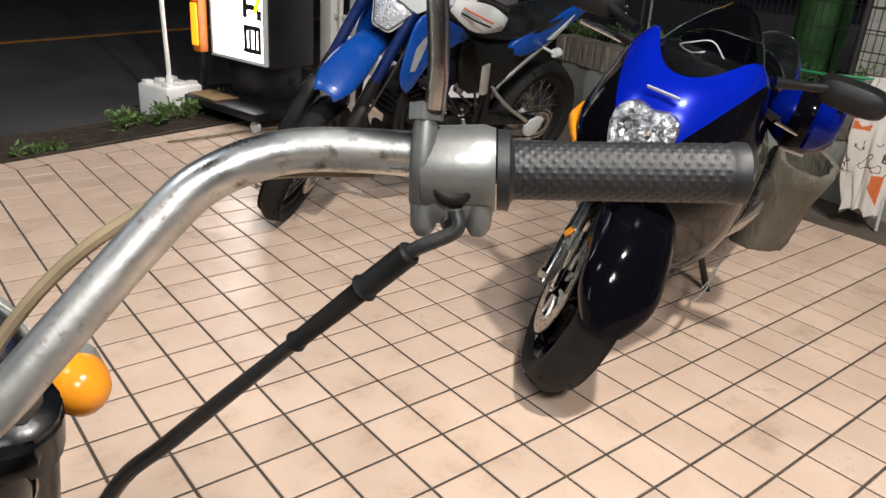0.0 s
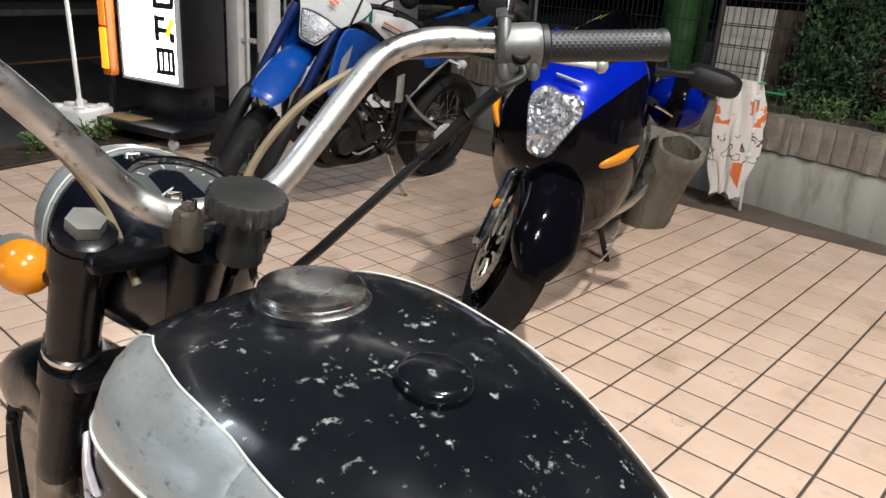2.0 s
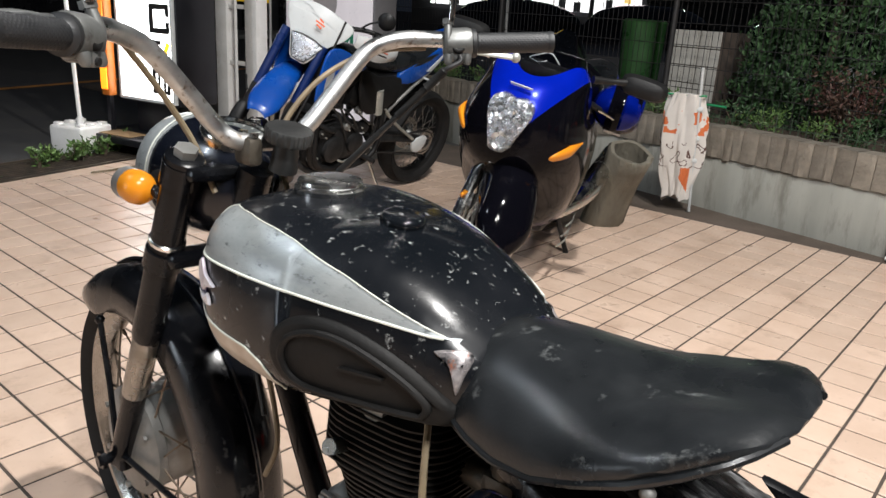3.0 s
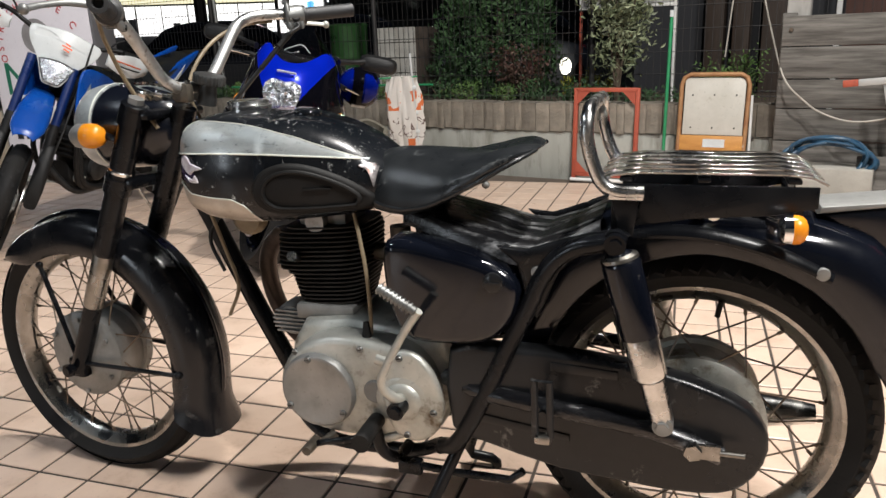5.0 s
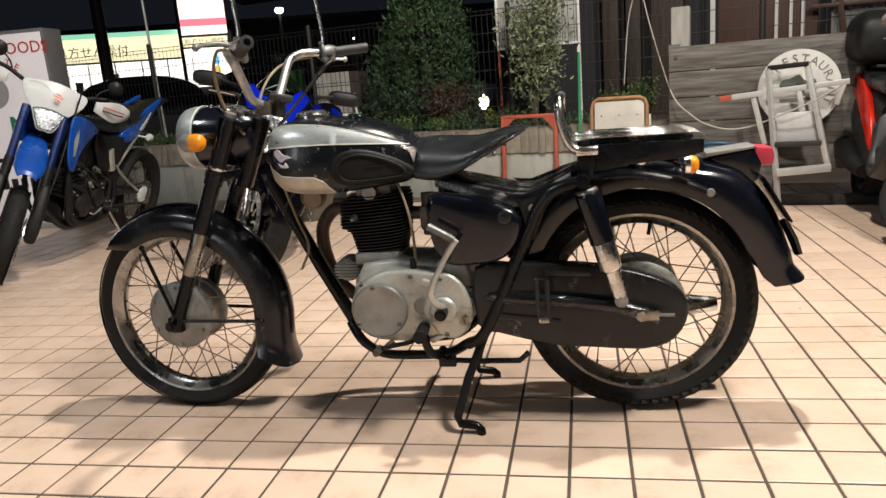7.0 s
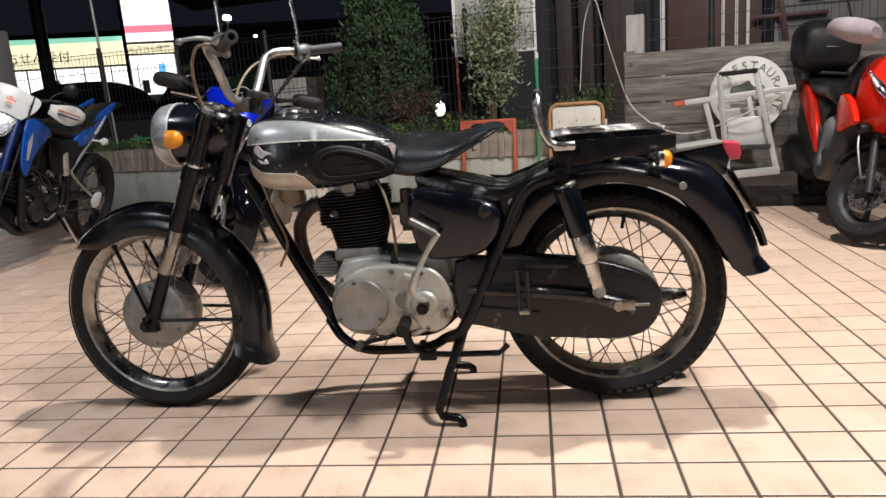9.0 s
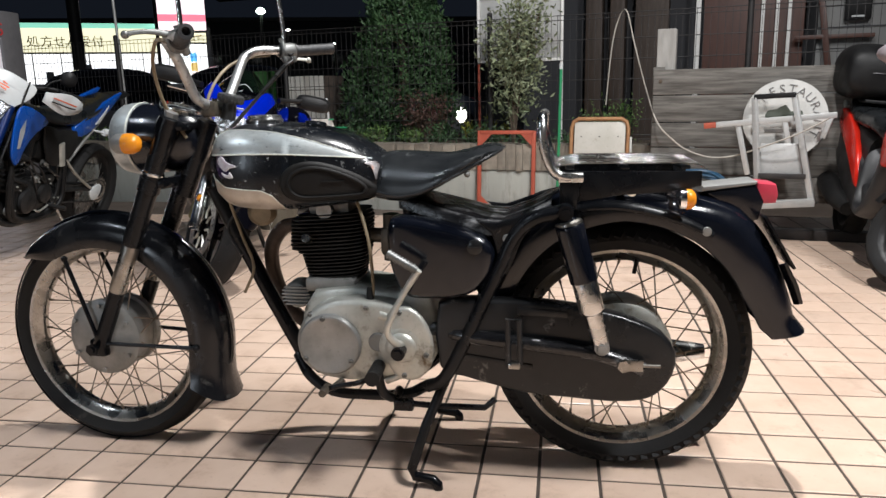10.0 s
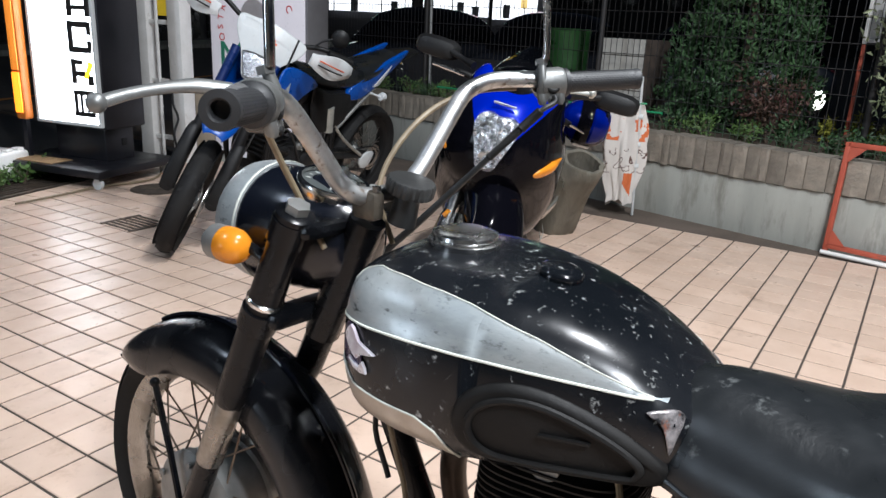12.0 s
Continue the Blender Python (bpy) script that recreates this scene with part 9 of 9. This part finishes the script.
lettering("処方せん受付", 0.215, lambda u: SG(-0.63 - u, 1.96), M_textgold, sh, 0.004, 0.1)
part("small_sign", box(B(), (-0.05, -2.66, 2.05), (0.06, 0.88, 0.17)), M_shopsign, sh, "small cream sign over the entrance")
lettering("処方せん受付", 0.125, lambda u: SG(-2.66 - u, 2.05), M_textgold, sh, 0.004, 0.1)
part("tower_sign", box(B(), (-0.1, -2.66, 2.74), (0.2, 0.90, 1.10)), M_shoppink, sh, "tall lit white sign with a pink band")
part("tower_band", box(B(), (-0.21, -2.66, 2.40), (0.03, 0.90, 0.13)), M_pinkband, sh)
part("blue_poster", box(B(), (-0.02, -2.84, 1.68), (0.06, 0.13, 0.16)), glow("lit_blue", (0.15, 0.55, 1.0), 1.2), sh)
part("yellow_poster", box(B(), (-0.02, -2.84, 1.50), (0.06, 0.13, 0.16)), glow("lit_amber", (0.9, 0.62, 0.2), 1.0), sh)

# poles, parked car shapes and lamps in the dark car park
for x, y, r, h in ((22.3, 15.95, 0.22, 14), (27.2, 15.7, 0.08, 12)):
    solo("utility_pole", rod(B(), (x, y, -0.04), (x, y, h), r, r * 0.8, 12), M_iron, "dark steel pole standing in the car park", "pole")
solo("fence_post", rod(B(), (5.74, 4.18, 0.44), (5.74, 4.18, 1.54), 0.034, 0.030, 12), M_iron, "short dark steel post behind the fence", "post")
fpole = thing("flag_pole", pose(5.68, 4.11, 0.44), "thin white pole with a yellow pennant", "flag pole")
part("pole", rod(B(), (0, 0, 0), (-0.02, 0.06, 3.4), 0.014), M_ladder, fpole)
# pennant shares the banner's yellow, its brightness put in as emission
part("pennant", box(B(), (-0.015, -0.06, 2.15), (0.006, 0.20, 1.0)), bpy.data.materials["yellow_cloth_faint_glow"], fpole)


def parked_car(m, colour, label):
    c = thing("parked_car", m, label, "car")
    bm = shell(finer([(2.05, 0.35, 0.62, 0.62), (1.9, 0.25, 0.78, 0.80), (1.0, 0.22, 0.90, 0.84), (0.0, 0.22, 0.95, 0.85), (-1.0, 0.22, 0.95, 0.85), (-1.85, 0.25, 0.90, 0.80), (-2.0, 0.35, 0.75, 0.65)], 2), 24, 0.5)
    part("body", bm, colour, c)
    bm = shell(finer([(0.95, 0.88, 0.93, 0.70), (0.3, 0.88, 1.36, 0.66), (-0.6, 0.88, 1.42, 0.64), (-1.5, 0.88, 1.30, 0.62), (-1.85, 0.88, 0.95, 0.66)], 2), 24, 0.6)
    part("cabin", bm, M_deepblack, c)
    for s in (-1, 1):
        for y in (1.25, -1.25):
            part("wheel", rod(B(), (s * 0.68, y, 0.3), (s * 0.86, y, 0.3), 0.3, seg=20), M_tyre, c)
        part("tail_lamp", box(B(), (s * 0.62, -1.95, 0.78), (0.22, 0.1, 0.12), None, 0.02), M_redlens, c)
        part("headlamp", box(B(), (s * 0.58, 1.94, 0.64), (0.26, 0.12, 0.12), None, 0.03), M_reflector, c)
    return c


M_carwhite = paint("car_white", (0.45, 0.46, 0.47), 0.15)
M_cardark = paint("car_dark", (0.03, 0.032, 0.04), 0.12)
parked_car(pose(9.4, 4.5, -0.045, 0, 0, 100), M_cardark, "dark car parked beyond the fence")
parked_car(pose(9.2, 6.7, -0.045, 0, 0, 100), M_cardark, "dark car parked beyond the fence")
parked_car(pose(8.9, 2.0, -0.045, 0, 0, 80), M_carwhite, "pale car parked beyond the fence under the eaves")
M_lamphead = glow("street_lamp_light", (0.75, 1.0, 0.70), 60)
M_lamphead2 = glow("far_lamp_light", (0.95, 1.0, 0.9), 40)
for x, y, z, r, mt in ((40.2, 16.5, 5.5, 0.24, M_lamphead), (46.7, 24.3, 5.5, 0.13, M_lamphead2), (48.0, 17.8, 5.0, 0.12, M_lamphead2), (44.1, 13.4, 3.8, 0.08, M_lamphead2), (41.5, 20.4, 3.3, 0.08, M_lamphead2)):
    lp = thing("street_lamp", pose(x, y, -0.045), "distant street lamp with a bright head on a dark pole", "street lamp")
    part("pole", rod(B(), (0, 0, 0), (0, 0, z), 0.08), M_iron, lp)
    part("head", ball(B(), (0, 0, z), (r, r, r * 0.7)), mt, lp)
fb = thing("far_building", pose(66, 22, -0.045, 0, 0, 20) @ Matrix.Scale(1.6, 4), "row of dark buildings far behind the car park", "building")
part("wall", box(B(), (0, 0, 2.2), (1.5, 30, 4.4)), M_building, fb)
part("roof", box(B(), (-0.2, 0, 4.5), (2.2, 30.4, 0.2)), M_iron, fb)
for k in range(12):
    part("window", box(B(), (-0.76, -13.5 + k * 2.4, 2.4), (0.05, 1.2, 1.1), None, 0.01), M_windowdark, fb)
sbd = thing("street_building", pose(4, 20, -0.045, 0, 0, 21), "dark building fronts across the road", "building")
part("wall", box(B(), (0, 0, 2.6), (46, 3, 5.2)), M_building, sbd)
part("roof", box(B(), (0, -0.2, 5.3), (46.4, 3.6, 0.2)), M_iron, sbd)
for k in range(18):
    part("shutter", box(B(), (-21 + k * 2.4, -1.53, 1.4), (1.8, 0.06, 2.4), None, 0.01), M_windowdark, sbd)
low = thing("low_wall", pose(7.3, 4.6, -0.045, 0, 0, -10), "low dark wall at the car park's edge", "wall")
part("wall", box(B(), (0, 0, 0.4), (0.15, 5.0, 0.8), None, 0.01), M_building, low)

# ---- restaurant behind the fence ----
M_brown = surf("brown_timber", (0.05, 0.033, 0.024), (0.035, 0.024, 0.017), 0.6, 0, 4, 50, 0.25, stretch=(8, 8, 1))
M_browndoor = surf("red_brown_door", (0.085, 0.035, 0.024), (0.065, 0.028, 0.02), 0.45, 0, 4, 50, 0.15, stretch=(8, 8, 1))
M_siding = surf("grey_siding", (0.18, 0.18, 0.175), (0.145, 0.145, 0.14), 0.6, 0, 3, 60, 0.1)
rb = thing("restaurant_building", WALL @ Matrix.Translation(wl(5.6, -0.9, 0)), "dark timber restaurant front with brown door and grey siding", "building")
part("wall", box(B(), (0.9, -1.8, 1.6), (0.3, 5.6, 3.4)), M_building, rb)
for y, w_, mt, d in ((0.22, 0.16, M_brown, 0.55), (-0.02, 0.14, M_brown, 0.45), (-0.35, 0.30, M_brown, 0.35)):
    part("timber_post", box(B(), (d, y, 1.6), (0.16, w_, 3.4), None, 0.008), mt, rb)
part("door", box(B(), (0.5, -1.22, 1.35), (0.08, 0.85, 2.7), None, 0.006), M_browndoor, rb, "red-brown timber door")
for y in (-0.75, -1.30, -1.42, -1.52):
    part("white_strip", box(B(), (0.44, y, 1.5), (0.03, 0.045 if y > -1 else 0.03, 3.0), None, 0.003), M_white_paint, rb)
part("hinge_bar", box(B(), (0.42, -1.42, 1.72), (0.02, 0.4, 0.03), None, 0.003), M_white_paint, rb)
part("siding", box(B(), (0.45, -2.75, 1.4), (0.06, 2.0, 3.0)), M_siding, rb, "pale grey panelled siding")
for k in range(11):
    part("siding_joint", box(B(), (0.417, -2.75, 0.5 + k * 0.18), (0.008, 2.0, 0.008)), M_building, rb)
for y in (-2.05, -2.40):
    bxx = part("speaker_box", box(B(), (0.38, y, 1.62), (0.08, 0.2, 0.34), None, 0.01), M_plasticblack, rb, "black wall box")
    part("label", box(B(), (0.336, y, 1.48), (0.004, 0.10, 0.015)), M_plasticwhite, bxx)
part("bracket", box(B(), (0.36, -1.88, 1.32), (0.06, 0.62, 0.035), None, 0.004), M_browndoor, rb, "rusty brown bracket")
bar_between((0.34, -1.86, 1.0), (0.36, -1.74, 1.8), 0.05, 0.04, "bracket_arm", M_browndoor, rb)
part("eave", box(B(), (0.2, 1.2, 2.62), (2.4, 9.0, 0.16), pose(0, 0, 0, 0, 12, 0), 0.01), M_brown, rb, "dark brown eave")

# ---- unseen wall added behind the walk, closing the forecourt for reflections ----
sb = thing("added_back_wall", pose(-6.9, -1.0, 0), "plain wall with a dark window frame, added unseen behind the forecourt", "building", kind="structure")
part("wall", box(B(), (-0.3, 0, 1.7), (0.3, 16, 3.4)), M_concrete, sb)
part("window_frame", box(B(), (-0.12, 1.8, 1.5), (0.08, 2.6, 2.4), None, 0.01), M_plasticgrey, sb)

build_tiles()
